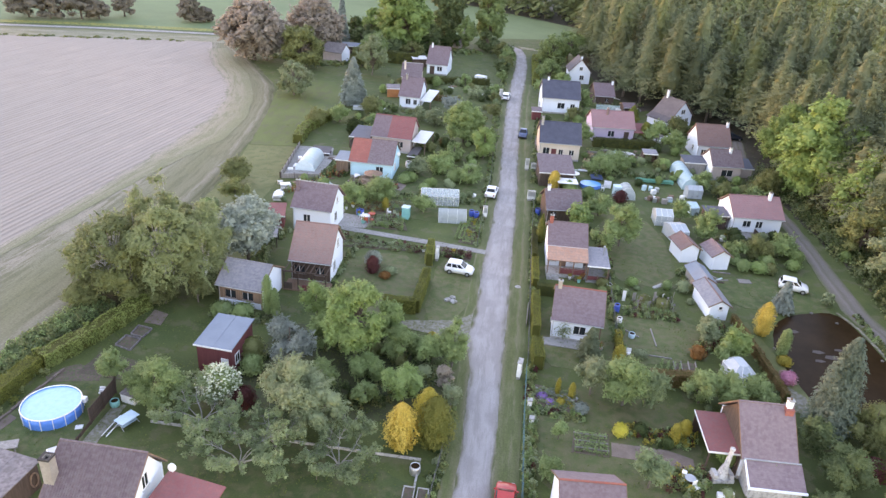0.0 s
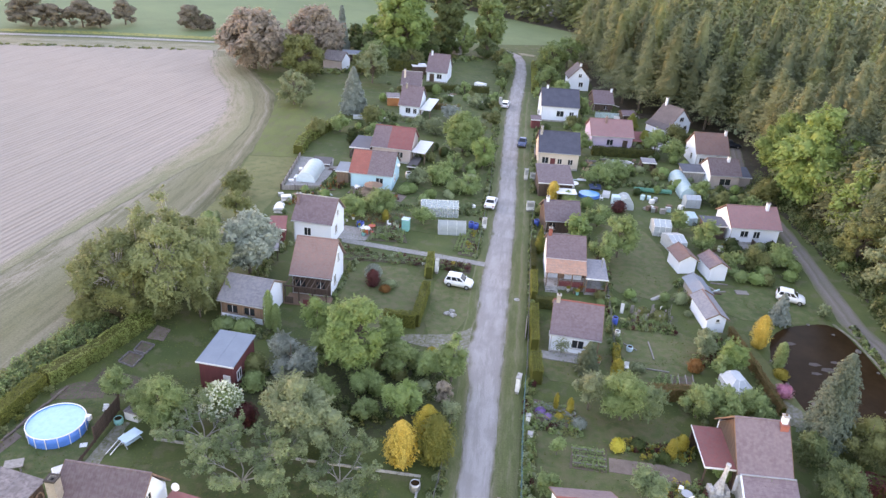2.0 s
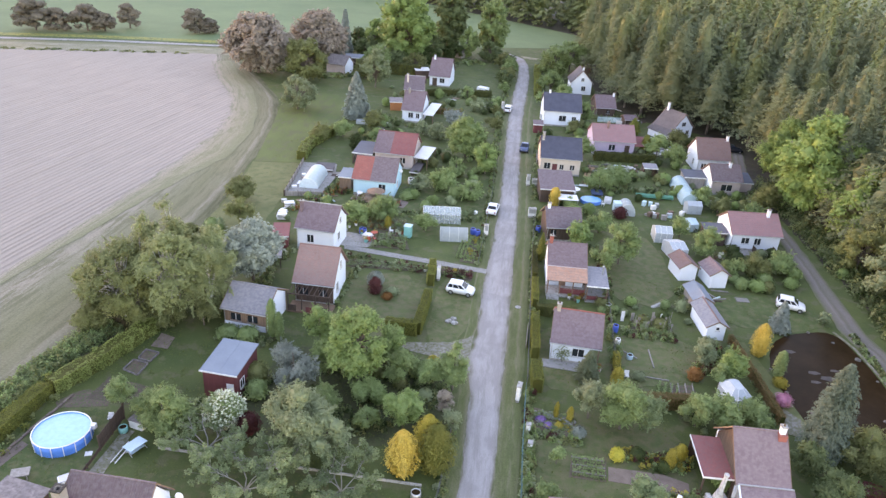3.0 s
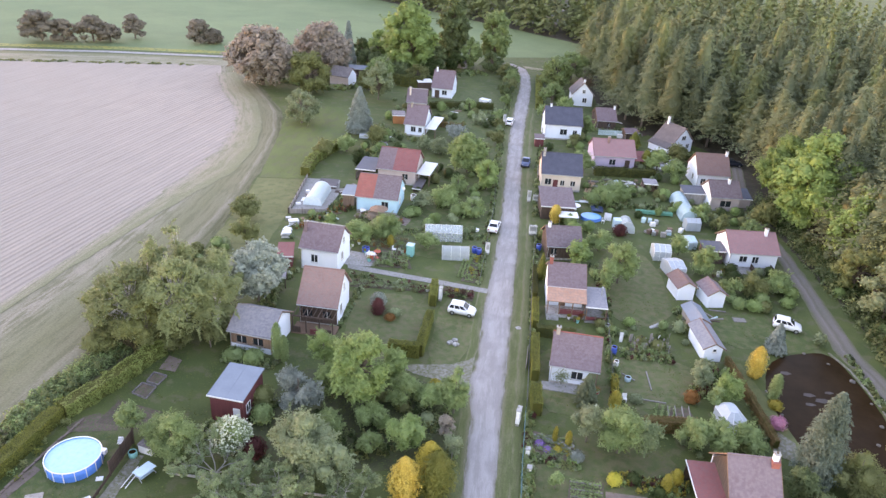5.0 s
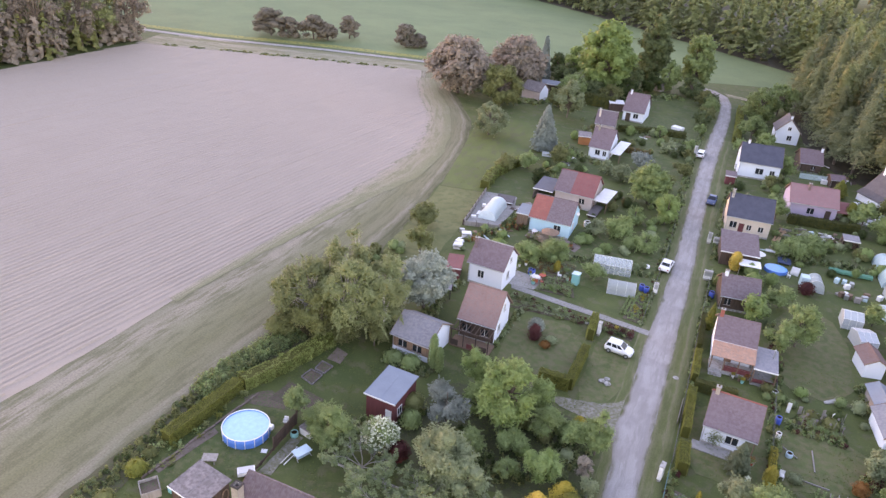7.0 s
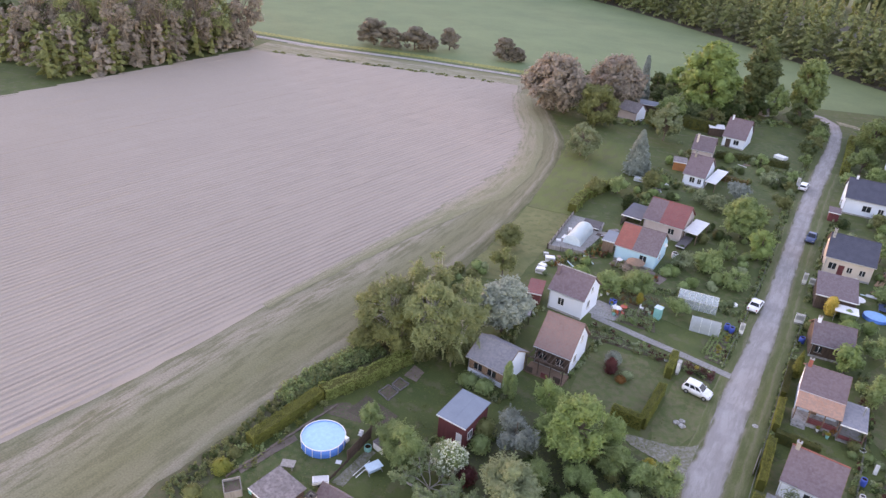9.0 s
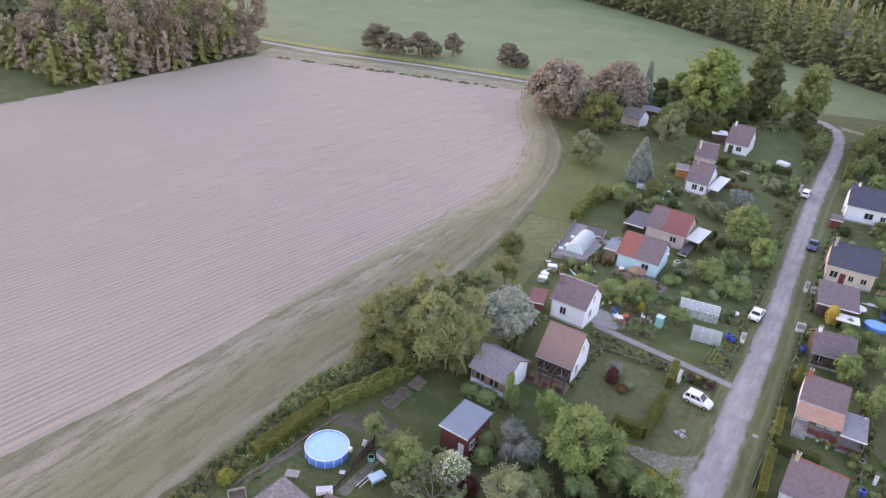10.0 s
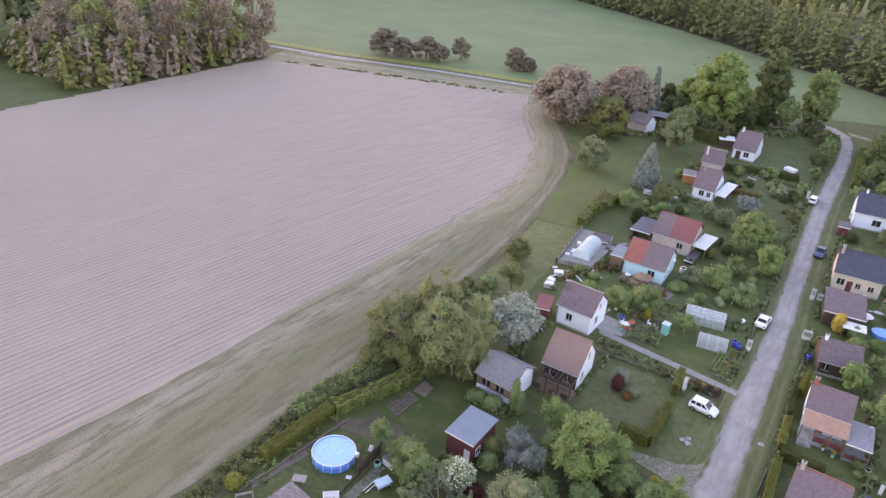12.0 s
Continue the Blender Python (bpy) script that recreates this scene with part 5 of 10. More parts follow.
def post_roof(label, at, rot, L, D, zf, zb, roof_m, name="canopy", category="canopy", post="brown_wood"):
    """An open roof on four posts."""
    ob = thing(name, pose(*at, 0, 0, 0, rot), label, category)
    for x in (0.12, L - 0.12):
        for y, z in ((0.12, zf), (D - 0.12, zb)):
            part("post", boxes((x - 0.06, y - 0.06, -0.05, x + 0.06, y + 0.06, z - 0.08)), post, ob)
    bm = bmesh.new()
    prism(bm, [(0, 0, zf - 0.08), (0, D, zb - 0.08), (0, D, zb), (0, 0, zf)], (L, 0, 0))
    part("roof", bm, roof_m, ob)
    part("edge_board", boxes((-0.03, -0.03, zf - 0.16, L + 0.03, 0, zf + 0.02)), "white_paint", ob)
    part("edge_board", boxes((-0.04, 0, zf - 0.1, -0.005, D, zf + 0.02) if abs(zf - zb) < 0.05 else (-0.04, 0, min(zf, zb) - 0.1, -0.005, 0.05, min(zf, zb))), "white_paint", ob)
    return ob


# right of the lane, first row
c = house("white cottage with a worn brown roof beside the lane", (4.64, 58.42), -3.6, 5.4, 3.35, 2.5, 4.85, "white_render", "roof_brown", x0=0.15, x1=4.25,
          windows=(("front", 3.05, 0.95, 1.2, 0.95), ("left", 2.6, 1.0, 0.9, 1.0)), chimney=(0.5, 3.2, 5.5), ridge_m="roof_red")
part("terrace_slab", boxes((-0.6, -1.1, 0, 4.4, 0.3, 0.12)), "paving", c)
part("post", boxes((5.1, 0.2, 0, 5.22, 0.32, 2.45)), "brown_wood", c)
c = house("white cottage with brown roof and orange veranda roof", (4.41, 74.6), 1.8, 5.0, 3.0, 3.35, 5.25, "white_render", "roof_brown",
          windows=(("front", 1.0, 1.0, 0.8, 1.0), ("front", 3.6, 1.0, 1.0, 1.0)), doors=((2.2, 0.85, 2.05, "brown_wood"),), chimney=(0.4, 2.9, 6.1, "roof_red"))
part("veranda_roof", slope(0, 5.0, -2.1, 2.35, 0.05, 3.36), "roof_orange", c, "orange tiled veranda roof")
part("veranda_floor", boxes((0.1, -2.0, 0, 4.9, 0.3, 0.4)), "concrete", c)
for x in (0.2, 1.7, 3.3, 4.8):
    part("veranda_post", boxes((x - 0.06, -1.95, 0.4, x + 0.06, -1.83, 2.4)), "brown_wood", c)
for xa, xb in ((1.75, 3.25), (3.35, 4.75)):
    part("balustrade", boxes((xa, -1.92, 1.15, xb, -1.86, 1.25), (xa, -1.91, 0.5, xb, -1.87, 1.1)), "red_boards", c)
for i in range(3):
    part("step", boxes((0.15, -2.0 - 0.28 * (i + 1), 0, 1.7, -2.0 - 0.28 * i, 0.4 - 0.13 * (i + 1) + 0.01)), "concrete", c)
v = post_roof("open terrace with a grey felt roof and red rail", (9.4, 72.3), 2, 2.7, 4.2, 2.2, 2.8, "roof_grey", "terrace_roof", "terrace roof", "brown_wood")
for x in (0.12, 1.35, 2.58):
    part("rail_post", boxes((x - 0.05, -0.1, 0, x + 0.05, 0.0, 1.0)), "brown_wood", v)
part("rail", boxes((0.1, -0.08, 0.35, 2.6, -0.03, 0.85)), "red_boards", v, "dark red board rail")
part("floor_slab", boxes((0, -0.2, 0, 2.7, 4.1, 0.12)), "paving", v)
part("back_wall", boxes((0.15, 3.95, 0.12, 2.55, 4.05, 2.6)), "dark_wood", v)
part("flue", rods(((2.1, 2.6, 2.4), (2.1, 2.6, 3.7), 0.1), sides=10), "metal_grey", v)
part("flue_cap", rods(((2.1, 2.6, 3.7), (2.1, 2.6, 3.85), 0.16, 0.05), sides=10), "metal_grey", v)
house("cottage with grey-brown roof half hidden by a tree", (4.57, 88.3), 8.0, 5.3, 3.0, 2.3, 4.3, "dark_wood", "roof_dark_brown", windows=(("front", 1.2, 0.9, 0.8, 0.9),), chimney=(0.6, 2.9, 4.9, "white_render"))
flat_shed("low annexe with brown felt roof", (3.7, 103.2), 6, 5.8, 6.0, 2.4, 3.6, "dark_wood", "roof_dark_brown", name="annexe")
house("cream house with a dark blue-grey roof", (3.67, 116.46), 3.6, 7.5, 4.05, 3.2, 6.0, "cream_render", "roof_blue",
      windows=(("front", 1.4, 1.1, 1.1, 1.1), ("front", 4.0, 1.1, 0.7, 0.9), ("front", 5.9, 1.1, 0.8, 0.9)), doors=((2.75, 0.9, 2.1, "red_boards"),), chimney=(0.5, 3.4, 6.9, "concrete"))
house("tall white house with a dark blue-grey roof", (4.44, 147.77), 4.5, 8.4, 4.3, 3.4, 6.4, "white_render", "roof_blue", windows=(("front", 4.3, 1.2, 1.5, 1.2), ("front", 6.8, 1.2, 0.9, 1.1)), chimney=(1.4, 4.3, 7.0, "white_render"))
house("white house with a steep roof and its gable to the lane", (17.4, 179.6), 95, 6.6, 2.95, 2.9, 6.1, "white_render", "roof_slate", windows=(("left", 2.4, 1.0, 1.0, 1.1), ("left", 2.8, 3.4, 0.7, 0.8)), chimney=(0.7, 2.9, 6.8, "white_render"))
# right, second row
c = house("lilac cottage with a faded red roof", (14.1, 130.84), 6.5, 8.5, 3.8, 2.8, 5.25, "lilac_render", "roof_pink", windows=(("front", 3.9, 1.0, 1.2, 1.1),), doors=((6.9, 1.0, 2.1, "dark_wood"),), chimney=(3.2, 3.0, 5.9, "roof_tile_red"))
part("porch_roof", slope(8.0, 11.0, 0.6, 2.0, 4.4, 2.9), "roof_wine", c, "dark red porch roof")
for x in (8.6, 10.8):
    part("porch_post", boxes((x - 0.06, 0.75, 0, x + 0.06, 0.87, 2.0)), "dark_wood", c)
part("porch_rail", boxes((8.6, 0.76, 0.1, 10.8, 0.84, 0.9)), "dark_wood", c)
hd = post_roof("open dark hut with a grey sheet roof", (22.7, 120.3), 4, 2.6, 2.2, 1.8, 2.05, "roof_grey", name="woodshed", category="shed", post="dark_wood")
part("back_wall", boxes((0.05, 2.0, 0, 2.55, 2.1, 1.9)), "dark_wood", hd)
part("side_wall", boxes((0.0, 0.1, 0, 0.08, 2.0, 1.8), (2.52, 0.1, 0, 2.6, 2.0, 1.8)), "dark_wood", hd)
for i in range(5):
    part("log_stack", boxes((0.2 + 0.46 * i, 1.0, 0, 0.6 + 0.46 * i, 1.9, 0.9 + 0.12 * (i % 3))), "brown_wood", hd)
house("small dark wooden hut with a brown roof", (16.73, 158.79), 7.4, 4.8, 3.6, 2.2, 4.4, "dark_wood", "roof_brown", name="hut", category="hut", windows=(("front", 3.0, 0.9, 0.7, 0.7),), chimney=(4.5, 3.4, 5.0, "white_render"))
house("tiny shed with a brown roof at the edge of the wood", (22.6, 152.0), 12, 3.0, 1.6, 1.8, 2.5, "dark_wood", "roof_brown", name="shed", category="shed", plinth=False)
c = house("white house with a grey mansard roof and tall chimney", (28.3, 149.6), -53, 5.8, 3.3, 2.3, 5.5, "white_render", "roof_slate", windows=(("front", 2.0, 0.9, 0.8, 0.9), ("right", 3.3, 2.9, 1.1, 0.8), ("right", 4.8, 0.9, 0.9, 0.9), ("right", 1.5, 0.9, 0.6, 1.0)), chimney=(0.8, 3.1, 6.8, "white_render"))
part("low_roof", slope(-0.1, 5.9, -1.5, 1.45, 0.06, 2.36), "roof_slate", c, "low grey roof over the front")
part("low_wall", boxes((0.2, -1.25, 0, 5.6, -1.1, 1.5), (0.2, -1.1, 0, 0.35, 0.3, 1.6), (5.45, -1.1, 0, 5.6, 0.3, 1.6)), "white_render", c)
house("white cottage with a rust-brown roof", (33.1, 125.3), 5.4, 6.3, 3.72, 2.8, 5.92, "white_render", "roof_rust", windows=(("front", 1.4, 0.9, 0.9, 1.0), ("left", 3.0, 1.0, 0.8, 1.0)), chimney=(5.9, 3.5, 6.5, "white_render"))
house("pinkish cottage with a brown roof", (33.4, 114.44), 7.0, 5.5, 3.07, 2.6, 4.75, "pink_render", "roof_dark_brown", windows=(("front", 2.9, 0.8, 1.9, 1.1),), gable_wall="white_render", chimney=(3.6, 2.6, 5.2, "white_render"))
flat_shed("grey-roofed annexe beside the pink cottage", (29.2, 116.6), 6, 4.0, 3.2, 2.1, 2.5, "grey_wood", "roof_slate_blue", name="annexe")
flat_shed("lean-to with a grey roof", (39.0, 117.2), 6, 2.4, 3.4, 1.8, 2.6, "pink_render", "roof_slate_blue", name="lean_to")
c = house("white cottage with a large pale red roof", (31.4, 91.98), 6.0, 7.5, 3.45, 2.6, 4.76, "white_render", "roof_pink", windows=(("front", 2.3, 1.1, 1.1, 0.9), ("front", 4.1, 1.0, 0.9, 1.0), ("front", 1.2, 0.15, 1.2, 0.4)), chimney=(5.9, 3.0, 5.5, "white_render"))
part("porch_wall", boxes((3.6, -1.5, 0, 6.6, -1.4, 0.9), (3.6, -1.5, 0, 3.7, 0.3, 0.9), (6.5, -1.5, 0, 6.6, 0.3, 0.9)), "dark_wood", c)
part("terrace_slab", boxes((0.2, -1.6, 0, 3.5, 0.3, 0.15)), "paving", c)
flat_shed("small shed with a grey roof beside the pale red cottage", (28.0, 92.8), 6, 3.3, 3.0, 2.2, 2.5, "dark_wood", "roof_slate_blue")
house("garden shed with a white gable and brown roof", (24.9, 81.0), 103, 4.0, 1.5, 1.9, 2.8, "white_render", "roof_rust", name="shed", category="shed", plinth=False, gutter=False)
house("garden shed with a white gable and dark brown roof", (28.6, 79.8), 103, 3.8, 1.5, 1.9, 2.8, "white_render", "roof_dark_brown", name="shed", category="shed", plinth=False, gutter=False)
house("long low shed with grey sheet roof and rusty ridge", (25.3, 66.6), 98, 5.6, 1.4, 1.8, 2.6, "white_render", "roof_grey", name="shed", category="shed", plinth=False, ridge_m="roof_rust", windows=(("left", 1.3, 1.4, 0.35, 0.35),), gutter=False)
house("rear shed with pale grey sheet roof", (24.9, 72.4), 98, 4.4, 1.3, 1.7, 2.4, "grey_wood", "roof_felt", name="shed", category="shed", plinth=False, gutter=False)
c = house("cottage with a large faded brown roof and porch", (19.5, 40.75), 1.8, 4.5, 3.5, 2.4, 5.5, "white_render", "roof_mauve", gable_wall="dark_wood", chimney=(4.0, 3.3, 6.2, "white_render"), gutter=False)
part("chimney_flashing", boxes((3.68, 2.85, 4.6, 4.34, 3.62, 5.5)), "roof_red", c)
part("porch_roof", slope(0.3, 4.75, -1.95, 1.3, 0.05, 2.4), "roof_mauve", c, "lower porch roof")
part("porch_wall", boxes((0.5, -1.8, 0, 4.55, -1.65, 1.25)), "pale_stone", c, "rough whitewashed porch wall")
part("porch_side", prism(bmesh.new(), [(0.4, -1.65, 0), (0.4, 0.3, 0), (0.4, 0.3, 2.3), (0.4, -1.65, 1.3)], (0.12, 0, 0)), "pale_stone", c)
part("porch_side", prism(bmesh.new(), [(4.45, -1.65, 0), (4.45, 0.3, 0), (4.45, 0.3, 2.3), (4.45, -1.65, 1.3)], (0.12, 0, 0)), "pale_stone", c)
part("trim", prism(bmesh.new(), [(0.2, -2.0, 1.22), (0.2, 0.05, 2.36), (0.2, 0.05, 2.5), (0.2, -2.0, 1.38)], (0.12, 0, 0)), "white_render", c)
part("trim", boxes((0.2, -2.08, 1.18, 4.8, -1.95, 1.36)), "white_render", c)
part("flashing", boxes((0.2, -0.06, 2.42, 4.7, 0.06, 2.5)), "zinc", c)
cp = post_roof("open carport with a flat dark red roof", (17.15, 41.5), 1.8, 2.6, 5.0, 2.15, 2.3, "roof_wine", name="carport", category="carport", post="dark_wood")
part("edge_trim", prism(bmesh.new(), [(-0.07, -0.03, 2.05), (-0.07, 5.0, 2.2), (-0.07, 5.0, 2.34), (-0.07, -0.03, 2.19)], (0.06, 0, 0)), "white_paint", cp)
part("back_wall", boxes((0.1, 4.8, 0, 2.5, 4.9, 2.2)), "dark_wood", cp)
house("cottage with a brown roof and red ridge beside the lane", (4.6, 30.3), 3.9, 4.75, 3.1, 2.6, 4.7, "white_render", "roof_brown", ridge_m="roof_red")
# left of the lane
c = house("cottage with a weathered ribbed brown roof", (-30.5, 26.5), -1.2, 6.45, 3.3, 3.0, 5.65, "white_render", "roof_dark_brown", windows=(("right", 2.7, 3.1, 0.7, 1.1),), s_back=2.1)
ck = part("chimney", boxes((0.05, 0.95, 3.6, 0.75, 1.1, 6.0), (0.05, 1.5, 3.6, 0.75, 1.65, 6.0), (0.05, 1.1, 3.6, 0.2, 1.5, 6.0), (0.6, 1.1, 3.6, 0.75, 1.5, 6.0)), "chimney_render", c, "cream chimney with an open sooty top")
part("soot_lining", boxes((0.2, 1.1, 3.7, 0.6, 1.5, 5.75)), "soot", ck)
part("chimney_rim", boxes((0.0, 0.9, 5.9, 0.8, 1.08, 6.02), (0.0, 1.52, 5.9, 0.8, 1.7, 6.02), (0.0, 1.08, 5.9, 0.18, 1.52, 6.02), (0.62, 1.08, 5.9, 0.8, 1.52, 6.02)), "soot", ck)
for i in range(33):
    bm = bmesh.new()
    prism(bm, [(0.08 + 0.19 * i, 0.0, 3.04), (0.08 + 0.19 * i, 3.3, 5.69), (0.08 + 0.19 * i, 3.3, 5.73), (0.08 + 0.19 * i, 0.0, 3.08)], (0.07, 0, 0))
    part("roof_rib", bm, "roof_dark_brown", c)
c2 = thing("annexe", pose(-23.95, 26.75, 0, 0, 0, -10), "annexe with a smooth reddish-brown roof", "annexe")
part("wall", boxes((0.3, 0.4, 0, 4.2, 3.4, 2.3)), "white_render", c2)
bm = bmesh.new()
prism(bm, [(0, -1.0, 2.35), (0, 4.0, 3.15), (0, 4.0, 3.25), (0, -1.0, 2.45)], (4.6, 0, 0))
part("roof", bm, "roof_wine", c2)


def dish(label, x, y, z, rot):
    sd = thing("satellite_dish", pose(x, y, z, 0, 0, rot), label, "satellite dish")
    bm = bmesh.new()
    bmesh.ops.create_cone(bm, cap_ends=True, segments=20, radius1=0.32, radius2=0.25, depth=0.08, matrix=pose(0, -0.05, 0.55, 70, 0, 0))
    part("dish", bm, "white_paint", sd)
    part("mast", rods(((0, 0, -0.2), (0, 0.02, 0.5), 0.025)), "metal_grey", sd)
    part("arm", rods(((0, -0.05, 0.4), (0, -0.42, 0.5), 0.014)), "metal_grey", sd)


dish("round white satellite dish on a roof", -22.9, 30.5, 3.2, 0)
dish("round white satellite dish on the cottage wall", -19.25, 103.2, 2.5, 40)
flat_shed("grey weathered board shed with a flat roof", (-37.8, 27.9), -10, 4.1, 3.6, 2.1, 2.4, "dark_wood", "roof_wood_grey")
flat_shed("red board garden hut with a pale grey felt roof", (-28.3, 45.9), -4, 3.75, 5.0, 3.1, 3.45, "red_boards", "roof_felt", name="garden_hut", category="hut", windows=(("right", 1.3, 1.0, 0.8, 0.9), ("right", 3.3, 1.0, 0.8, 0.9)), doors=((2.9, 0.7, 1.9, "white_paint"),))
c = house("small garden house with a grey roof and white gable", (-31.28, 57.77), -6.2, 5.4, 3.0, 2.4, 4.15, "brown_wood", "roof_grey", gable_wall="white_render", windows=(("front", 1.6, 0.9, 1.2, 0.9), ("front", 3.6, 0.9, 1.2, 0.9)), name="garden_house")
part("white_skirt", boxes((0.25, 0.28, 0, 5.1, 0.33, 0.7)), "white_render", c)
c = house("cottage with a red-brown tiled roof and a pergola", (-25.26, 64.21), -0.6, 5.0, 3.4, 2.8, 6.2, "dark_wood", "roof_tile_red", gable_wall="white_render", windows=(("front", 1.2, 1.1, 1.2, 0.9), ("front", 3.6, 1.1, 1.0, 0.9), ("right", 2.2, 1.1, 0.8, 1.1), ("right", 3.8, 3.4, 0.6, 0.9)), course=0.32)
for x in (0.1, 1.7, 3.3, 4.9):
    part("pergola_post", boxes((x - 0.06, -1.9, 0, x + 0.06, -1.78, 2.3)), "dark_wood", c)
part("pergola_beam", boxes((-0.1, -1.9, 2.3, 5.1, -1.78, 2.45)), "dark_wood", c)
for i in range(9):
    part("pergola_rafter", boxes((0.1 + 0.6 * i, -2.1, 2.45, 0.18 + 0.6 * i, 0.4, 2.55)), "dark_wood", c)
part("deck", boxes((-0.1, -2.0, 0.02, 5.1, 0.3, 0.22)), "brown_wood", c, "worn brown board deck")
for k, xx in enumerate((0.5, 2.6, 4.2)):
    part("deck_rail", boxes((xx - 0.4, -1.98, 0.22, xx + 0.55, -1.9, 0.85 if k % 2 else 1.0)), "red_boards" if k % 2 else "dark_wood", c)
house("white two-storey cottage with a brown roof", (-29.24, 77.66), -4.0, 5.6, 3.08, 3.3, 5.9, "white_render", "roof_brown", windows=(("front", 2.1, 1.2, 0.9, 1.1), ("right", 2.4, 1.2, 0.8, 1.1), ("right", 3.1, 3.5, 0.6, 0.7)), chimney=(0.4, 2.0, 6.4, "roof_brown"), ridge_m="concrete")
c = house("pale blue cottage with a half red, half brown roof", (-26.46, 98.57), -0.2, 7.1, 3.85, 2.7, 5.4, "blue_render", "roof_dark_brown", split=(3.0, "roof_red"), windows=(("front", 4.9, 0.95, 1.1, 1.1), ("right", 3.0, 1.0, 0.8, 1.0)))
part("step", boxes((2.6, -0.6, 0, 4.0, 0.3, 0.2)), "concrete", c)
flat_shed("narrow pale grey roofed lean-to beside the pale blue cottage", (-29.1, 100.3), 2, 2.3, 4.0, 2.1, 2.3, "brown_wood", "roof_felt", name="lean_to")
c = house("cottage with a wine-red and brown roof", (-25.82, 112.34), -2.2, 7.3, 4.0, 2.7, 5.5, "pink_render", "roof_wine", split=(3.0, "roof_brown"), windows=(("front", 5.2, 1.0, 1.0, 1.0), ("right", 3.0, 0.9, 0.9, 1.1)))
cp = post_roof("open carport with a blue-grey roof beside the wine-red cottage", (-29.7, 112.5), -2, 3.7, 6.3, 2.15, 2.4, "roof_slate_blue", name="carport", category="carport", post="dark_wood")
part("back_wall", boxes((0.1, 6.1, 0, 3.6, 6.2, 2.25)), "dark_wood", cp)
part("side_wall", boxes((0.05, 0.3, 0, 0.12, 6.1, 1.2)), "grey_wood", cp)
post_roof("white sheet canopy on posts", (-18.6, 113.0), -8, 2.5, 5.6, 2.2, 2.6, "roof_light")
flat_shed("low dark slanted cover beside a canopy", (-18.8, 109.4), -5, 1.6, 4.6, 0.7, 0.9, "dark_wood", "roof_slate", name="cold_frame", category="cold frame")
house("cottage with a brown roof behind another roof", (-28.4, 158.6), 4, 4.9, 3.6, 2.6, 5.1, "pink_render", "roof_dark_brown", chimney=(0.8, 2.0, 5.8, "cream_render"), ridge_m="concrete")
house("white cottage with a mauve-brown roof", (-25.9, 140.87), -2.0, 4.7, 4.55, 2.6, 5.8, "white_render", "roof_brown", windows=(("front", 2.1, 1.0, 1.0, 1.1), ("front", 3.6, 1.0, 0.7, 1.0)), chimney=(1.0, 4.0, 6.4))
post_roof("white sheet canopy beside the mauve roof", (-21.2, 141.2), -6, 2.3, 8.0, 2.0, 2.5, "roof_light")
flat_shed("orange board hut among gardens", (-29.8, 148.6), 12, 3.0, 3.4, 2.0, 2.2, "orange_boards", "roof_wood_grey", name="hut", category="hut")
house("white cottage with a brown roof by the far meadow", (-24.66, 174.53), -2.8, 5.6, 4.55, 2.6, 6.4, "white_render", "roof_brown", windows=(("front", 3.5, 1.0, 1.2, 1.1),), doors=((1.6, 1.2, 2.1, "dark_wood"),), chimney=(0.8, 4.2, 7.1, "white_render"))
flat_shed("pale shed roof beside the far cottage", (-29.0, 181), 20, 4.0, 3.0, 2.2, 2.4, "dark_wood", "roof_light")
house("small pale barn with a grey roof under brownish trees", (-53.0, 179.2), -17, 6.0, 2.6, 2.5, 4.6, "pink_render", "roof_wood_grey", name="barn", category="barn", gable_wall="white_render", gutter=False)
flat_shed("long low dark shed with a pale roof behind the barn", (-50.8, 190.4), 6, 7.4, 3.0, 2.0, 2.5, "dark_wood", "roof_felt")
house("small grey barn behind trees", (-19.6, 211.5), 60, 3.0, 1.5, 1.6, 2.8, "grey_wood", "roof_wood_grey", name="barn", category="barn")
flat_shed("small dark red hut beside the lane", (2.4, 141.6), 4, 2.2, 2.6, 1.9, 2.2, "red_boards", "roof_dark_brown", name="hut", category="hut")
post_roof("open dark woodshed below the white-blossomed tree", (-31.5, 71.4), 14, 2.4, 2.6, 1.7, 1.9, "roof_grey", name="woodshed", category="shed", post="dark_wood")
flat_shed("dark red board shed beside the white cottage", (-32.2, 77.0), 14, 2.3, 3.8, 1.9, 2.2, "red_boards", "roof_wine", name="shed")


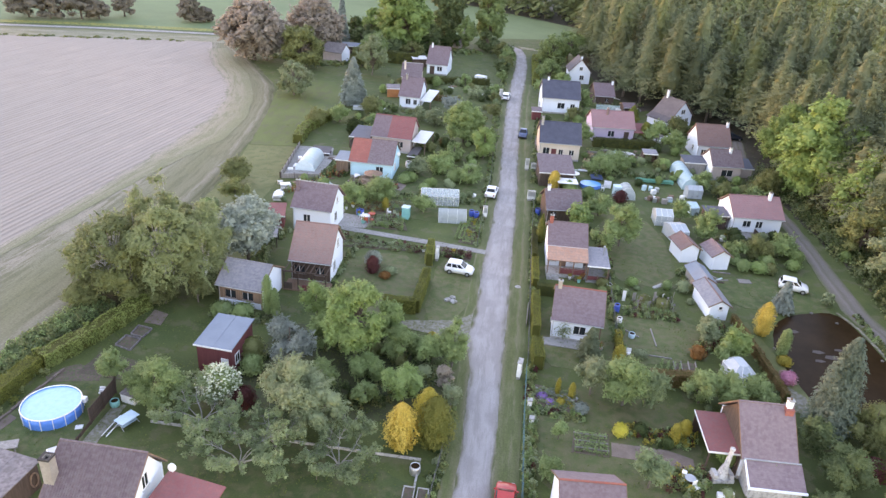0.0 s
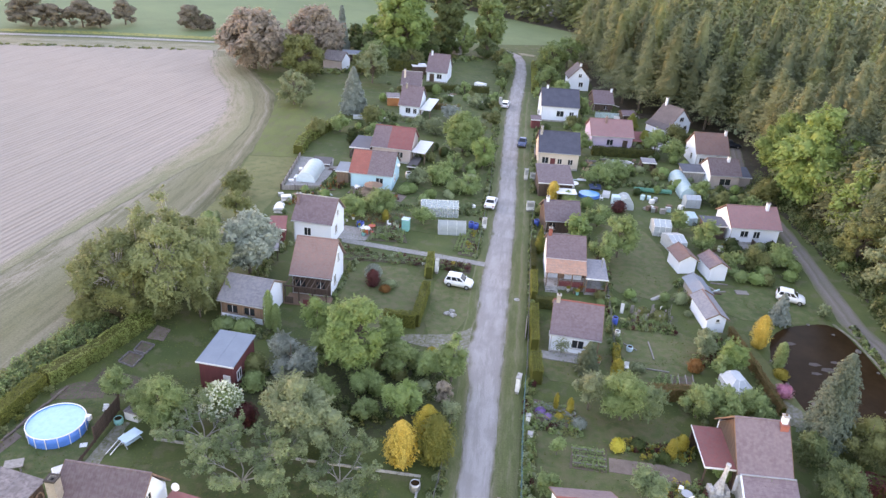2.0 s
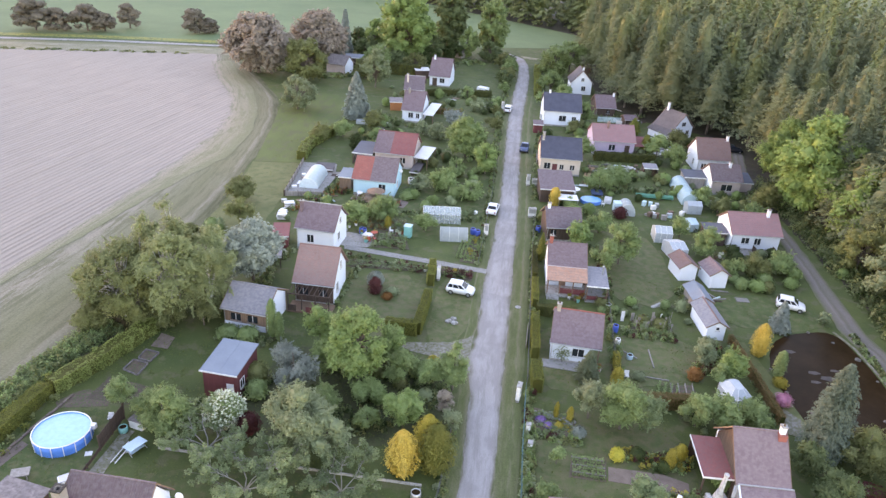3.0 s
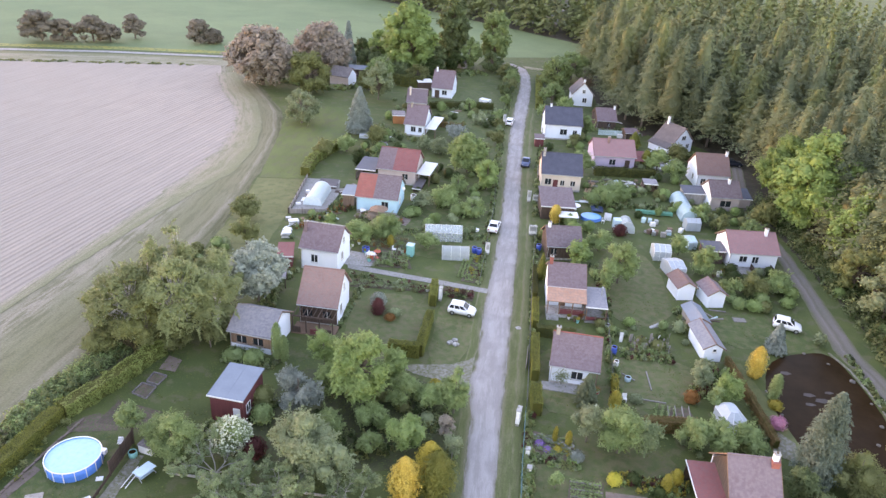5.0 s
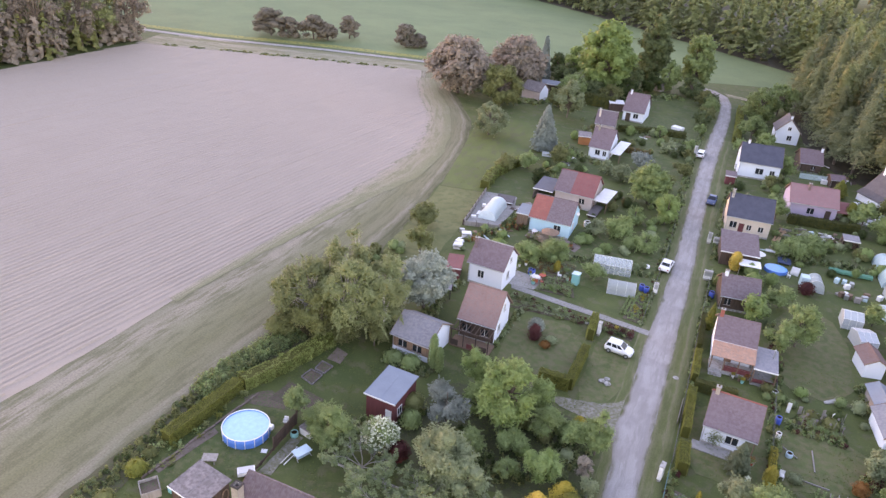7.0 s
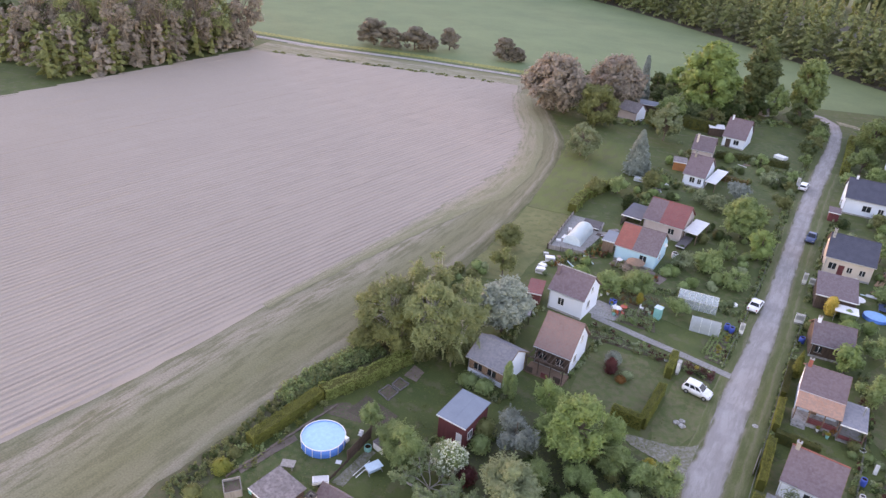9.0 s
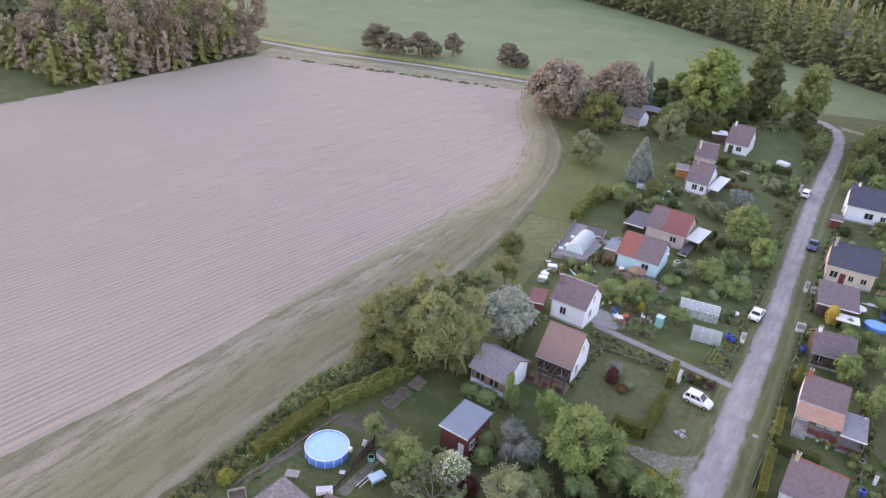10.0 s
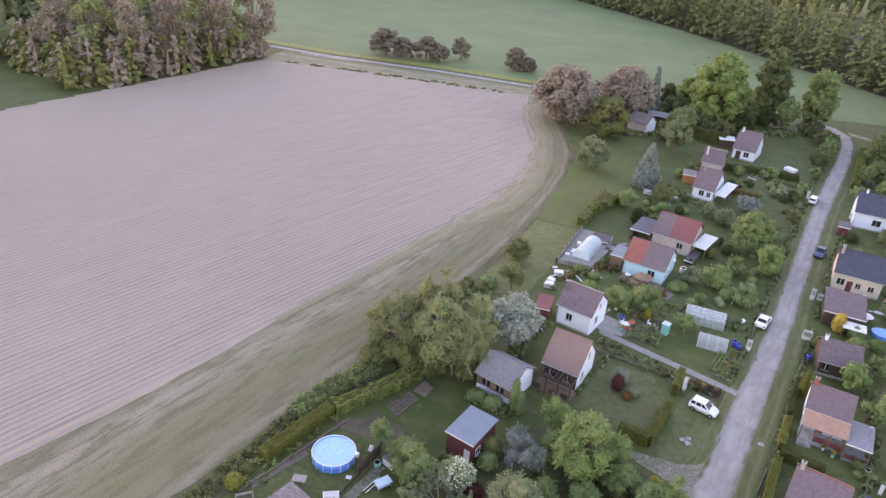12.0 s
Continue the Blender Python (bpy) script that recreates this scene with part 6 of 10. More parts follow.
# ---- cars ----
def car(label, x, y, rot, paint_m, wagon=True, length=4.2, name="car"):
    """A parked car; its nose points along its own +x."""
    ob = thing(name, pose(x, y, 0.05, 0, 0, rot), label, "car", "parked cars")
    a, w = length / 2, 0.83
    tail = -a + (0.06 if wagon else 0.62)
    roof_t = -a + (0.34 if wagon else 1.15)
    roof_f, screen = a * 0.08, a * 0.5
    # lower body, narrowing towards the nose and the sill
    line = ((-a, 0.40, 0.80, 0.80), (-a + 0.10, 0.26, 0.92, 0.97), (-a * 0.5, 0.22, 0.94, 1.0), (screen, 0.22, 0.93, 1.0), (a * 0.82, 0.24, 0.80, 0.95), (a * 0.96, 0.30, 0.66, 0.86), (a, 0.40, 0.54, 0.74))
    bm, rows = bmesh.new(), []
    for px, lo, hi, k in line:
        m = lo + 0.55 * (hi - lo)
        rows.append([bm.verts.new((px, s * w * k * f, z)) for s, f, z in ((-1, 0.92, lo), (-1, 1.0, m), (-1, 0.97, hi - 0.05), (-1, 0.88, hi), (1, 0.88, hi), (1, 0.97, hi - 0.05), (1, 1.0, m), (1, 0.92, lo))])
    for r, q in zip(rows, rows[1:]):
        for i in range(8):
            j = (i + 1) % 8
            bm.faces.new((r[i], r[j], q[j], q[i]))
    bm.faces.new(rows[0])
    bm.faces.new(rows[-1][::-1])
    part("body", bm, paint_m, ob, smooth=True)
    # painted cabin with glass set 1 cm proud
    foot, top = w - 0.06, w - 0.2
    bm, v = bmesh.new(), []
    for s in (-1, 1):
        v.append([bm.verts.new(q) for q in ((tail, s * foot, 0.88), (roof_t, s * top, 1.43), (roof_t + 0.2, s * top, 1.47), (roof_f, s * top, 1.46), (screen, s * foot, 0.88))])
    for i in range(5):
        j = (i + 1) % 5
        bm.faces.new((v[0][i], v[0][j], v[1][j], v[1][i]))
    bm.faces.new(v[0])
    bm.faces.new(v[1][::-1])
    bmesh.ops.bevel(bm, geom=bm.edges[:], offset=0.04, segments=2, affect="EDGES", profile=0.6)
    part("cabin", bm, paint_m, ob)
    def pane(name, corners, out):
        bm = bmesh.new()
        prism(bm, [Vector(c) + 0.008 * Vector(out) for c in corners], 0.008 * Vector(out))
        part(name, bm, "car_glass", ob, "dark car window")
    def edge(xa, xb, f):
        return xa + (xb - xa) * f
    for s in (-1, 1):
        y0, y1 = s * edge(foot, top, 0.14), s * edge(foot, top, 0.86)
        x_lo, x_hi = edge(tail, roof_t, 0.14), edge(tail, roof_t, 0.86)
        n_lo, n_hi = edge(screen, roof_f, 0.14), edge(screen, roof_f, 0.86)
        cuts = (0.06, 0.3, 0.36, 0.64, 0.69, 0.93) if wagon else (0.07, 0.5, 0.56, 0.92)
        for fa, fb in zip(cuts[::2], cuts[1::2]):
            pane("side_window", [(edge(x_lo, n_lo, fa), y0, 0.96), (edge(x_lo, n_lo, fb), y0, 0.96), (edge(x_hi, n_hi, fb), y1, 1.35), (edge(x_hi, n_hi, fa), y1, 1.35)], (0, s, 0.26))
    pane("windscreen", [(edge(screen, roof_f, 0.12), -foot + 0.13, 0.95), (edge(screen, roof_f, 0.12), foot - 0.13, 0.95), (edge(screen, roof_f, 0.9), top - 0.07, 1.40), (edge(screen, roof_f, 0.9), -top + 0.07, 1.40)], (0.7, 0, 0.7))
    pane("rear_window", [(edge(tail, roof_t, 0.2), -foot + 0.14, 0.99), (edge(tail, roof_t, 0.2), foot - 0.14, 0.99), (edge(tail, roof_t, 0.88), top - 0.08, 1.36), (edge(tail, roof_t, 0.88), -top + 0.08, 1.36)], (-0.85, 0, 0.5))
    for s in (-1, 1):
        for hx in (a * 0.64, -a * 0.62):
            wheel = part("wheel", rods(((hx, s * (w - 0.2), 0.29), (hx, s * (w + 0.005), 0.29), 0.30), sides=18), "rubber", ob)
            part("rim", rods(((hx, s * (w + 0.0), 0.29), (hx, s * (w + 0.015), 0.29), 0.18), sides=12), "metal_grey", wheel)
        part("headlight", soft_box(a - 0.24, s * 0.52 - 0.14, 0.54, a - 0.05, s * 0.52 + 0.14, 0.68, 0.03), "lamp_lens", ob)
        part("tail_light", soft_box(-a - 0.01, s * 0.6 - 0.09, 0.60, -a + 0.08, s * 0.6 + 0.09, 0.84, 0.02), "tail_lamp", ob)
        part("mirror", soft_box(a * 0.36, s * (w + 0.06) - 0.07, 0.90, a * 0.36 + 0.1, s * (w + 0.06) + 0.07, 1.02, 0.03), paint_m, ob)
    part("bumper", soft_box(a - 0.12, -0.58, 0.28, a + 0.02, 0.58, 0.42, 0.04), "rubber", ob)
    part("bumper", soft_box(-a - 0.02, -0.62, 0.30, -a + 0.1, 0.62, 0.44, 0.04), "rubber", ob)
    return ob


car("white estate car parked on grass beside the lane", -6.0, 70.9, -8, "car_white", True, 3.5)
car("white car parked half off the lane", -3.5, 97.2, 84, "car_white", False, 4.1)
car("white estate car parked by the pond", 35.3, 76.2, -16, "car_white", True, 3.45)
car("dark blue car parked beside the lane", 0.9, 129.3, -94, "car_blue", False, 4.0)
car("white van parked at the far end of the lane", -3.4, 157.0, 85, "car_white", True, 4.4)
car("red car parked on the verge", 0.9, 34.6, 88, "car_red", False, 4.0)
car("black car parked under the trees", 43.6, 141.0, 4, "car_dark", False, 4.2)

# ---- pools ----
p = thing("pool", pose(-37.35, 38.2, 0), "round above-ground pool with blue wall and full of water", "pool")
R, N = 2.33, 40
bm = bmesh.new()
ring = [[bm.verts.new((r * math.cos(i * math.tau / N), r * math.sin(i * math.tau / N), z)) for i in range(N)] for r, z in ((R, 0.0), (R + 0.02, 0.5), (R, 1.05), (R - 0.05, 1.05), (R - 0.05, 0.0))]
for q in range(4):
    for i in range(N):
        bm.faces.new((ring[q][i], ring[q][(i + 1) % N], ring[q + 1][(i + 1) % N], ring[q + 1][i]))
part("pool_wall", bm, "pool_blue", p, smooth=True)
bm = bent([(R * math.cos(i * math.tau / N), R * math.sin(i * math.tau / N), 1.075) for i in range(N)], 0.05, 8, True)
part("rim", bm, "white_paint", p)
bm = bmesh.new()
bmesh.ops.create_circle(bm, cap_ends=True, segments=N, radius=R - 0.06, matrix=pose(0, 0, 0.96))
part("water", bm, "pool_water", p, "pale blue pool water")
for i in range(16):
    a0 = (i + 0.5) * math.tau / 16
    part("upright", boxes((-0.03, -0.025, 0, 0.03, 0.025, 1.05)), "white_paint", p).matrix_basis = pose((R + 0.04) * math.cos(a0), (R + 0.04) * math.sin(a0), 0, 0, 0, math.degrees(a0) + 90)
part("skimmer", soft_box(2.1, 0.8, 0.75, 2.5, 1.2, 1.2), "white_paint", p)
p = thing("small_pool", pose(12.3, 105.6, 0), "small oval blue paddling pool on grass", "pool")
bm = bmesh.new()
bmesh.ops.create_cone(bm, cap_ends=True, segments=28, radius1=1.6, radius2=1.55, depth=0.5, matrix=pose(0, 0, 0.25) @ Matrix.Diagonal((1.1, 0.95, 1, 1)))
part("pool_wall", bm, "pool_blue", p)
bm = bmesh.new()
bmesh.ops.create_circle(bm, cap_ends=True, segments=28, radius=1.5, matrix=pose(0, 0, 0.51) @ Matrix.Diagonal((1.1, 0.95, 1, 1)))
part("water", bm, "pool_water_deep", p)
tagged(finish("steps", boxes((-0.3, -0.3, 0.0, 0.3, -0.1, 0.25), (-0.3, 0.0, 0, 0.3, 0.2, 0.5), (-0.3, 0.3, 0, 0.3, 0.5, 0.75)), "white_paint"), "small white pool steps on the grass", "steps").matrix_basis = pose(-34.9, 41.4, 0, 0, 0, 10) @ Matrix.Diagonal((0.75, 0.7, 0.6, 1))
tagged(finish("skimmer_lid", soft_box(-0.3, -0.25, 0.025, 0.3, 0.25, 0.1), "white_paint"), "white plastic lid lying on the grass", "lid").matrix_basis = pose(-34.3, 36.9, 0, 0, 0, 20)

# ---- yard beside the pool ----
t = thing("table_tennis_table", pose(-30.7, 38.0, 0, 0, 0, 66), "pale blue table on folding legs, seen from above", "table")
part("tabletop", soft_box(-0.85, -0.55, 0.72, 0.85, 0.55, 0.76, 0.015), "table_blue", t)
for s in (-0.75, 0.75):
    part("leg", rods(((s, -0.5, 0), (s * 0.85, 0.45, 0.72), 0.03)), "metal_grey", t)
    part("leg", rods(((s, 0.5, 0), (s * 0.85, -0.45, 0.72), 0.03)), "metal_grey", t)
part("shelf", boxes((-0.7, -0.4, 0.28, 0.7, 0.4, 0.31)), "table_blue", t)
l = thing("ladder", pose(-31.75, 36.2, 0.08, 0, 0, 86), "wooden ladder lying on the grass", "ladder")
for s in (-0.2, 0.2):
    part("rail", boxes((0, s - 0.03, 0, 2.6, s + 0.03, 0.07)), "white_paint", l)
for i in range(9):
    part("rung", boxes((0.15 + i * 0.28, -0.2, 0.02, 0.19 + i * 0.28, 0.2, 0.05)), "grey_wood", l)
f = thing("board_fence", pose(-33.4, 33.2, 0, 0, 0, 92), "dark brown board fence beside the path", "fence")
for i in range(5):
    part("post", boxes((i * 2.1 - 0.05, -0.05, 0, i * 2.1 + 0.05, 0.05, 1.75 if i > 1 else 0.55)), "dark_wood", f)
for i in range(4):
    for j in range(8 if i > 1 else 2):
        part("board", boxes((i * 2.1 + 0.06, -0.02, 0.12 + 0.19 * j, i * 2.1 + 2.04, 0.02, 0.29 + 0.19 * j)), "dark_wood", f)
c = thing("chest", pose(-31.9, 40.9, 0, 0, 0, -12), "white garden chest with a grey lid", "chest")
part("body", soft_box(-0.7, -0.45, 0, 0.7, 0.45, 0.85), "white_paint", c)
part("lid", soft_box(-0.75, -0.5, 0.85, 0.75, 0.5, 0.95), "roof_wood_grey", c)


def barrel(label, x, y, material, h=0.9, r=0.32, name="barrel"):
    ob = thing(name, pose(x, y, 0), label, "barrel")
    bm = bmesh.new()
    N, prof = 16, ((r * 0.88, 0), (r, h * 0.25), (r * 1.02, h * 0.5), (r, h * 0.75), (r * 0.9, h), (r * 0.8, h), (r * 0.8, h * 0.9))
    rings = [[bm.verts.new((a * math.cos(i * math.tau / N), a * math.sin(i * math.tau / N), z)) for i in range(N)] for a, z in prof]
    for p0, p1 in zip(rings, rings[1:]):
        for i in range(N):
            bm.faces.new((p0[i], p0[(i + 1) % N], p1[(i + 1) % N], p1[i]))
    bm.faces.new(rings[-1])
    part("body", bm, material, ob, smooth=True)
    part("water", rods(((0, 0, h * 0.88), (0, 0, h * 0.905), r * 0.79), sides=16), "pond_water", ob)
    return ob


barrel("turquoise plastic tub beside the fence", -32.9, 40.0, "plastic_teal", 0.6, 0.4)
barrel("turquoise round tub in the yard", -38.5, 29.2, "plastic_teal", 0.45, 0.5)
for x, y in ((-21.7, 84.8), (-21.2, 84.6)):
    barrel("blue plastic water barrel on the terrace", x, y, "plastic_blue")
barrel("blue plastic barrel by the greenhouse", -5.9, 88.4, "plastic_blue", 0.9, 0.4)
barrel("blue plastic barrel by the greenhouse", -5.2, 88.0, "plastic_blue", 0.9, 0.4)
barrel("blue barrel beside a cottage wall", 3.6, 91.5, "plastic_blue", 0.95, 0.4)
barrel("white tub on the lawn", 8.9, 53.0, "white_paint", 0.5, 0.5)
barrel("white tub in a garden", 12.2, 71.5, "white_paint", 0.5, 0.4)
barrel("dark barrel at the end of the kerb", -6.3, 36.9, "metal_grey", 0.8, 0.45)
barrel("grey barrel by the pale blue cottage", -17.9, 105.8, "white_paint", 1.0, 0.55)
tagged(finish("garden_table", soft_box(-0.7, -0.5, 0.6, 0.7, 0.5, 0.7), "grey_wood"), "low grey wooden table on the grass", "table")
bpy.data.objects["garden_table"].matrix_basis = pose(-37.9, 33.4, 0, 0, 0, 25)
for lx, ly in ((-0.45, -0.3), (0.45, 0.3), (0.45, -0.3), (-0.45, 0.3)):
    part("leg", boxes((lx - 0.05, ly - 0.05, 0, lx + 0.05, ly + 0.05, 0.6)), "grey_wood", bpy.data.objects["garden_table"])
tb = thing("trailer", pose(-33.9, 33.6, 0, 0, 0, 40), "small white box trailer beside a roof", "trailer")
part("box", soft_box(-0.8, -0.45, 0.35, 0.8, 0.45, 0.7), "white_paint", tb)
part("load", boxes((-0.7, -0.4, 0.7, 0.7, 0.4, 0.76)), "metal_grey", tb)
for q in (-0.52, 0.52):
    part("wheel", rods(((0, q - 0.06, 0.26), (0, q + 0.06, 0.26), 0.26), sides=14), "rubber", tb)
sk = thing("compost_bin", pose(-41.4, 28.0, 0, 0, 0, -38), "open grey board compost bin", "compost bin")
for x0, y0, x1, y1 in ((0, 0, 1.8, 0.08), (0, 1.6, 1.8, 1.68), (0, 0.08, 0.08, 1.6), (1.72, 0.08, 1.8, 1.6)):
    part("wall", boxes((x0, y0, 0, x1, y1, 0.9)), "grey_wood", sk)
part("compost", boxes((0.08, 0.08, 0, 1.72, 1.6, 0.6)), "garden_soil", sk)
hp = thing("wall_hoop", pose(-33.35, 30.0, 1.15, 0, 0, -8), "oval wooden hoop hung on the shed", "hoop")
bm = bent([(0.0, 0.35 * math.cos(i * math.tau / 20), 0.6 * math.sin(i * math.tau / 20)) for i in range(20)], 0.07, 6, True)
part("ring", bm, "brown_wood", hp)

# low wall left of the pool with stones on it
w = thing("low_wall", pose(-42.0, 29.0, 0, 0, 0, 82), "low brown stone edging along the hedge", "wall")
rng = random.Random(3)
for i in range(22):
    part("stone", boxes((i * 0.68, -0.1, 0, i * 0.68 + 0.62 + rng.uniform(-0.05, 0.04), 0.1, 0.2 + rng.uniform(-0.06, 0.06))), "brown_soil", w)
k = thing("kerb", pose(-29.0, 38.6, 0, 0, 0, 0), "long pale concrete kerb in the orchard grass", "kerb")
for i in range(23):
    part("kerb_stone", boxes((i, -0.06 - 0.012 * i, 0, i + 0.97, 0.06 - 0.012 * i, 0.22)), "concrete", k)
k = thing("kerb", pose(-6.1, 33.0, 0, 0, 0, 90), "pale concrete kerb beside the lane", "kerb")
for i in range(5):
    part("kerb_stone", boxes((i, -0.08, 0, i + 0.97, 0.08, 0.2)), "concrete", k)
for dx in (0.0, 1.2):
    k = thing("planter", pose(-6.9 + dx * 0.9, 33.2, 0), "concrete-edged planting bed beside the lane", "planter")
    part("edge", boxes((0, 0, 0, 0.9, 0.08, 0.3), (0, 1.9, 0, 0.9, 1.98, 0.3), (0, 0.08, 0, 0.08, 1.9, 0.3), (0.82, 0.08, 0, 0.9, 1.9, 0.3)), "concrete", k)
    part("soil", boxes((0.08, 0.08, 0, 0.82, 1.9, 0.22)), "garden_soil", k)


# ---- meter pillars along the lane ----
def pillar(x, y, rot, w=0.5, h=1.7):
    ob = thing("meter_box", pose(x, y, 0, 0, 0, rot), "white meter box on a pillar beside the lane", "meter box", "meter boxes")
    part("body", soft_box(-w / 2, -0.2, 0.3, w / 2, 0.2, h), "white_paint", ob)
    part("base", boxes((-w / 2 + 0.04, -0.16, -0.05, w / 2 - 0.04, 0.16, 0.3)), "concrete", ob)
    part("cap", boxes((-w / 2 - 0.04, -0.24, h, w / 2 + 0.04, 0.24, h + 0.06)), "concrete", ob)
    part("hatch", boxes((-w / 2 + 0.07, -0.215, h * 0.5, w / 2 - 0.07, -0.2, h - 0.1)), "zinc", ob)


pillar(1.65, 51.2, 80, 0.9, 1.9)
pillar(-9.1, 73.6, 85, 0.7, 1.9)
pillar(-4.0, 88.2, 10, 0.6, 1.8)
pillar(2.6, 96.6, 5, 1.2, 1.6)
pillar(1.8, 110.2, 5, 0.6, 2.0)
pillar(3.2, 110.6, 5, 1.4, 1.2)
pillar(2.7, 46.8, 85, 0.4, 0.9)
pillar(2.9, 44.6, 85, 0.45, 0.7)
pillar(-4.7, 157.6, 10, 0.6, 2.0)
pillar(4.2, 152.2, 10, 0.5, 1.2)


# ---- greenhouses and tunnels ----
def glasshouse(label, x, y, rot, L, W, he, zr, glass="greenhouse_glass", frame_m="white_paint", name="greenhouse"):
    ob = thing(name, pose(x, y, 0, 0, 0, rot), label, "greenhouse", "greenhouses")
    n = max(2, int(L / 0.75))
    for i in range(n + 1):
        px = L * i / n
        part("rib", bent([(px, 0, 0), (px, 0, he), (px, W / 2, zr), (px, W, he), (px, W, 0)], 0.02, 5), frame_m, ob)
    for yb, zb, rb in ((W / 2, zr, 0.028), (0, he, 0.022), (W, he, 0.022), (0, he * 0.5, 0.015)):
        part("bar", rods(((0, yb, zb), (L, yb, zb), rb), sides=5), frame_m, ob)
    for i in range(n):
        a, b = L * i / n + 0.03, L * (i + 1) / n - 0.03
        for y0, z0, y1, z1 in ((0, 0.05, 0, he), (0, he, W / 2, zr), (W / 2, zr, W, he), (W, he, W, 0.05)):
            bm = bmesh.new()
            d = Vector((0, y1 - y0, z1 - z0)).normalized()
            nn = Vector((0, -d.z, d.y)) * 0.012
            prism(bm, [(a, y0, z0), (b, y0, z0), (b, y1, z1), (a, y1, z1)], nn)
            part("pane", bm, glass, ob)
    for px in (0.0, L - 0.012):
        bm = bmesh.new()
        prism(bm, [(px, 0, 0.05), (px, W, 0.05), (px, W, he), (px, W / 2, zr), (px, 0, he)], (0.012, 0, 0))
        part("end_pane", bm, glass, ob)
    return ob


def tunnel(label, x, y, rot, L, W, h, film="film_white", name="plastic_tunnel"):
    ob = thing(name, pose(x, y, 0, 0, 0, rot), label, "greenhouse")
    N = 12
    def arch(t):
        a = math.pi * t
        return W / 2 - W / 2 * math.cos(a), h * math.sin(a) ** 0.8
    bm = bmesh.new()
    rows = []
    m = max(3, int(L / 0.5))
    for i in range(m + 1):
        sag = 0.03 if i % 2 else 0.0
        rows.append([bm.verts.new((L * i / m, arch(j / N)[0], max(0.0, arch(j / N)[1] - sag))) for j in range(N + 1)])
    for r, s in zip(rows, rows[1:]):
        for j in range(N):
            bm.faces.new((r[j], r[j + 1], s[j + 1], s[j]))
    bmesh.ops.solidify(bm, geom=bm.faces[:], thickness=0.01)
    part("film", bm, film, ob, smooth=True)
    k = max(2, int(L / 1.2))
    for i in range(k + 1):
        part("hoop", bent([(L * i / k, *arch(j / N)) for j in range(N + 1)], 0.014, 5), "white_paint", ob)
    for px in (0.0, L):
        bm = bmesh.new()
        prism(bm, [(px, *arch(j / N)) for j in range(N + 1)], (0.012 if px == 0 else -0.012, 0, 0))
        part("end_film", bm, film, ob)
    return ob


glasshouse("long glass greenhouse with white bars", -13.6, 90.4, 8, 5.6, 2.9, 1.5, 2.2)
tunnel("low greenhouse with a pale arched film roof", -10.3, 84.8, 8, 3.9, 2.3, 1.75, "film_clear", name="greenhouse")
tunnel("white arched plastic tunnel in a concrete yard", -32.2, 99.2, 92, 6.9, 3.1, 1.7, "film_tunnel")
tunnel("long pale blue plastic tunnel", 30.4, 108.6, 93, 9.3, 2.8, 1.9, "film_blue")
glasshouse("small pale greenhouse before the tunnel", 27.7, 104.4, 8, 2.4, 1.9, 1.5, 2.0, "film_grey", "metal_grey")
glasshouse("little pale greenhouse on grass", 26.7, 97.0, 20, 1.5, 2.6, 1.3, 1.8, "film_blue", "metal_grey")
glasshouse("white film garden house", 20.7, 92.0, 2, 2.5, 2.8, 1.6, 2.2, "film_white")
glasshouse("greenhouse with grey film and white frame", 22.3, 86.6, 15, 2.3, 3.4, 1.6, 2.1, "film_grey")
def pavilion(label, x, y, rot, L, W, he, zr):
    """A greenhouse with clipped corners and a many-sided roof round a flat top light."""
    ob = thing("greenhouse", pose(x, y, 0, 0, 0, rot), label, "greenhouse", "greenhouses")
    def ring(l, w, c, z):
        return [Vector(q) for q in ((-l / 2 + c, -w / 2, z), (l / 2 - c, -w / 2, z), (l / 2, -w / 2 + c, z), (l / 2, w / 2 - c, z), (l / 2 - c, w / 2, z), (-l / 2 + c, w / 2, z), (-l / 2, w / 2 - c, z), (-l / 2, -w / 2 + c, z))]
    low, eave, top = ring(L, W, 0.55, 0.05), ring(L, W, 0.55, he), ring(L * 0.5, W * 0.42, 0.25, zr)
    for i in range(8):
        j = (i + 1) % 8
        for a, b in ((low, eave), (eave, top)):
            n = (a[j] - a[i]).cross(b[i] - a[i]).normalized() * 0.012
            part("pane", prism(bmesh.new(), [a[i], a[j], b[j], b[i]], n), "film_grey", ob)
        part("rib", bent([low[i], eave[i], top[i]], 0.022, 5), "white_paint", ob)
        part("bar", rods((tuple(eave[i]), tuple(eave[j]), 0.022), sides=5), "white_paint", ob)
    part("top_light", prism(bmesh.new(), top, (0, 0, 0.02)), "film_grey", ob, "pale flat top light")
    return ob


pavilion("many-sided pale film greenhouse", 23.3, 55.5, 104, 3.4, 2.3, 1.3, 2.0)
tunnel("pale domed plastic greenhouse", 19.0, 101.2, 95, 2.6, 2.5, 2.0, "film_white")
tagged(finish("green_sheet_box", soft_box(0, 0, 0, 1.2, 1.4, 1.7, 0.06), "film_blue"), "pale green sheet box beside the dome greenhouse", "box").matrix_basis = pose(15.7, 101.8, 0, 0, 0, 6)
tb = thing("compost_box", pose(-15.0, 85.2, 0, 0, 0, -8), "tall turquoise garden box with a pale lid", "box")
part("body", soft_box(-0.5, -0.5, 0, 0.5, 0.5, 1.7, 0.05), "plastic_teal", tb)
part("lid", soft_box(-0.56, -0.56, 1.7, 0.56, 0.56, 1.8, 0.03), "film_blue", tb)
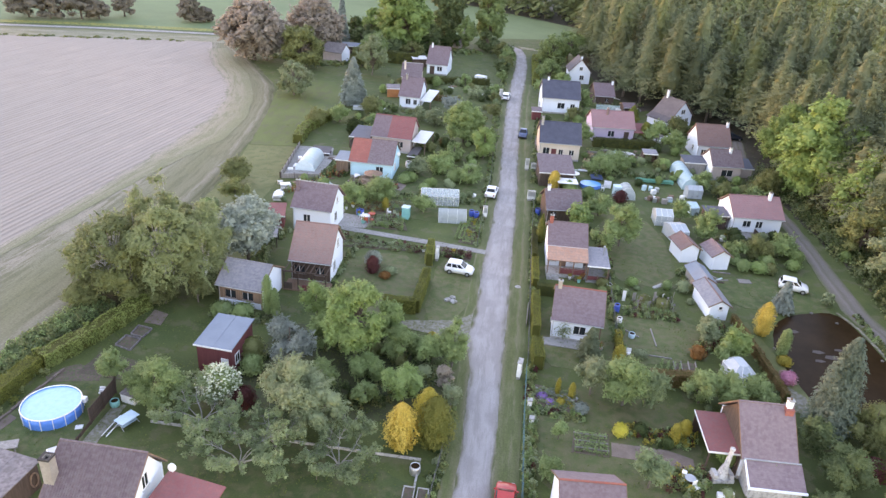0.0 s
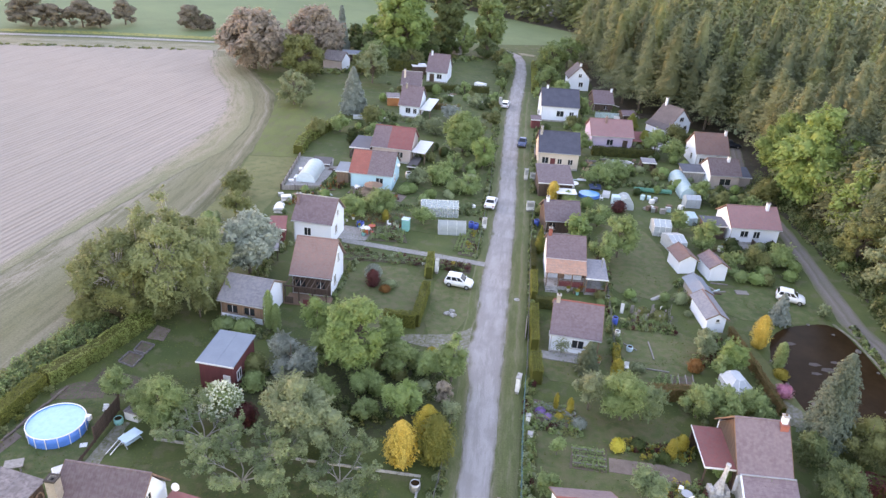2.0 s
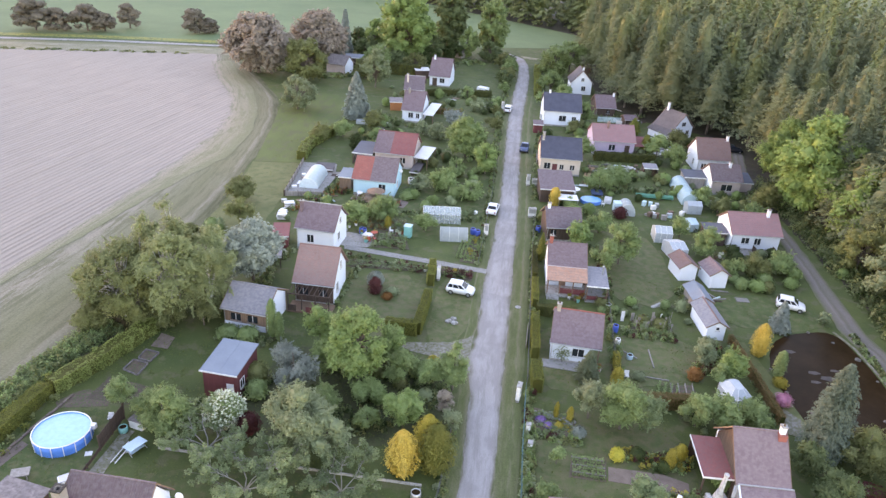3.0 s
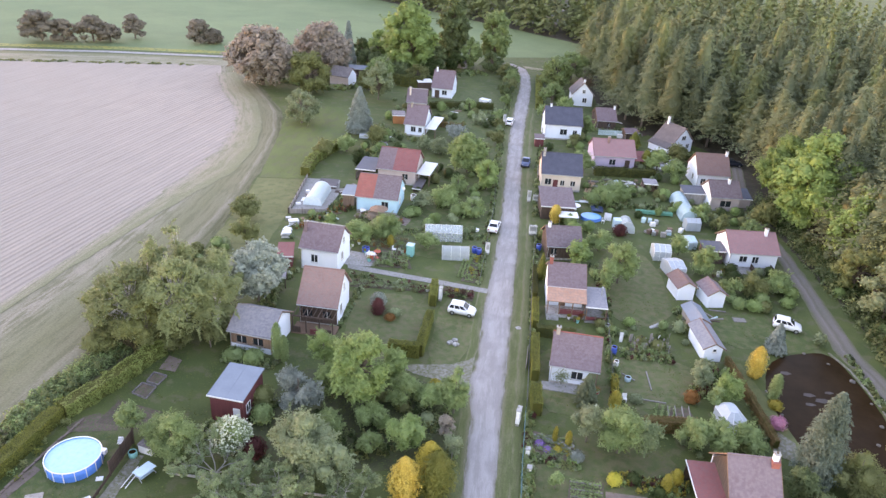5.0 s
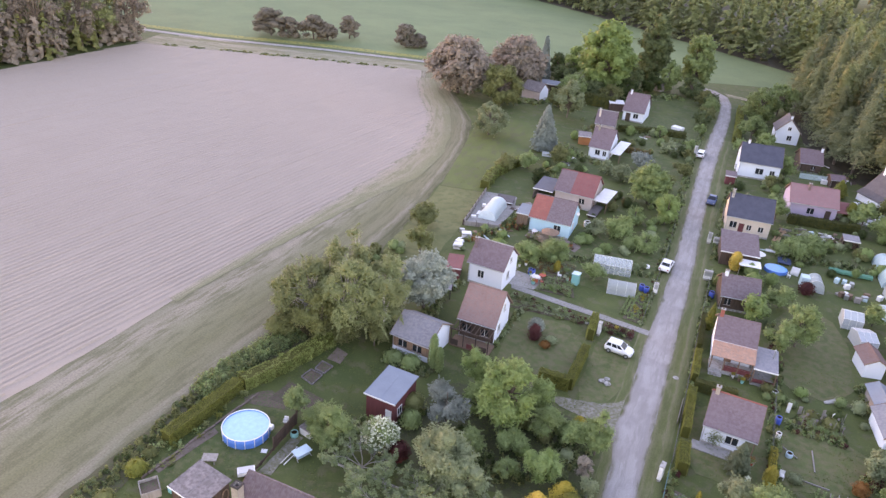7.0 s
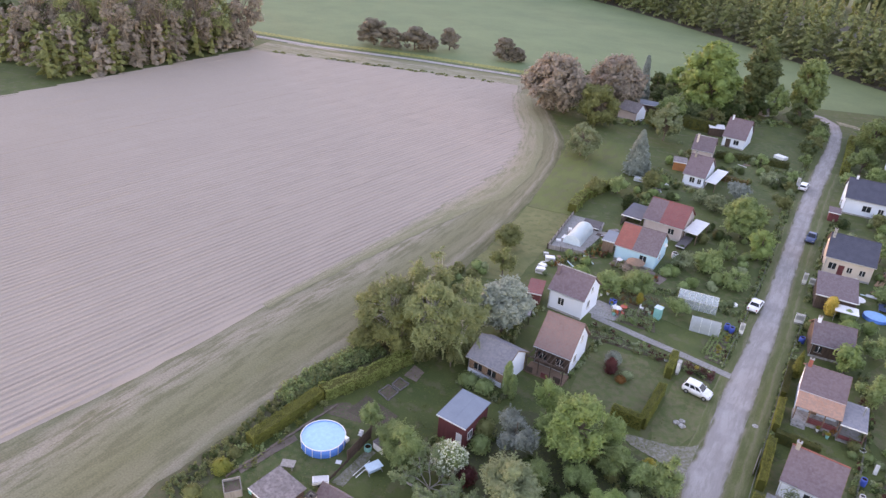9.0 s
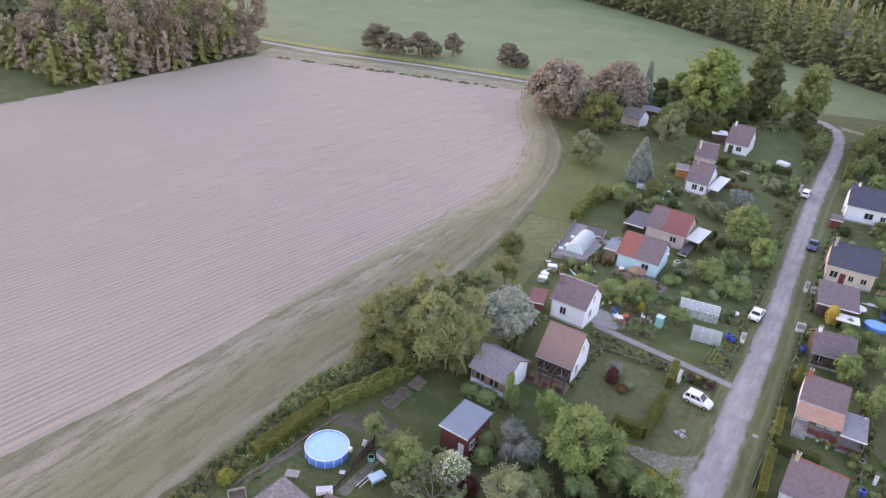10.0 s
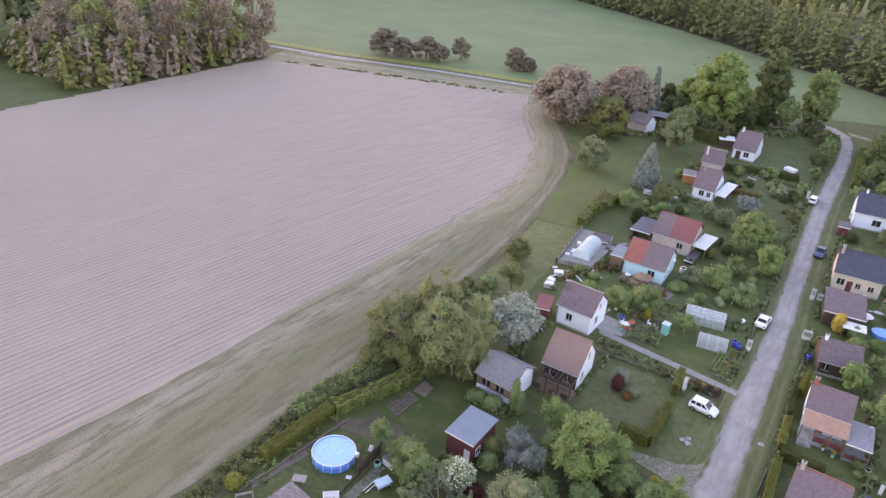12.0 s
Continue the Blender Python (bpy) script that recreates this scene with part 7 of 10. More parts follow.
for x0, y0, rot, n in ((-36.5, 95.2, 96, 8), (-36.3, 95.2, 14, 3)):
    w = thing("yard_wall", pose(x0, y0, 0, 0, 0, rot), "low brown wooden wall round the yard", "wall")
    for i in range(n):
        part("panel", boxes((i * 2.0, -0.05, 0, i * 2.0 + 1.9, 0.05, 0.8)), "grey_wood", w)
        part("post", boxes((i * 2.0 - 0.08, -0.08, 0, i * 2.0 + 0.0, 0.08, 1.0)), "dark_wood", w)
flat_shed("low dark slanted covers behind the tunnel", (-35.0, 106.7), 4, 3.3, 2.7, 0.6, 0.9, "dark_wood", "roof_slate", name="cold_frame", category="cold frame")


# ---- fences ----
def wire_fence(label, pts, h=1.3, gap=2.4, material="wire_dark", name="wire_fence", rails=True):
    ob = thing(name, pose(*pts[0], 0), label, "fence")
    o = Vector(pts[0])
    for a, b in zip(pts, pts[1:]):
        a, b = Vector(a) - o, Vector(b) - o
        n = max(1, round((b - a).length / gap))
        for i in range(n):
            p0, p1 = a.lerp(b, i / n), a.lerp(b, (i + 1) / n)
            part("post", rods(((p0.x, p0.y, -0.05), (p0.x, p0.y, h), 0.04), sides=6), material, ob)
            bm = bmesh.new()
            for z in (0.1, h * 0.5, h - 0.05):
                tube(bm, (p0.x, p0.y, z), (p1.x, p1.y, z), 0.012, None, 4)
            for j in range(1, 6):
                q = p0.lerp(p1, j / 6)
                tube(bm, (q.x, q.y, 0.1), (q.x, q.y, h - 0.05), 0.008, None, 4)
            part("mesh", bm, material, ob)
    return ob


wire_fence("blue-green wire mesh fence along the lane", [(2.15, 20), (2.2, 36), (2.2, 44), (2.35, 52.5)], 1.4, material="fence_teal")
wire_fence("grey wire fence beside the lane", [(2.5, 54), (2.6, 64), (2.65, 74), (2.75, 84), (3.0, 96)], 1.1)
wire_fence("wire fence of a garden along the lane", [(-4.4, 79), (-4.2, 92), (-4.0, 104), (-4.4, 120)], 1.0)
wire_fence("wire fence along the orchard", [(-4.8, 34), (-4.4, 40), (-4.3, 47)], 1.1)


def picket(label, x, y, rot, n, material="grey_wood", h=1.0):
    ob = thing("picket_fence", pose(x, y, 0, 0, 0, rot), label, "fence")
    for i in range(n):
        part("picket", boxes((i * 0.16, -0.015, -0.02, i * 0.16 + 0.11, 0.015, h)), material, ob)
    part("rail", boxes((0, 0.015, 0.25, n * 0.16, 0.06, 0.33), (0, 0.015, h - 0.3, n * 0.16, 0.06, h - 0.22)), material, ob)


picket("grey wooden picket fence by the lane", 2.3, 60.5, 88, 24)
picket("wooden slat fence by the far lane", 3.3, 121, 90, 40)


# ---- vegetable rows, stakes and small clutter ----
def seedlings(label, x, y, rot, rows, length, gap, leaf, seed, h=0.25):
    rng = np.random.default_rng(seed)
    ob = thing("vegetable_rows", pose(x, y, 0.04, 0, 0, rot), label, "vegetables")
    for r in range(rows):
        n = int(length * 45)
        p = np.stack([rng.uniform(0, length, n), r * gap + rng.normal(0, 0.07, n), rng.uniform(0.02, h, n)], 1)
        d = np.tile((0.0, 0.0, 1.0), (n, 1))
        row = new("foliage", leaf_mesh("foliage", p, d, 0.12, rng, leaf))
        row.parent = ob
        row["kind"] = "stuff"
    return ob


seedlings("rows of green seedlings in dark soil", 6.6, 41.95, -1, 6, 2.8, 0.45, "leaf_green", 21)
for y in (42.3, 43.2, 44.1):
    tagged(finish("plank", boxes((0, 0, 0.05, 2.9, 0.14, 0.1)), "grey_wood"), "pale plank between vegetable rows", "plank").matrix_basis = pose(6.6, y, 0, 0, 0, -1)
seedlings("rows of vegetables between boards", 17.5, 54.5, 75, 4, 2.2, 0.6, "leaf_green", 22)
seedlings("rows of young plants beside the path", -19.6, 81.6, 2, 5, 4.6, 0.75, "leaf_grey", 23, 0.4)
seedlings("flowering border plants beside the path", -21.5, 74.8, 4, 3, 9.5, 0.6, "leaf_grey", 24, 0.35)
seedlings("rose bushes in a border", -8.8, 75.3, -8, 3, 3.8, 0.5, "leaf_wine", 25, 0.7)
seedlings("green rows of a vegetable patch", 14.9, 66.5, -2, 4, 4.2, 0.7, "leaf_green", 26, 0.4)
seedlings("low plants in a flower bed", -21.2, 86.9, -3, 5, 5.0, 0.8, "leaf_grey", 27, 0.5)
seedlings("plants in the narrow bed", -6.5, 80, 86, 3, 7.0, 0.5, "leaf_green", 28, 0.4)
seedlings("low grey rockery plants", 3.5, 47.8, -5, 4, 3.4, 0.6, "leaf_grey", 29, 0.3)
for i in range(4):
    tagged(finish("bed_board", boxes((0, 0, 0.04, 2.6, 0.06, 0.26)), "grey_wood"), "pale board edging a raised bed", "board", "bed boards").matrix_basis = pose(17.2 + 0.75 * i, 54.3 + 0.12 * i, 0, 0, 0, 86)
for corners in (((-37.5, 48.3), (-37.3, 50.0), (-35.6, 49.7), (-35.7, 47.7)), ((-37.0, 50.3), (-37.0, 51.9), (-35.4, 51.6), (-35.6, 50.0))):
    o = thing("raised_bed", pose(*corners[0], 0), "low raised bed edged with pale boards", "raised bed", "raised beds")
    for a, b in zip(corners, corners[1:] + corners[:1]):
        length = math.dist(a, b)
        side = part("board", boxes((0.03, -0.03, 0.0, length - 0.03, 0.03, 0.2)), "roof_wood_grey", o)
        side.matrix_basis = pose(a[0] - corners[0][0], a[1] - corners[0][1], 0, 0, 0, math.degrees(math.atan2(b[1] - a[1], b[0] - a[0])))
rng = random.Random(11)
for i in range(16):
    x, y = (rng.uniform(-20, -14.6), rng.uniform(81, 85)) if i < 8 else (rng.uniform(14.6, 19.2), rng.uniform(66, 69))
    tagged(finish("stake", rods(((0, 0, 0), (rng.uniform(-0.1, 0.1), 0.05, rng.uniform(1.2, 1.9)), 0.03), sides=5), "grey_wood"), "thin wooden garden stake", "stake", "garden stakes").matrix_basis = pose(x, y, 0)


def rock(x, y, s, seed, label="grey garden stone in a rockery", material="concrete"):
    bm = bmesh.new()
    bmesh.ops.create_icosphere(bm, subdivisions=2, radius=s)
    for v in bm.verts:
        v.co *= 1 + 0.3 * noise.noise(v.co * 1.8 / s + Vector((seed, 0, 0)))
        v.co.z *= 0.6
    ob = tagged(finish("stone", bm, material), label, "stone", "garden stones")
    ob.matrix_basis = pose(x, y, s * 0.25, 0, 0, seed * 50)


for i in range(12):
    rock(3.4 + 0.33 * i, 50.0 - 0.12 * i + rng.uniform(-0.3, 0.3), rng.uniform(0.15, 0.3), i)
for i in range(14):
    a = i / 14 * math.tau
    rock(34.5 + 5.6 * math.cos(a), 61.9 + 9.0 * math.sin(a), rng.uniform(0.16, 0.34), i + 20, "dark grey boulder on the pond's bank", "stone_dark")
for x, y, s in ((33.6, 62.2, 0.7), (34.8, 61.4, 0.9), (33.2, 60.4, 0.6), (32.2, 66.0, 0.7), (36.0, 63.0, 0.5)):
    tagged(sheet("pond_weed", [(x - s, y - 0.3 * s), (x, y - 0.5 * s), (x + s, y), (x + 0.4 * s, y + 0.5 * s), (x - 0.7 * s, y + 0.4 * s)], 0.05, "lily_leaf", 0.3, 0.1, 0.015), "patch of brown weed on the pond", "pond weed", "pond weed")
for i, (x, y) in enumerate(((-6.7, 64.0), (-6.2, 64.6), (-6.0, 63.8))):
    rock(x, y, 0.4, 50 + i, "heap of grey rubble on the grass")
tagged(finish("manhole", rods(((0, 0, 0), (0, 0, 0.06), 0.35), sides=18), "concrete"), "round concrete manhole cover in the verge", "manhole").matrix_basis = pose(1.2, 69.0, 0)
tagged(finish("manhole", rods(((0, 0, 0), (0, 0, 0.3), 0.5), sides=18), "white_paint"), "white round well cover on the grass", "well cover").matrix_basis = pose(-6.3, 96.0, 0)
# garden fireplace
g = thing("garden_fireplace", pose(18.4, 40.8, 0, 0, 0, 10), "white rendered garden fireplace with a tall flue", "fireplace")
part("base", soft_box(-0.9, -0.55, 0, 0.9, 0.55, 0.35, 0.05), "pale_stone", g)
part("side_block", soft_box(-0.85, -0.45, 0.35, -0.45, 0.45, 0.8, 0.05), "pale_stone", g)
part("side_block", soft_box(0.5, -0.45, 0.35, 0.85, 0.45, 0.75, 0.05), "pale_stone", g)
part("hearth", rods(((0.0, 0, 0.35), (0.12, 0, 1.5), 0.5, 0.26), sides=8), "pale_stone", g)
part("flue", rods(((0.12, 0, 1.5), (0.24, 0.0, 3.1), 0.22, 0.16), sides=10), "pale_stone", g)
part("flue_cap", rods(((0.24, 0, 3.1), (0.25, 0.0, 3.28), 0.22, 0.2), sides=10), "pale_stone", g)
for x, y, w, d, h, m in ((15.3, 40.3, 0.5, 0.4, 0.75, "white_paint"), (15.8, 39.9, 0.4, 0.4, 0.6, "zinc"), (18.6, 38.9, 0.7, 0.5, 0.5, "white_paint"), (17.9, 38.7, 0.6, 0.5, 0.4, "roof_light")):
    tagged(finish("sack", soft_box(-w / 2, -d / 2, 0, w / 2, d / 2, h, 0.1), m), "white filled sack beside the garden fireplace", "sack", "white sacks").matrix_basis = pose(x, y, 0, 0, 0, 40 * x)
# garden chairs, tables, clutter
def chair(x, y, rot, material="white_paint", label="white plastic garden chair"):
    ob = thing("garden_chair", pose(x, y, 0.03, 0, 0, rot), label, "chair", "garden chairs")
    part("seat", soft_box(-0.25, -0.25, 0.4, 0.25, 0.25, 0.45), material, ob)
    part("backrest", soft_box(-0.25, 0.2, 0.45, 0.25, 0.25, 0.9), material, ob)
    for a in (-0.2, 0.2):
        for b in (-0.2, 0.2):
            part("leg", boxes((a - 0.025, b - 0.025, 0, a + 0.025, b + 0.025, 0.4)), material, ob)


def garden_table(x, y, material, label, r=0.6, h=0.72):
    ob = thing("garden_table", pose(x, y, 0.03), label, "table", "garden tables")
    part("tabletop", rods(((0, 0, h), (0, 0, h + 0.04), r), sides=18), material, ob)
    part("leg", rods(((0, 0, 0), (0, 0, h), 0.05)), material, ob)
    part("foot", rods(((0, 0, 0), (0, 0, 0.04), r * 0.5), sides=12), material, ob)


for x, y, r in ((-20.6, 82.6, 20), (-19.9, 83.4, 140), (-21.0, 83.6, 250), (-17.5, 85.8, 80), (-25.1, 98.0, 10), (16.0, 39.0, 30), (12.8, 57.0, 0), (9.0, 116.0, 40), (14.2, 104.2, 70)):
    chair(x, y, r)
for x, y, r in ((-20.1, 82.2, 200), (-19.3, 82.6, 100)):
    chair(x, y, r, "red_paint", "red garden chair on the terrace")
garden_table(-20.3, 83.0, "white_paint", "white round table on the terrace")
garden_table(-19.6, 83.9, "red_paint", "red round table on the terrace", 0.5)
garden_table(15.6, 39.6, "metal_grey", "grey garden table on the grass", 0.45)
garden_table(-24.8, 97.4, "white_paint", "white flower stand before the pale blue cottage", 0.5, 0.9)
garden_table(9.6, 109.0, "white_paint", "white garden table near the annexe", 1.1)
tagged(finish("tabletop_sheet", soft_box(-1.6, -1.2, 1.3, 1.6, 1.2, 1.4), "white_paint"), "white square canopy top beside the annexe", "canopy")
cv = bpy.data.objects["tabletop_sheet"]
cv.name = "garden_canopy"
cv.matrix_basis = pose(8.2, 102.2, 0.4, 0, 0, 5)
for a in (-1.45, 1.45):
    for b in (-1.05, 1.05):
        part("post", rods(((a, b, -0.4), (a, b, 1.3), 0.03), sides=6), "metal_grey", cv)
tr = thing("trampoline_cover", pose(13.6, 109.6, 0), "dark blue square cover on the grass", "cover")
part("cover", soft_box(-1.0, -1.2, 0.25, 1.0, 1.2, 0.35), "car_blue", tr)
part("leg", boxes((-0.9, -1.1, 0, -0.8, 1.1, 0.25), (0.8, -1.1, 0, 0.9, 1.1, 0.25)), "metal_grey", tr)
w = thing("climbing_frame", pose(15.6, 105.4, 0, 0, 0, 80), "white wooden garden frame", "frame")
for i in range(4):
    part("bar", boxes((i * 0.6, 0, -0.02, i * 0.6 + 0.1, 1.2, 0.6)), "white_paint", w)
ln = thing("sheet_row", pose(20.2, 109.6, 0, 0, 0, 1), "long low bench covered with torn green sheeting", "plastic sheeting")
bm, rows = bmesh.new(), []
for i in range(25):
    x = 6.2 * i / 24
    sag = 0.12 * noise.noise(Vector((x * 1.3, 2.0, 0)))
    rows.append([bm.verts.new((x, yy + 0.1 * noise.noise(Vector((x * 1.7, yy, 5))), z + sag)) for yy, z in ((-0.08, 0.25), (0.0, 0.62), (0.45, 0.72), (0.9, 0.62), (1.0, 0.2))])
for r, q in zip(rows, rows[1:]):
    for k in range(4):
        bm.faces.new((r[k], r[k + 1], q[k + 1], q[k]))
bmesh.ops.solidify(bm, geom=bm.faces[:], thickness=0.015)
part("sheet", bm, "green_sheet", ln, "rumpled green plastic sheet")
for x in (0.1, 2.1, 4.1, 6.1):
    part("leg", boxes((x - 0.05, 0.1, 0, x + 0.05, 0.2, 0.6), (x - 0.05, 0.75, 0, x + 0.05, 0.85, 0.6)), "grey_wood", ln)
for i in range(14):
    x, y = rng.uniform(21.0, 27.0), rng.uniform(100.5, 107)
    m = ("white_paint", "metal_grey", "brown_wood", "film_blue", "grey_wood")[i % 5]
    tagged(finish("crate", soft_box(-0.4, -0.3, 0, 0.4, 0.3, rng.uniform(0.3, 0.8), 0.03), m), "stored garden crate on the grass", "crate", "crates").matrix_basis = pose(x, y, 0, 0, 0, rng.uniform(0, 90))
for i in range(16):
    x, y = rng.uniform(13, 24), rng.uniform(118, 125)
    m = ("brown_wood", "grey_wood", "white_paint", "dark_wood")[i % 4]
    tagged(finish("plank", boxes((-1.0, -0.12, 0.02, 1.0, 0.12, rng.uniform(0.1, 0.5))), m), "old boards lying in a garden", "plank", "old boards").matrix_basis = pose(x, y, 0, 0, 0, rng.uniform(0, 180))
for i in range(8):
    x, y = rng.uniform(27, 33), rng.uniform(134, 143)
    m = ("white_paint", "roof_light", "film_white", "grey_wood")[i % 4]
    tagged(finish("crate", soft_box(-0.9, -0.5, 0, 0.9, 0.5, rng.uniform(0.4, 0.9), 0.04), m), "pale covered stack behind a house", "stack", "stacks").matrix_basis = pose(x, y, 0, 0, 0, rng.uniform(0, 180))
for i in range(9):
    x, y = rng.uniform(18, 26), rng.uniform(153.5, 157.5)
    tagged(finish("crate", soft_box(-0.6, -0.4, 0, 0.6, 0.4, rng.uniform(0.5, 1.2), 0.03), ("white_paint", "film_blue", "grey_wood")[i % 3]), "pale crates beside the hut", "crate", "crates").matrix_basis = pose(x, y, 0, 0, 0, rng.uniform(0, 90))
for x, y, n, w in ((-34.4, 91.4, 4, 1.5), (-34.1, 86.8, 5, 1.3), (-34.6, 89.0, 2, 1.1)):
    st = thing("sheet_stack", pose(x, y, 0, 0, 0, rng.uniform(-15, 15)), "stack of white sheets behind the white cottage", "stack", "sheet stacks")
    for i in range(n):
        lay = part("sheet", soft_box(-w / 2, -0.5, 0, w / 2, 0.5, 0.16, 0.03), "white_paint" if i % 3 < 2 else "zinc", st)
        lay.matrix_basis = pose(rng.uniform(-0.12, 0.12), rng.uniform(-0.1, 0.1), 0.19 * i, 0, 0, rng.uniform(-12, 12))
tagged(finish("tarpaulin", soft_box(-1.4, -0.9, 0, 1.4, 0.9, 0.8, 0.15), "white_paint"), "white boat cover lying in a far garden", "boat").matrix_basis = pose(-10.5, 175.0, 0, 0, 0, -25)
tagged(finish("trailer", soft_box(-1.5, -0.7, 0.2, 1.5, 0.7, 0.9, 0.1), "film_white"), "pale trailer beside the spruce", "trailer").matrix_basis = pose(-33.0, 136.4, 0, 0, 0, 8)
tagged(finish("woodpile", boxes((-2.5, -0.4, 0, 2.5, 0.4, 1.2)), "dark_wood"), "dark stacked firewood at the lane's end", "woodpile").matrix_basis = pose(5.0, 203.5, 0, 0, 0, -30)
hb = thing("flower_basket", pose(5.9 + 0.2, 58.3, 0), "climbing rose on a white wall trellis", "plant")
rg = np.random.default_rng(8)
q = np.stack([rg.normal(0, 0.4, 260), rg.normal(0.1, 0.06, 260), 1.3 + rg.normal(0, 0.4, 260)], 1)
o = new("leaves", leaf_mesh("leaves", q, np.tile((0, -1.0, 0), (260, 1)), 0.11, rg, "leaf_grey"))
o.parent = hb
part("stem", rods(((0, 0.12, 0), (0, 0.14, 1.7), 0.025)), "bark", hb)


# ---- pots, planted beds and stakes ----
def flower_pot(x, y, r, h, leaf, seed, pot="brown_wood"):
    rng = np.random.default_rng(seed)
    ob = thing("flower_pot", pose(x, y, 0.05), "planted flower pot on a terrace", "flower pot", "flower pots")
    bm = bmesh.new()
    bmesh.ops.create_cone(bm, cap_ends=True, segments=12, radius1=r * 0.7, radius2=r, depth=h, matrix=pose(0, 0, h / 2))
    part("pot", bm, pot, ob)
    q = rand_dirs(rng, 90) * rng.uniform(0.4, 1.0, (90, 1)) * (r * 1.2, r * 1.2, r * 1.1) + (0, 0, h + r * 0.7)
    plant = new("plant", leaf_mesh("plant", q, np.tile((0, 0, 1.0), (90, 1)), 0.13, rng, leaf))
    plant.parent = ob


pr = random.Random(12)
POT_LEAVES = ("leaf_green", "leaf_olive", "leaf_fresh", "leaf_rust", "leaf_white", "leaf_gold")
for i, (x0, x1, y0, y1, n) in enumerate(((-24, -19.5, 81.5, 87, 9), (-18.5, -15, 84.5, 89.5, 6), (-25.5, -18, 95.6, 97.6, 9), (8.9, 10.6, 53.5, 58, 3), (5.0, 10, 71.5, 73, 4), (27, 32, 88.6, 91.2, 6), (-13, -7, 74.6, 76.2, 4))):
    for j in range(n):
        flower_pot(pr.uniform(x0, x1), pr.uniform(y0, y1), pr.uniform(0.18, 0.34), pr.uniform(0.25, 0.5), pr.choice(POT_LEAVES), 400 + i * 20 + j, pr.choice(("brown_wood", "concrete", "red_paint", "white_paint", "plastic_teal")))


def bed_plants(label, x0, x1, y0, y1, n, leaves, seed, h=0.4):
    """Low mixed planting in a bed: tufts of leaves of several colours."""
    ob = thing("bed_plants", pose(x0, y0, 0), label, "plants")
    ob["kind"] = "stuff"
    rng = np.random.default_rng(seed)
    for k, leaf in enumerate(leaves):
        m = n // len(leaves)
        c = np.stack([rng.uniform(0, x1 - x0, m), rng.uniform(0, y1 - y0, m), np.zeros(m)], 1)
        pick = rng.integers(0, m, m * 26)
        q = c[pick] + rng.normal(size=(m * 26, 3)) * (0.16, 0.16, 0) + np.stack([0 * pick, 0 * pick, rng.uniform(0.04, h, m * 26) * rng.uniform(0.5, 1.3, m)[pick]], 1)
        o = new("leaves", leaf_mesh("leaves", q, np.tile((0, 0, 1.0), (len(q), 1)), 0.14, rng, leaf))
        o.parent = ob
        o["kind"] = "stuff"


bed_plants("mixed flowers and herbs in a dark bed", -19.8, -14.8, 81.0, 85.0, 70, ("leaf_green", "leaf_fresh", "leaf_grey", "leaf_wine"), 1, 0.5)
bed_plants("low flowers in a border along the path", -21.6, -11.6, 74.6, 76.6, 70, ("leaf_green", "leaf_olive", "leaf_wine"), 2, 0.35)
bed_plants("roses and herbs in a bed beside the lane", -8.8, -5.0, 74.4, 76.4, 36, ("leaf_green", "leaf_dark", "leaf_wine"), 3, 0.5)
bed_plants("rows of vegetables by the greenhouses", -6.8, -5.0, 79.4, 87, 40, ("leaf_fresh", "leaf_green", "leaf_gold"), 4, 0.35)
bed_plants("flowering plants before a cottage", -21.2, -16.2, 86.6, 90.4, 60, ("leaf_green", "leaf_grey", "leaf_rust"), 5, 0.5)
bed_plants("alpine plants in the rockery", 3.4, 7.0, 47, 49.8, 40, ("leaf_grey", "leaf_green", "leaf_silver", "leaf_gold"), 6, 0.3)
bed_plants("young vegetables between stakes", 14.8, 19.2, 66.2, 69, 44, ("leaf_green", "leaf_fresh"), 7, 0.4)
bed_plants("shade plants round the porch", 13.6, 16.4, 38.4, 41.4, 44, ("leaf_green", "leaf_grey", "leaf_gold", "leaf_wine"), 8, 0.7)
bed_plants("perennials along the lane fence", 2.4, 3.2, 36, 47, 44, ("leaf_green", "leaf_grey", "leaf_fresh"), 9, 0.6)
bed_plants("flowers along the carport border", 12.4, 17.0, 43.6, 45.4, 44, ("leaf_green", "leaf_dark", "leaf_gold"), 10, 0.5)
bed_plants("plants in the yard behind the sheds", 13, 24, 117, 125, 80, ("leaf_green", "leaf_olive", "leaf_fresh"), 12, 0.8)
bed_plants("low weeds on the bank above the shed", -44, -40.8, 30, 43, 60, ("leaf_olive", "leaf_green", "hedge_green"), 13, 0.6)
for i in range(10):
    x, y = 15.0 + 0.45 * i, 67.2 + 0.7 * (i % 3)
    st = thing("plant_stake", pose(x, y, 0), "thin wooden stake with a pale label", "stake", "plant stakes")
    part("stick", rods(((0, 0, -0.05), (0, 0, 1.2), 0.025), sides=5), "grey_wood", st)
    part("label", boxes((-0.12, -0.015, 0.85, 0.12, 0.015, 1.15)), "grey_wood", st)

pa = thing("parasol", pose(-22.0, 96.4, 0.06), "brown garden parasol on the terrace", "parasol")
bm = bmesh.new()
bmesh.ops.create_cone(bm, cap_ends=False, segments=10, radius1=1.5, radius2=0.03, depth=0.55, matrix=pose(0, 0, 2.1))
bmesh.ops.solidify(bm, geom=bm.faces[:], thickness=0.02)
part("canopy", bm, "brown_wood", pa)
part("pole", rods(((0, 0, 0), (0, 0, 2.3), 0.03)), "grey_wood", pa)
part("base", rods(((0, 0, 0), (0, 0, 0.08), 0.3), sides=14), "concrete", pa)


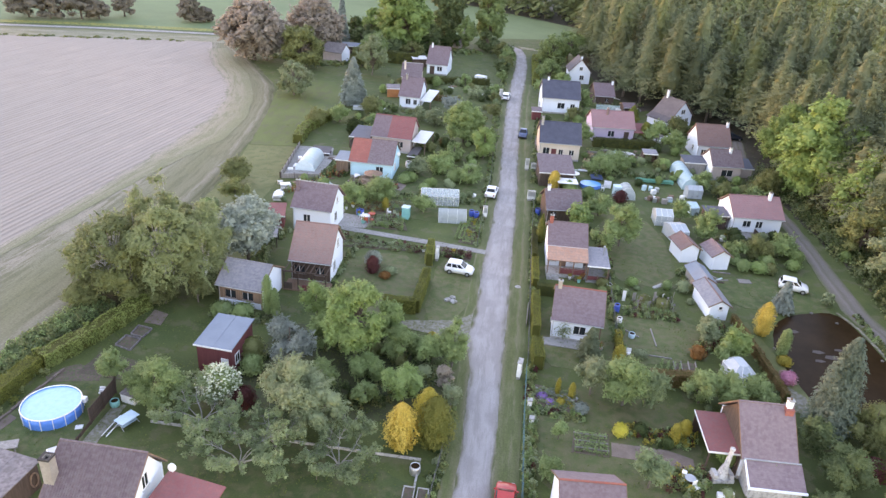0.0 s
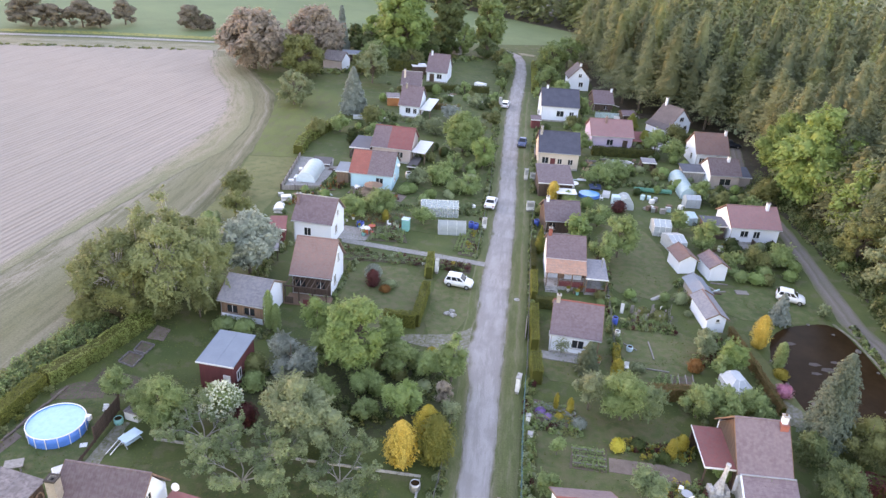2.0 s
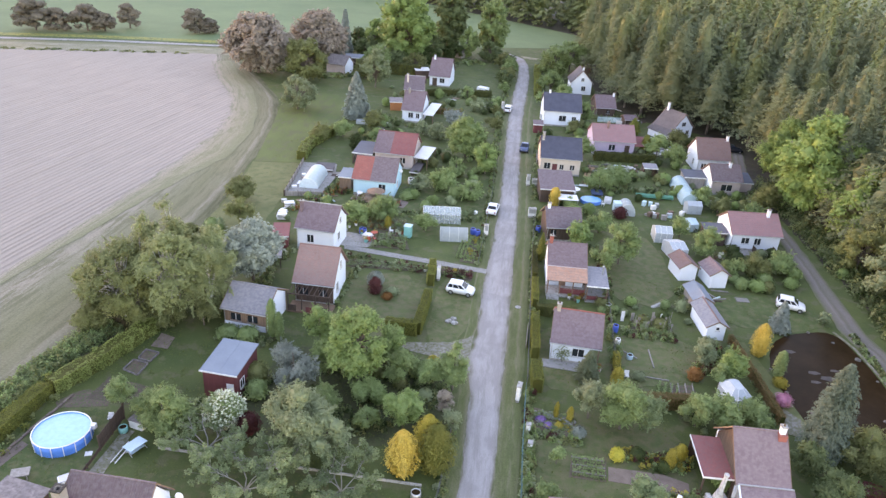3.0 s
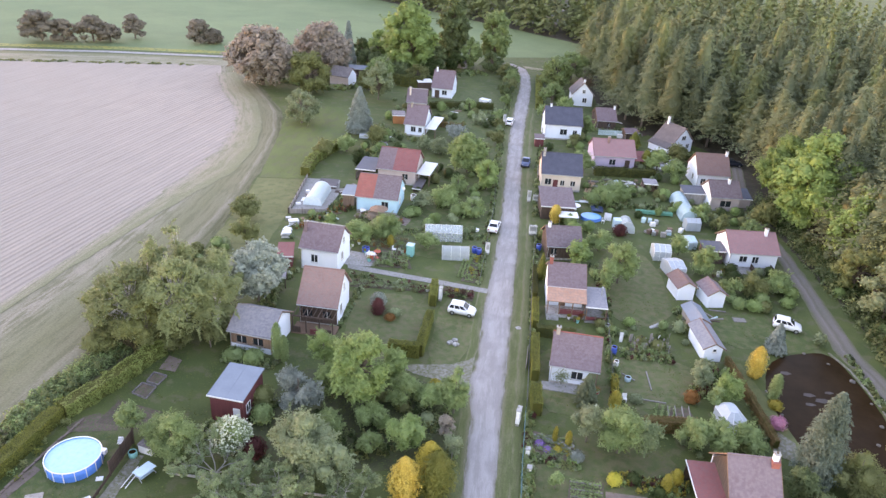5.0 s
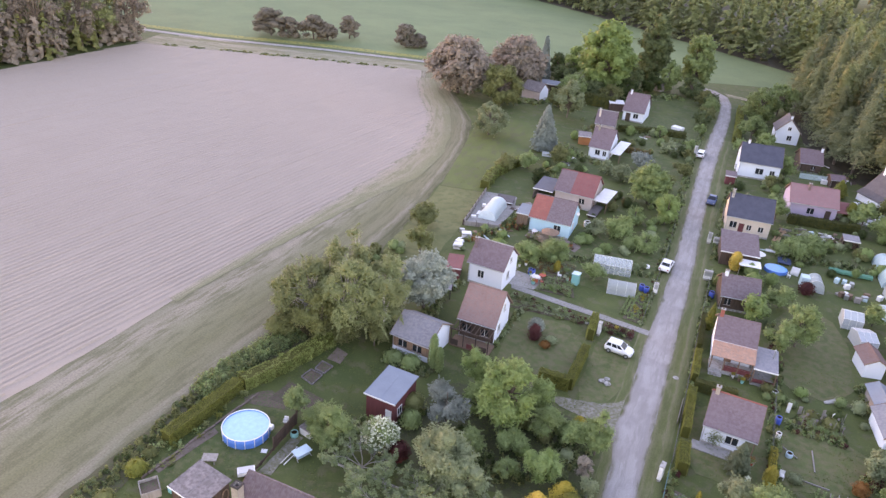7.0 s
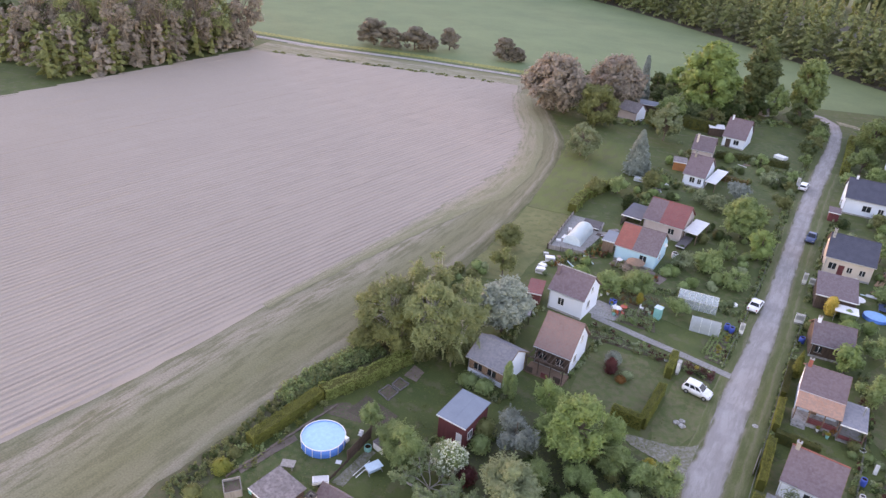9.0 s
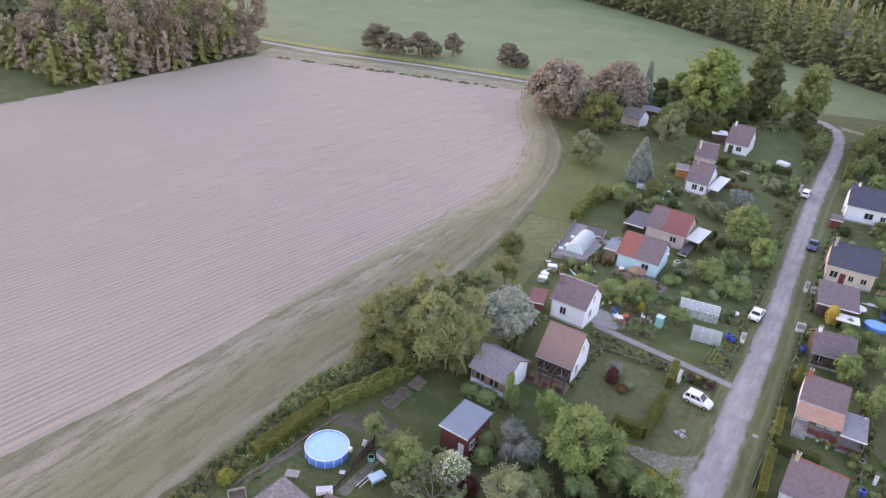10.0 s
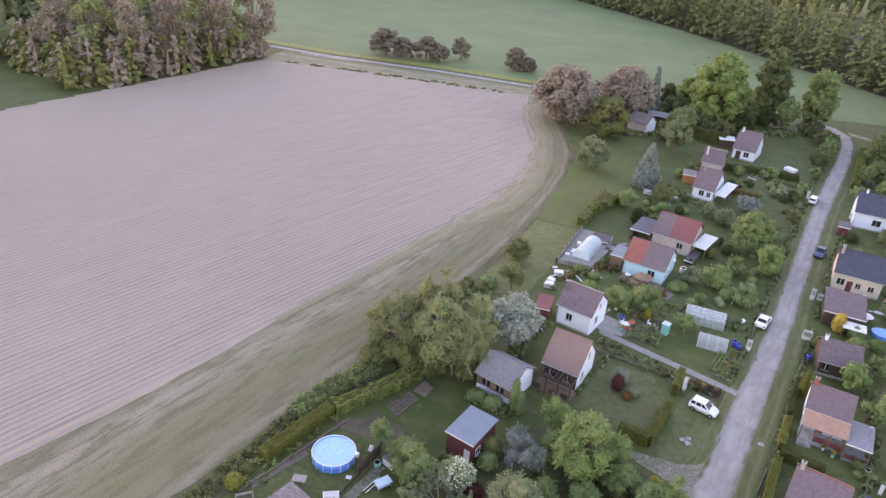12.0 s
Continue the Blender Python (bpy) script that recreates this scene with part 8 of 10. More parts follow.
# ---- more stored boards, sheets and boxes in the far gardens ----
cr = random.Random(31)
for x0, x1, y0, y1, n in ((11.0, 15.5, 112, 118, 7), (17, 24, 121, 126.5, 12), (12.5, 15.5, 133, 139, 4), (26.5, 30, 135, 147, 10), (17, 24, 162, 167, 6), (25, 29, 157, 161, 5), (32, 36, 109.5, 113, 4), (-33, -29, 85, 95, 6), (-36, -33, 90.4, 93.4, 9), (-31, -28.6, 94.6, 97.4, 6), (-31.2, -29.4, 105.4, 110.8, 6), (-36.2, -35.6, 97, 104, 4), (-31, -27.5, 133, 139, 9), (-11, -8, 157.5, 160, 4), (-18, -15.6, 162.4, 164.6, 3), (25.4, 31, 75.5, 79.5, 6)):
    for i in range(n):
        x, y, q = cr.uniform(x0, x1), cr.uniform(y0, y1), cr.random()
        m = cr.choice(("grey_wood", "brown_wood", "white_paint", "metal_grey", "roof_wood_grey", "film_cyan", "dark_wood"))
        if q < 0.5:
            o = tagged(finish("plank", boxes((-1.1, -0.1, 0.02, 1.1, 0.1, 0.12)), m), "loose old board lying in a garden", "plank", "loose boards")
        elif q < 0.75:
            o = tagged(finish("crate", soft_box(-0.4, -0.3, 0, 0.4, 0.3, cr.uniform(0.3, 0.7), 0.03), m), "small crate stored beside a garden shed", "crate", "garden crates")
        else:
            o = tagged(finish("roof_sheet", boxes((-0.8, -0.5, 0.02, 0.8, 0.5, 0.1)), m), "old flat roof sheet lying in a garden", "sheet", "old roof sheets")
        o.matrix_basis = pose(x, y, 0, 0, 0, cr.uniform(0, 180))
def board_pile(label, x, y, rot, n, length, material, seed):
    rg = random.Random(seed)
    ob = thing("board_pile", pose(x, y, 0, 0, 0, rot), label, "boards", "board piles")
    for i in range(n):
        b = part("board", boxes((-length / 2, -0.1, 0, length / 2, 0.1, 0.05)), material, ob)
        b.matrix_basis = pose(rg.uniform(-0.3, 0.3), rg.uniform(-0.5, 0.5), 0.02 + 0.055 * (i // 2), rg.uniform(-3, 3), 0, rg.uniform(-14, 14))


for i, (x, y, rot, n, ln_, m) in enumerate(((13.2, 121.6, 60, 7, 2.6, "orange_wood"), (15.2, 120.6, -12, 8, 3.0, "grey_wood"), (17.0, 123.6, 20, 7, 2.4, "brown_wood"), (18.6, 119.8, -30, 6, 2.2, "grey_wood"), (12.6, 118.4, 80, 6, 2.2, "orange_wood"), (20.8, 122.8, 5, 6, 2.6, "brown_wood"), (12.4, 114.6, 15, 5, 1.8, "orange_wood"), (29.2, 137.0, 50, 6, 2.4, "grey_wood"))):
    board_pile("loose pile of sawn boards in a garden", x, y, rot, n, ln_, m, 50 + i)
picket("pale blue-grey picket fence before the wooden hut", 17.0, 155.0, 8, 34, "film_cyan", 1.2)


# ---- trees and shrubs left of the lane ----
def trees(rows, **same):
    for i, row in enumerate(rows):
        x, y, h, r, leaf, label, *more = row
        kw = dict(same)
        if more:
            kw.update(more[0])
        broad_tree(kw.pop("name", "tree"), x, y, h, r, leaf, label, int(abs(x) * 13 + abs(y) * 7) + 3, **kw)


trees((
    (-36.9, 58.2, 11.6, 4.2, "leaf_birch", "tall birch with hanging olive-green twigs", {"name": "birch", "bark": "bark_birch", "droop": 0.6, "clumps": 24, "low": 0.1}),
    (-42.2, 57.6, 9.6, 4.6, "leaf_birch", "broad olive-green birch at the field's edge", {"name": "birch", "bark": "bark_birch", "clumps": 24, "low": 0.04}),
    (-33.0, 59.6, 10.2, 3.3, "leaf_birch", "slender birch beside a grey-roofed shed", {"name": "birch", "bark": "bark_birch", "droop": 0.6, "low": 0.08, "clumps": 20}),
    (-38.4, 62.8, 15.4, 1.7, "leaf_birch", "slender birch top rising above the others", {"name": "birch", "bark": "bark_birch", "droop": 0.6, "low": 0.1, "clumps": 9}),
    (-41.0, 60.2, 14.2, 1.6, "leaf_birch", "slender birch top rising above the others", {"name": "birch", "bark": "bark_birch", "droop": 0.6, "low": 0.1, "clumps": 8}),
    (-39.8, 61.0, 10.8, 3.8, "leaf_birch", "birch with a pale trunk", {"name": "birch", "bark": "bark_birch", "droop": 0.6, "low": 0.08, "clumps": 18}),
    (-34.8, 63.5, 10.0, 3.6, "leaf_birch", "younger birch behind the others", {"name": "birch", "bark": "bark_birch", "droop": 0.5, "low": 0.05, "clumps": 18}),
    (-39.6, 55.6, 7.0, 3.2, "leaf_olive", "leafy lower tree before the birches", {"low": 0.03, "clumps": 22}),
    (-44.0, 54.6, 3.4, 2.4, "leaf_olive", "low leafy shrub below the birches", {"low": 0.02}),
    (-36.4, 56.6, 3.6, 2.3, "leaf_olive", "low leafy shrub below the birches", {"low": 0.02}),
    (-33.2, 57.6, 3.6, 2.0, "leaf_olive", "low leafy shrub below the birches", {"low": 0.02}),
    (-41.0, 63.0, 5.4, 3.0, "leaf_olive", "leafy shrub behind the birches", {"low": 0.02}),
    (-45.4, 58.5, 7.0, 3.3, "leaf_olive", "olive tree at the field's edge", {"low": 0.03, "clumps": 20}),
    (-31.6, 68.4, 8.0, 4.6, "leaf_blossom", "round tree covered in white-grey blossom", {"low": 0.16, "clumps": 34, "density": 1.7}),
    (-41.8, 91.5, 4.6, 2.9, "leaf_olive", "broad brownish-olive bush beside the meadow", {"low": 0.03}),
    (-38.4, 82.2, 5.0, 2.2, "leaf_olive", "yellowish green small tree"),
    (-14.4, 51.2, 9.0, 3.9, "leaf_fresh", "large fresh green tree with long shoots", {"clumps": 22, "low": 0.08}),
    (-19.5, 55.5, 6.6, 1.9, "leaf_fresh", "pale green young tree with upright shoots", {"low": 0.1}),
    (-19.9, 48.4, 6.0, 2.7, "leaf_silver", "silver-grey leaved tree", {"low": 0.12}),
    (-24.3, 42.0, 3.8, 1.9, "leaf_green", "small round tree in white flower", {"low": 0.15, "clumps": 18, "name": "flowering_tree"}),
    (-17.2, 40.8, 7.0, 3.3, "leaf_grey", "grey-green fruit tree", {"low": 0.1, "clumps": 20}),
    (-14.6, 39.8, 5.0, 2.4, "leaf_grey", "grey-green drooping fruit tree", {"droop": 0.8, "low": 0.1}),
    (-13.7, 34.8, 1.6, 0.45, "leaf_green", "young sapling on the orchard lawn", {"low": 0.3}),
    (-28.9, 40.4, 6.0, 2.6, "leaf_green", "fresh green leafy tree beside the fence", {"low": 0.06}),
    (-31.2, 41.8, 3.6, 1.9, "leaf_green", "low green shrub beside the chest", {"low": 0.05}),
    (-34.2, 42.4, 4.2, 1.5, "leaf_green", "small green tree behind the pool", {"low": 0.12}),
    (-8.8, 45.2, 4.2, 2.1, "leaf_fresh", "small round willow with light leaves", {"low": 0.2, "droop": 0.5}),
    (-5.2, 47.4, 3.0, 1.1, "leaf_brown", "reddish-brown shrub"),
    (-4.3, 45.2, 3.1, 1.0, "leaf_grey", "pale grey-green shrub beside the lane", {"low": 0.1}),
    (-10.0, 51.8, 4.0, 2.2, "leaf_green", "dense green shrub", {"low": 0.05}),
    (-7.4, 51.6, 3.6, 1.9, "leaf_green", "dense green shrub beside another", {"low": 0.05}),
    (-12.8, 48.2, 3.2, 1.9, "leaf_green", "dense green shrub under a tall tree", {"low": 0.03}),
    (-16.2, 45.6, 3.4, 1.9, "leaf_green", "dense shrub between fruit trees", {"low": 0.03}),
    (-12.0, 44.6, 2.2, 1.5, "leaf_green", "low green shrub in the orchard", {"low": 0.03}),
    (-17.6, 51.8, 4.4, 2.0, "leaf_fresh", "fresh green shrub with long shoots", {"low": 0.03}),
    (-11.6, 54.6, 5.2, 2.2, "leaf_fresh", "fresh green tree beside the lawn", {"low": 0.03}),
    (-4.9, 51.6, 6.0, 1.8, "leaf_green", "green tree at the edge of the lane", {"low": 0.06}),
))
trees((
    (-10.2, 122.0, 8.0, 4.0, "leaf_green", "round garden tree", {"low": 0.04, "core": 0.72, "clumps": 26}),
    (-5.8, 117.5, 3.0, 2.0, "leaf_olive", "low bush beside the lane", {"low": 0.05}),
    (-16.7, 131.0, 3.6, 2.6, "leaf_grey", "grey-green fruit tree", {"low": 0.05}),
    (-8.6, 131.0, 3.4, 2.6, "leaf_olive", "low fruit tree in a far garden", {"low": 0.05}),
    (-5.4, 141.0, 3.2, 1.9, "leaf_olive", "bush beside the lane", {"low": 0.03}),
    (-14.1, 140.5, 4.3, 2.9, "leaf_silver", "silvery grey-green fruit tree in a far garden", {"low": 0.05}),
    (-20.0, 133.5, 3.0, 2.0, "leaf_grey", "small fruit tree", {"low": 0.08}),
    (-5.9, 114.0, 6.4, 2.6, "leaf_fresh", "tall fresh green tree beside the lane", {"low": 0.04, "core": 0.7}),
    (-7.5, 101.5, 3.2, 2.4, "leaf_green", "low fruit tree", {"low": 0.08}),
    (-12.2, 104.5, 3.4, 2.8, "leaf_green", "low fruit tree", {"low": 0.08}),
    (-16.2, 103.0, 3.0, 2.0, "leaf_grey", "low fruit tree", {"low": 0.1}),
    (-10.8, 110.6, 4.2, 1.8, "leaf_green", "low fruit tree", {"low": 0.05}),
    (-12.9, 87.6, 3.2, 2.1, "leaf_green", "small bushy fruit tree", {"low": 0.1}),
    (-23.2, 88.0, 3.4, 2.6, "leaf_green", "bushy fruit tree beside the white cottage", {"low": 0.1}),
    (-19.6, 90.2, 3.8, 2.6, "leaf_green", "bushy fruit tree before the pale blue cottage", {"low": 0.1}),
    (-49.2, 143.0, 8.0, 4.4, "leaf_grey", "pale grey-green willow at the meadow", {"low": 0.03, "droop": 0.6, "core": 0.7}),
    (-37.1, 168.0, 9.8, 3.9, "leaf_grey", "tall pale willow", {"low": 0.03, "core": 0.7, "clumps": 22}),
    (-35.0, 200.5, 21.0, 8.6, "leaf_maple", "tall bright green maple", {"low": 0.01, "clumps": 44, "core": 0.78}),
    (-46.0, 210.0, 11.5, 3.6, "leaf_maple", "bright green maple", {"low": 0.02, "core": 0.75}),
    (-68.8, 172.5, 15.8, 9.6, "leaf_brown", "large brownish tree just coming into leaf", {"low": 0.02, "clumps": 34, "core": 0.6}),
    (-56.8, 187.5, 15.0, 8.6, "leaf_brown", "large brownish tree in bud", {"low": 0.03, "clumps": 34, "core": 0.6}),
    (-55.0, 168.0, 11.0, 6.0, "leaf_olive", "broad olive-green tree", {"low": 0.02, "clumps": 26, "core": 0.72}),
    (-64.5, 191.0, 9.0, 5.6, "leaf_brown", "brownish tree in bud", {"low": 0.03, "core": 0.65}),
    (-46.5, 201.5, 6.6, 4.4, "scrub_green", "dark bushy tree beyond the barn", {"low": 0.0, "core": 0.78}),
    (-57.5, 205.0, 7.4, 4.6, "scrub_green", "dark bushy tree beyond the barn", {"low": 0.0, "core": 0.78}),
    (-66.5, 203.5, 7.8, 4.8, "leaf_dark", "dark bushy tree in a row by the field road", {"low": 0.0, "core": 0.78}),
    (-50.5, 212.0, 7.2, 4.4, "leaf_dark", "dark bushy tree in a row by the field road", {"low": 0.0, "core": 0.78}),
))
trees((
    (-24.2, 216.5, 23.0, 4.9, "scrub_green", "tall dark green tree behind the gardens", {"low": 0.0, "clumps": 36, "core": 0.8}),
    (-28.5, 208, 8.5, 4.2, "scrub_green", "leafy dark tree behind a barn", {"low": 0.0, "core": 0.78}),
    (-11.0, 217.5, 19.0, 4.8, "leaf_green", "tall green tree by the lane's bend", {"low": 0.0, "clumps": 34, "core": 0.78}),
    (-18.0, 214, 10.2, 3.6, "leaf_green", "green bushy tree", {"low": 0.0, "core": 0.78}),
    (-27.5, 199.5, 5.0, 4.2, "leaf_dark", "dark bush by the barn", {"low": 0.0, "core": 0.78}),
    (-30.5, 190, 5.0, 3.8, "leaf_olive", "olive bush", {"low": 0.05}),
    (-5.4, 181, 5.0, 2.4, "scrub_green", "green tree along the lane", {"low": 0.02, "core": 0.75}),
    (-5.3, 172.9, 3.7, 1.7, "leaf_green", "leafy bush along the lane", {"low": 0.02}),
    (-4.9, 187.5, 4.6, 2.3, "leaf_olive", "leafy bush along the lane", {"low": 0.02, "core": 0.75}),
    (-4.6, 194.5, 5.2, 2.4, "leaf_green", "leafy bush along the lane", {"low": 0.02, "core": 0.75}),
    (-4.9, 201.5, 4.6, 2.3, "scrub_green", "leafy bush along the lane", {"low": 0.02, "core": 0.75}),
    (-7.2, 204, 5.0, 2.8, "leaf_olive", "leafy bush along the lane", {"low": 0.05}),
    (-40.5, 188, 7.0, 4.5, "leaf_green", "green tree behind a cottage", {"low": 0.05}),
    (-41.5, 176, 6.0, 3.6, "leaf_olive", "olive-green tree", {"low": 0.05}),
    (-30.0, 133.5, 4.0, 2.6, "leaf_olive", "bush behind the red roof", {"low": 0.05}),
    (-38.0, 123.0, 3.4, 3.0, "leaf_olive", "bushy hedge tree by the meadow", {"low": 0.05}),
    (-35.0, 127.0, 3.6, 2.4, "leaf_green", "green bush", {"low": 0.05}),
    (-30.5, 120.8, 3.0, 2.2, "leaf_dark", "dark round bush", {"low": 0.05}),
    (-13.6, 165.0, 3.2, 1.7, "leaf_green", "small fruit tree in a far garden", {"low": 0.05}),
    (-10.6, 154.5, 3.1, 2.2, "leaf_grey", "fruit tree in a far garden", {"low": 0.05}),
    (-6.0, 152, 2.6, 1.6, "leaf_olive", "low bush in a far garden", {"low": 0.03}),
    (-6.2, 161, 2.4, 1.5, "leaf_green", "low bush by the lane", {"low": 0.03}),
    (-11.0, 211.5, 6.0, 3.8, "scrub_green", "dark bush below a tall tree", {"low": 0.0, "core": 0.78}),
    (-36.0, 193.5, 4.4, 3.8, "scrub_green", "dark bush below the maple", {"low": 0.0, "core": 0.78}),
    (-22.5, 209.5, 5.6, 3.6, "leaf_dark", "dark bush below a tall tree", {"low": 0.0, "core": 0.78}),
))
apple_tree(-24.4, 38.6, 3.6, 2.9, "old apple tree with an open grey-green crown", 3)
apple_tree(-19.6, 34.6, 3.8, 3.6, "spreading old apple tree with bare limbs showing", 4, 8)
apple_tree(-17.6, 37.2, 3.6, 2.4, "old apple tree leaning over the kerb", 5, 6)
apple_tree(-12.2, 36.0, 3.2, 2.6, "low spreading apple tree with gaps", 6)
rw = np.random.default_rng(41)
qw = rand_dirs(rw, 1500) * rw.uniform(0.8, 1.06, (1500, 1)) * (1.85, 1.85, 1.7) + (0, 0, 2.2)
white = new("blossom", leaf_mesh("flowers", qw, rand_dirs(rw, 1500) + (0, 0, 1.0), 0.15, rw, "leaf_white"))
white.parent = bpy.data.objects["flowering_tree"]
white["kind"] = "stuff"
# right of the lane
trees((
    (11.3, 48.8, 5.2, 2.8, "leaf_green", "round pear tree with fresh leaves", {"low": 0.15, "clumps": 22}),
    (13.4, 49.2, 4.6, 2.2, "leaf_apple", "pale-leaved pear tree", {"low": 0.15}),
    (8.4, 49.8, 4.6, 2.2, "leaf_grey", "small pale-leaved fruit tree", {"low": 0.2}),
    (12.2, 38.6, 4.0, 1.8, "leaf_apple", "small fruit tree in flower bed", {"low": 0.15}),
    (4.4, 38.4, 2.2, 1.3, "leaf_green", "low shrub by the fence", {"low": 0.05}),
    (5.2, 43.0, 2.4, 0.8, "leaf_green", "climbing beans on stakes", {"low": 0.05}),
    (18.6, 50.6, 3.6, 2.0, "leaf_green", "green shrub behind the carport", {"low": 0.05}),
    (21.2, 50.8, 3.8, 2.2, "leaf_green", "green shrub behind the cottage", {"low": 0.05}),
    (24.2, 51.4, 3.0, 2.2, "leaf_green", "low green tree behind the cottage", {"low": 0.05}),
    (28.3, 41.6, 4.6, 2.4, "scrub_green", "grey-green conifer-like shrub", {"low": 0.03, "clumps": 18}),
    (27.4, 46.2, 3.6, 1.9, "scrub_green", "grey-green shrub", {"low": 0.03}),
    (32.5, 47.6, 5.0, 3.0, "leaf_olive", "large green bush by the pond", {"low": 0.03}),
    (35.5, 43.0, 5.0, 3.0, "leaf_dark", "dark wine-green bush", {"low": 0.03}),
    (26.2, 38.0, 2.6, 1.8, "scrub_green", "low bush by the cottage", {"low": 0.03}),
    (31.5, 38.0, 3.6, 2.2, "leaf_olive", "olive bush", {"low": 0.03}),
    (23.9, 59.2, 3.6, 1.9, "leaf_fresh", "round fresh green bush", {"low": 0.05}),
    (21.6, 61.4, 2.8, 1.5, "leaf_grey", "flowering grey-green shrub", {"low": 0.05}),
    (22.3, 63.6, 2.2, 1.2, "leaf_grey", "pale shrub before the white shed", {"low": 0.05}),
    (22.3, 57.6, 3.0, 1.2, "leaf_green", "small green tree", {"low": 0.08}),
    (9.2, 87.0, 4.4, 2.4, "leaf_fresh", "walnut-like tree with large light leaves", {"low": 0.15, "size": 0.35}),
    (14.6, 83.6, 7.0, 2.8, "leaf_green", "tall green garden tree", {"low": 0.06}),
    (12.2, 81.5, 5.0, 2.2, "leaf_green", "green garden tree", {"low": 0.06}),
    (12.6, 93.4, 3.6, 2.1, "leaf_green", "fruit tree behind the cottage", {"low": 0.1}),
))
trees((
    (27.2, 88.8, 4.8, 2.4, "leaf_green", "fruit tree beside the sheds", {"low": 0.08}),
    (24.8, 94.8, 3.6, 1.8, "leaf_green", "small fruit tree", {"low": 0.1}),
    (30.8, 108.5, 3.6, 2.2, "leaf_green", "fruit tree beside the tunnel", {"low": 0.1}),
    (33.0, 106.5, 3.2, 2.0, "leaf_olive", "bush by the pink cottage", {"low": 0.05}),
    (37.5, 104.0, 3.4, 2.4, "leaf_green", "bush behind the pale red roof", {"low": 0.05}),
    (41.0, 110.0, 5.0, 2.8, "leaf_olive", "bush at the edge of the wood", {"low": 0.05}),
    (33.0, 85.0, 3.0, 2.4, "leaf_olive", "olive bush below the cottage", {"low": 0.05}),
    (37.0, 86.0, 3.4, 2.4, "leaf_green", "green bush beside the track", {"low": 0.05}),
    (30.0, 83.5, 2.6, 1.8, "leaf_green", "low bush beside the shed", {"low": 0.05}),
    (38.4, 73.2, 1.8, 0.9, "leaf_grey", "small pale bush beside the track", {"low": 0.03}),
    (14.0, 112.0, 3.4, 3.0, "leaf_green", "broad fruit tree", {"low": 0.1}),
    (18.0, 115.5, 3.0, 2.8, "leaf_green", "broad fruit tree", {"low": 0.1}),
    (12.2, 127.5, 4.8, 2.2, "leaf_green", "tree beside the lilac cottage", {"low": 0.06}),
    (26.7, 131.5, 5.2, 2.8, "leaf_green", "tall bush beside the porch", {"low": 0.05}),
    (29.5, 128.5, 4.6, 2.6, "leaf_green", "fruit tree beside the rust-brown roof", {"low": 0.06}),
    (31.8, 138.5, 4.4, 2.6, "leaf_olive", "olive tree before the mansard house", {"low": 0.06}),
    (13.6, 152.0, 5.6, 2.2, "leaf_green", "green tree beside the white house", {"low": 0.06}),
    (11.0, 143.2, 3.4, 1.7, "leaf_olive", "yellow-green small tree", {"low": 0.08}),
    (4.2, 164.0, 4.0, 2.0, "leaf_green", "bush beside the lane", {"low": 0.05}),
    (6.5, 178.0, 6.0, 3.6, "leaf_green", "green bush beside the gable house", {"low": 0.05}),
    (7.8, 196.0, 9.0, 5.2, "leaf_green", "broad tree at the lane's end", {"low": 0.05, "clumps": 22}),
    (12.5, 206.0, 10.0, 5.4, "leaf_green", "broad tree at the wood's edge", {"low": 0.05}),
    (9.5, 169.5, 5.0, 2.5, "leaf_green", "bush behind the white house", {"low": 0.05}),
))
trees((
    (47.6, 108.5, 18.0, 6.8, "leaf_maple", "tall bright green maple at the wood's edge", {"low": 0.03, "clumps": 36, "core": 0.76}),
    (47.0, 122.0, 13.5, 5.2, "leaf_maple", "bright green maple at the wood's edge", {"low": 0.03, "clumps": 26, "core": 0.76}),
    (50.5, 98.0, 13.5, 4.8, "leaf_fresh", "green tree at the wood's edge", {"low": 0.04, "clumps": 22}),
    (48.6, 80.5, 9.0, 4.2, "leaf_grey", "pale green bushy tree beside the track", {"low": 0.04, "clumps": 20}),
    (48.0, 88.5, 7.5, 3.6, "leaf_olive", "olive bush beside the track", {"low": 0.04}),
    (49.5, 70.0, 8.0, 4.0, "leaf_olive", "olive bush beside the track", {"low": 0.04}),
    (48.5, 61.0, 7.0, 3.8, "leaf_green", "green bush beside the track", {"low": 0.04}),
    (38.6, 51.5, 4.4, 2.4, "leaf_olive", "yellow-green bush by the pond", {"low": 0.04}),
))

# ---- conifers and clipped shrubs ----
spruce("blue_spruce", -35.4, 140.0, 10.0, 2.9, "needle_frost", "grey-blue spruce at the edge of the gardens", 2)
spruce("blue_spruce", -52.8, 200.5, 13.2, 2.3, "needle_frost", "slender blue-grey spruce among broad trees", 3)
spruce("blue_spruce", 29.4, 48.6, 10.2, 2.7, "needle_blue", "tall grey-green spruce beside the pond", 4)
spruce("blue_spruce", 32.1, 70.4, 4.0, 1.5, "needle_frost", "small blue spruce by the pond", 5)
spruce("spruce", 8.6, 55.8, 3.8, 1.4, "needle_spruce", "small dark green conifer by a terrace", 6)
shaped_bush("cypress", -7.9, 39.6, 4.6, 1.3, "leaf_yellow", "golden-yellow egg-shaped conifer in the orchard", 1, "egg", size=0.12)
shaped_bush("cypress", -5.2, 40.4, 5.0, 1.5, "leaf_moss", "broad green conifer with golden tips", 2, "egg", size=0.12)
shaped_bush("cypress", -6.0, 41.6, 4.9, 1.2, "leaf_gold", "golden shrub behind a green conifer", 3, "egg", size=0.12)
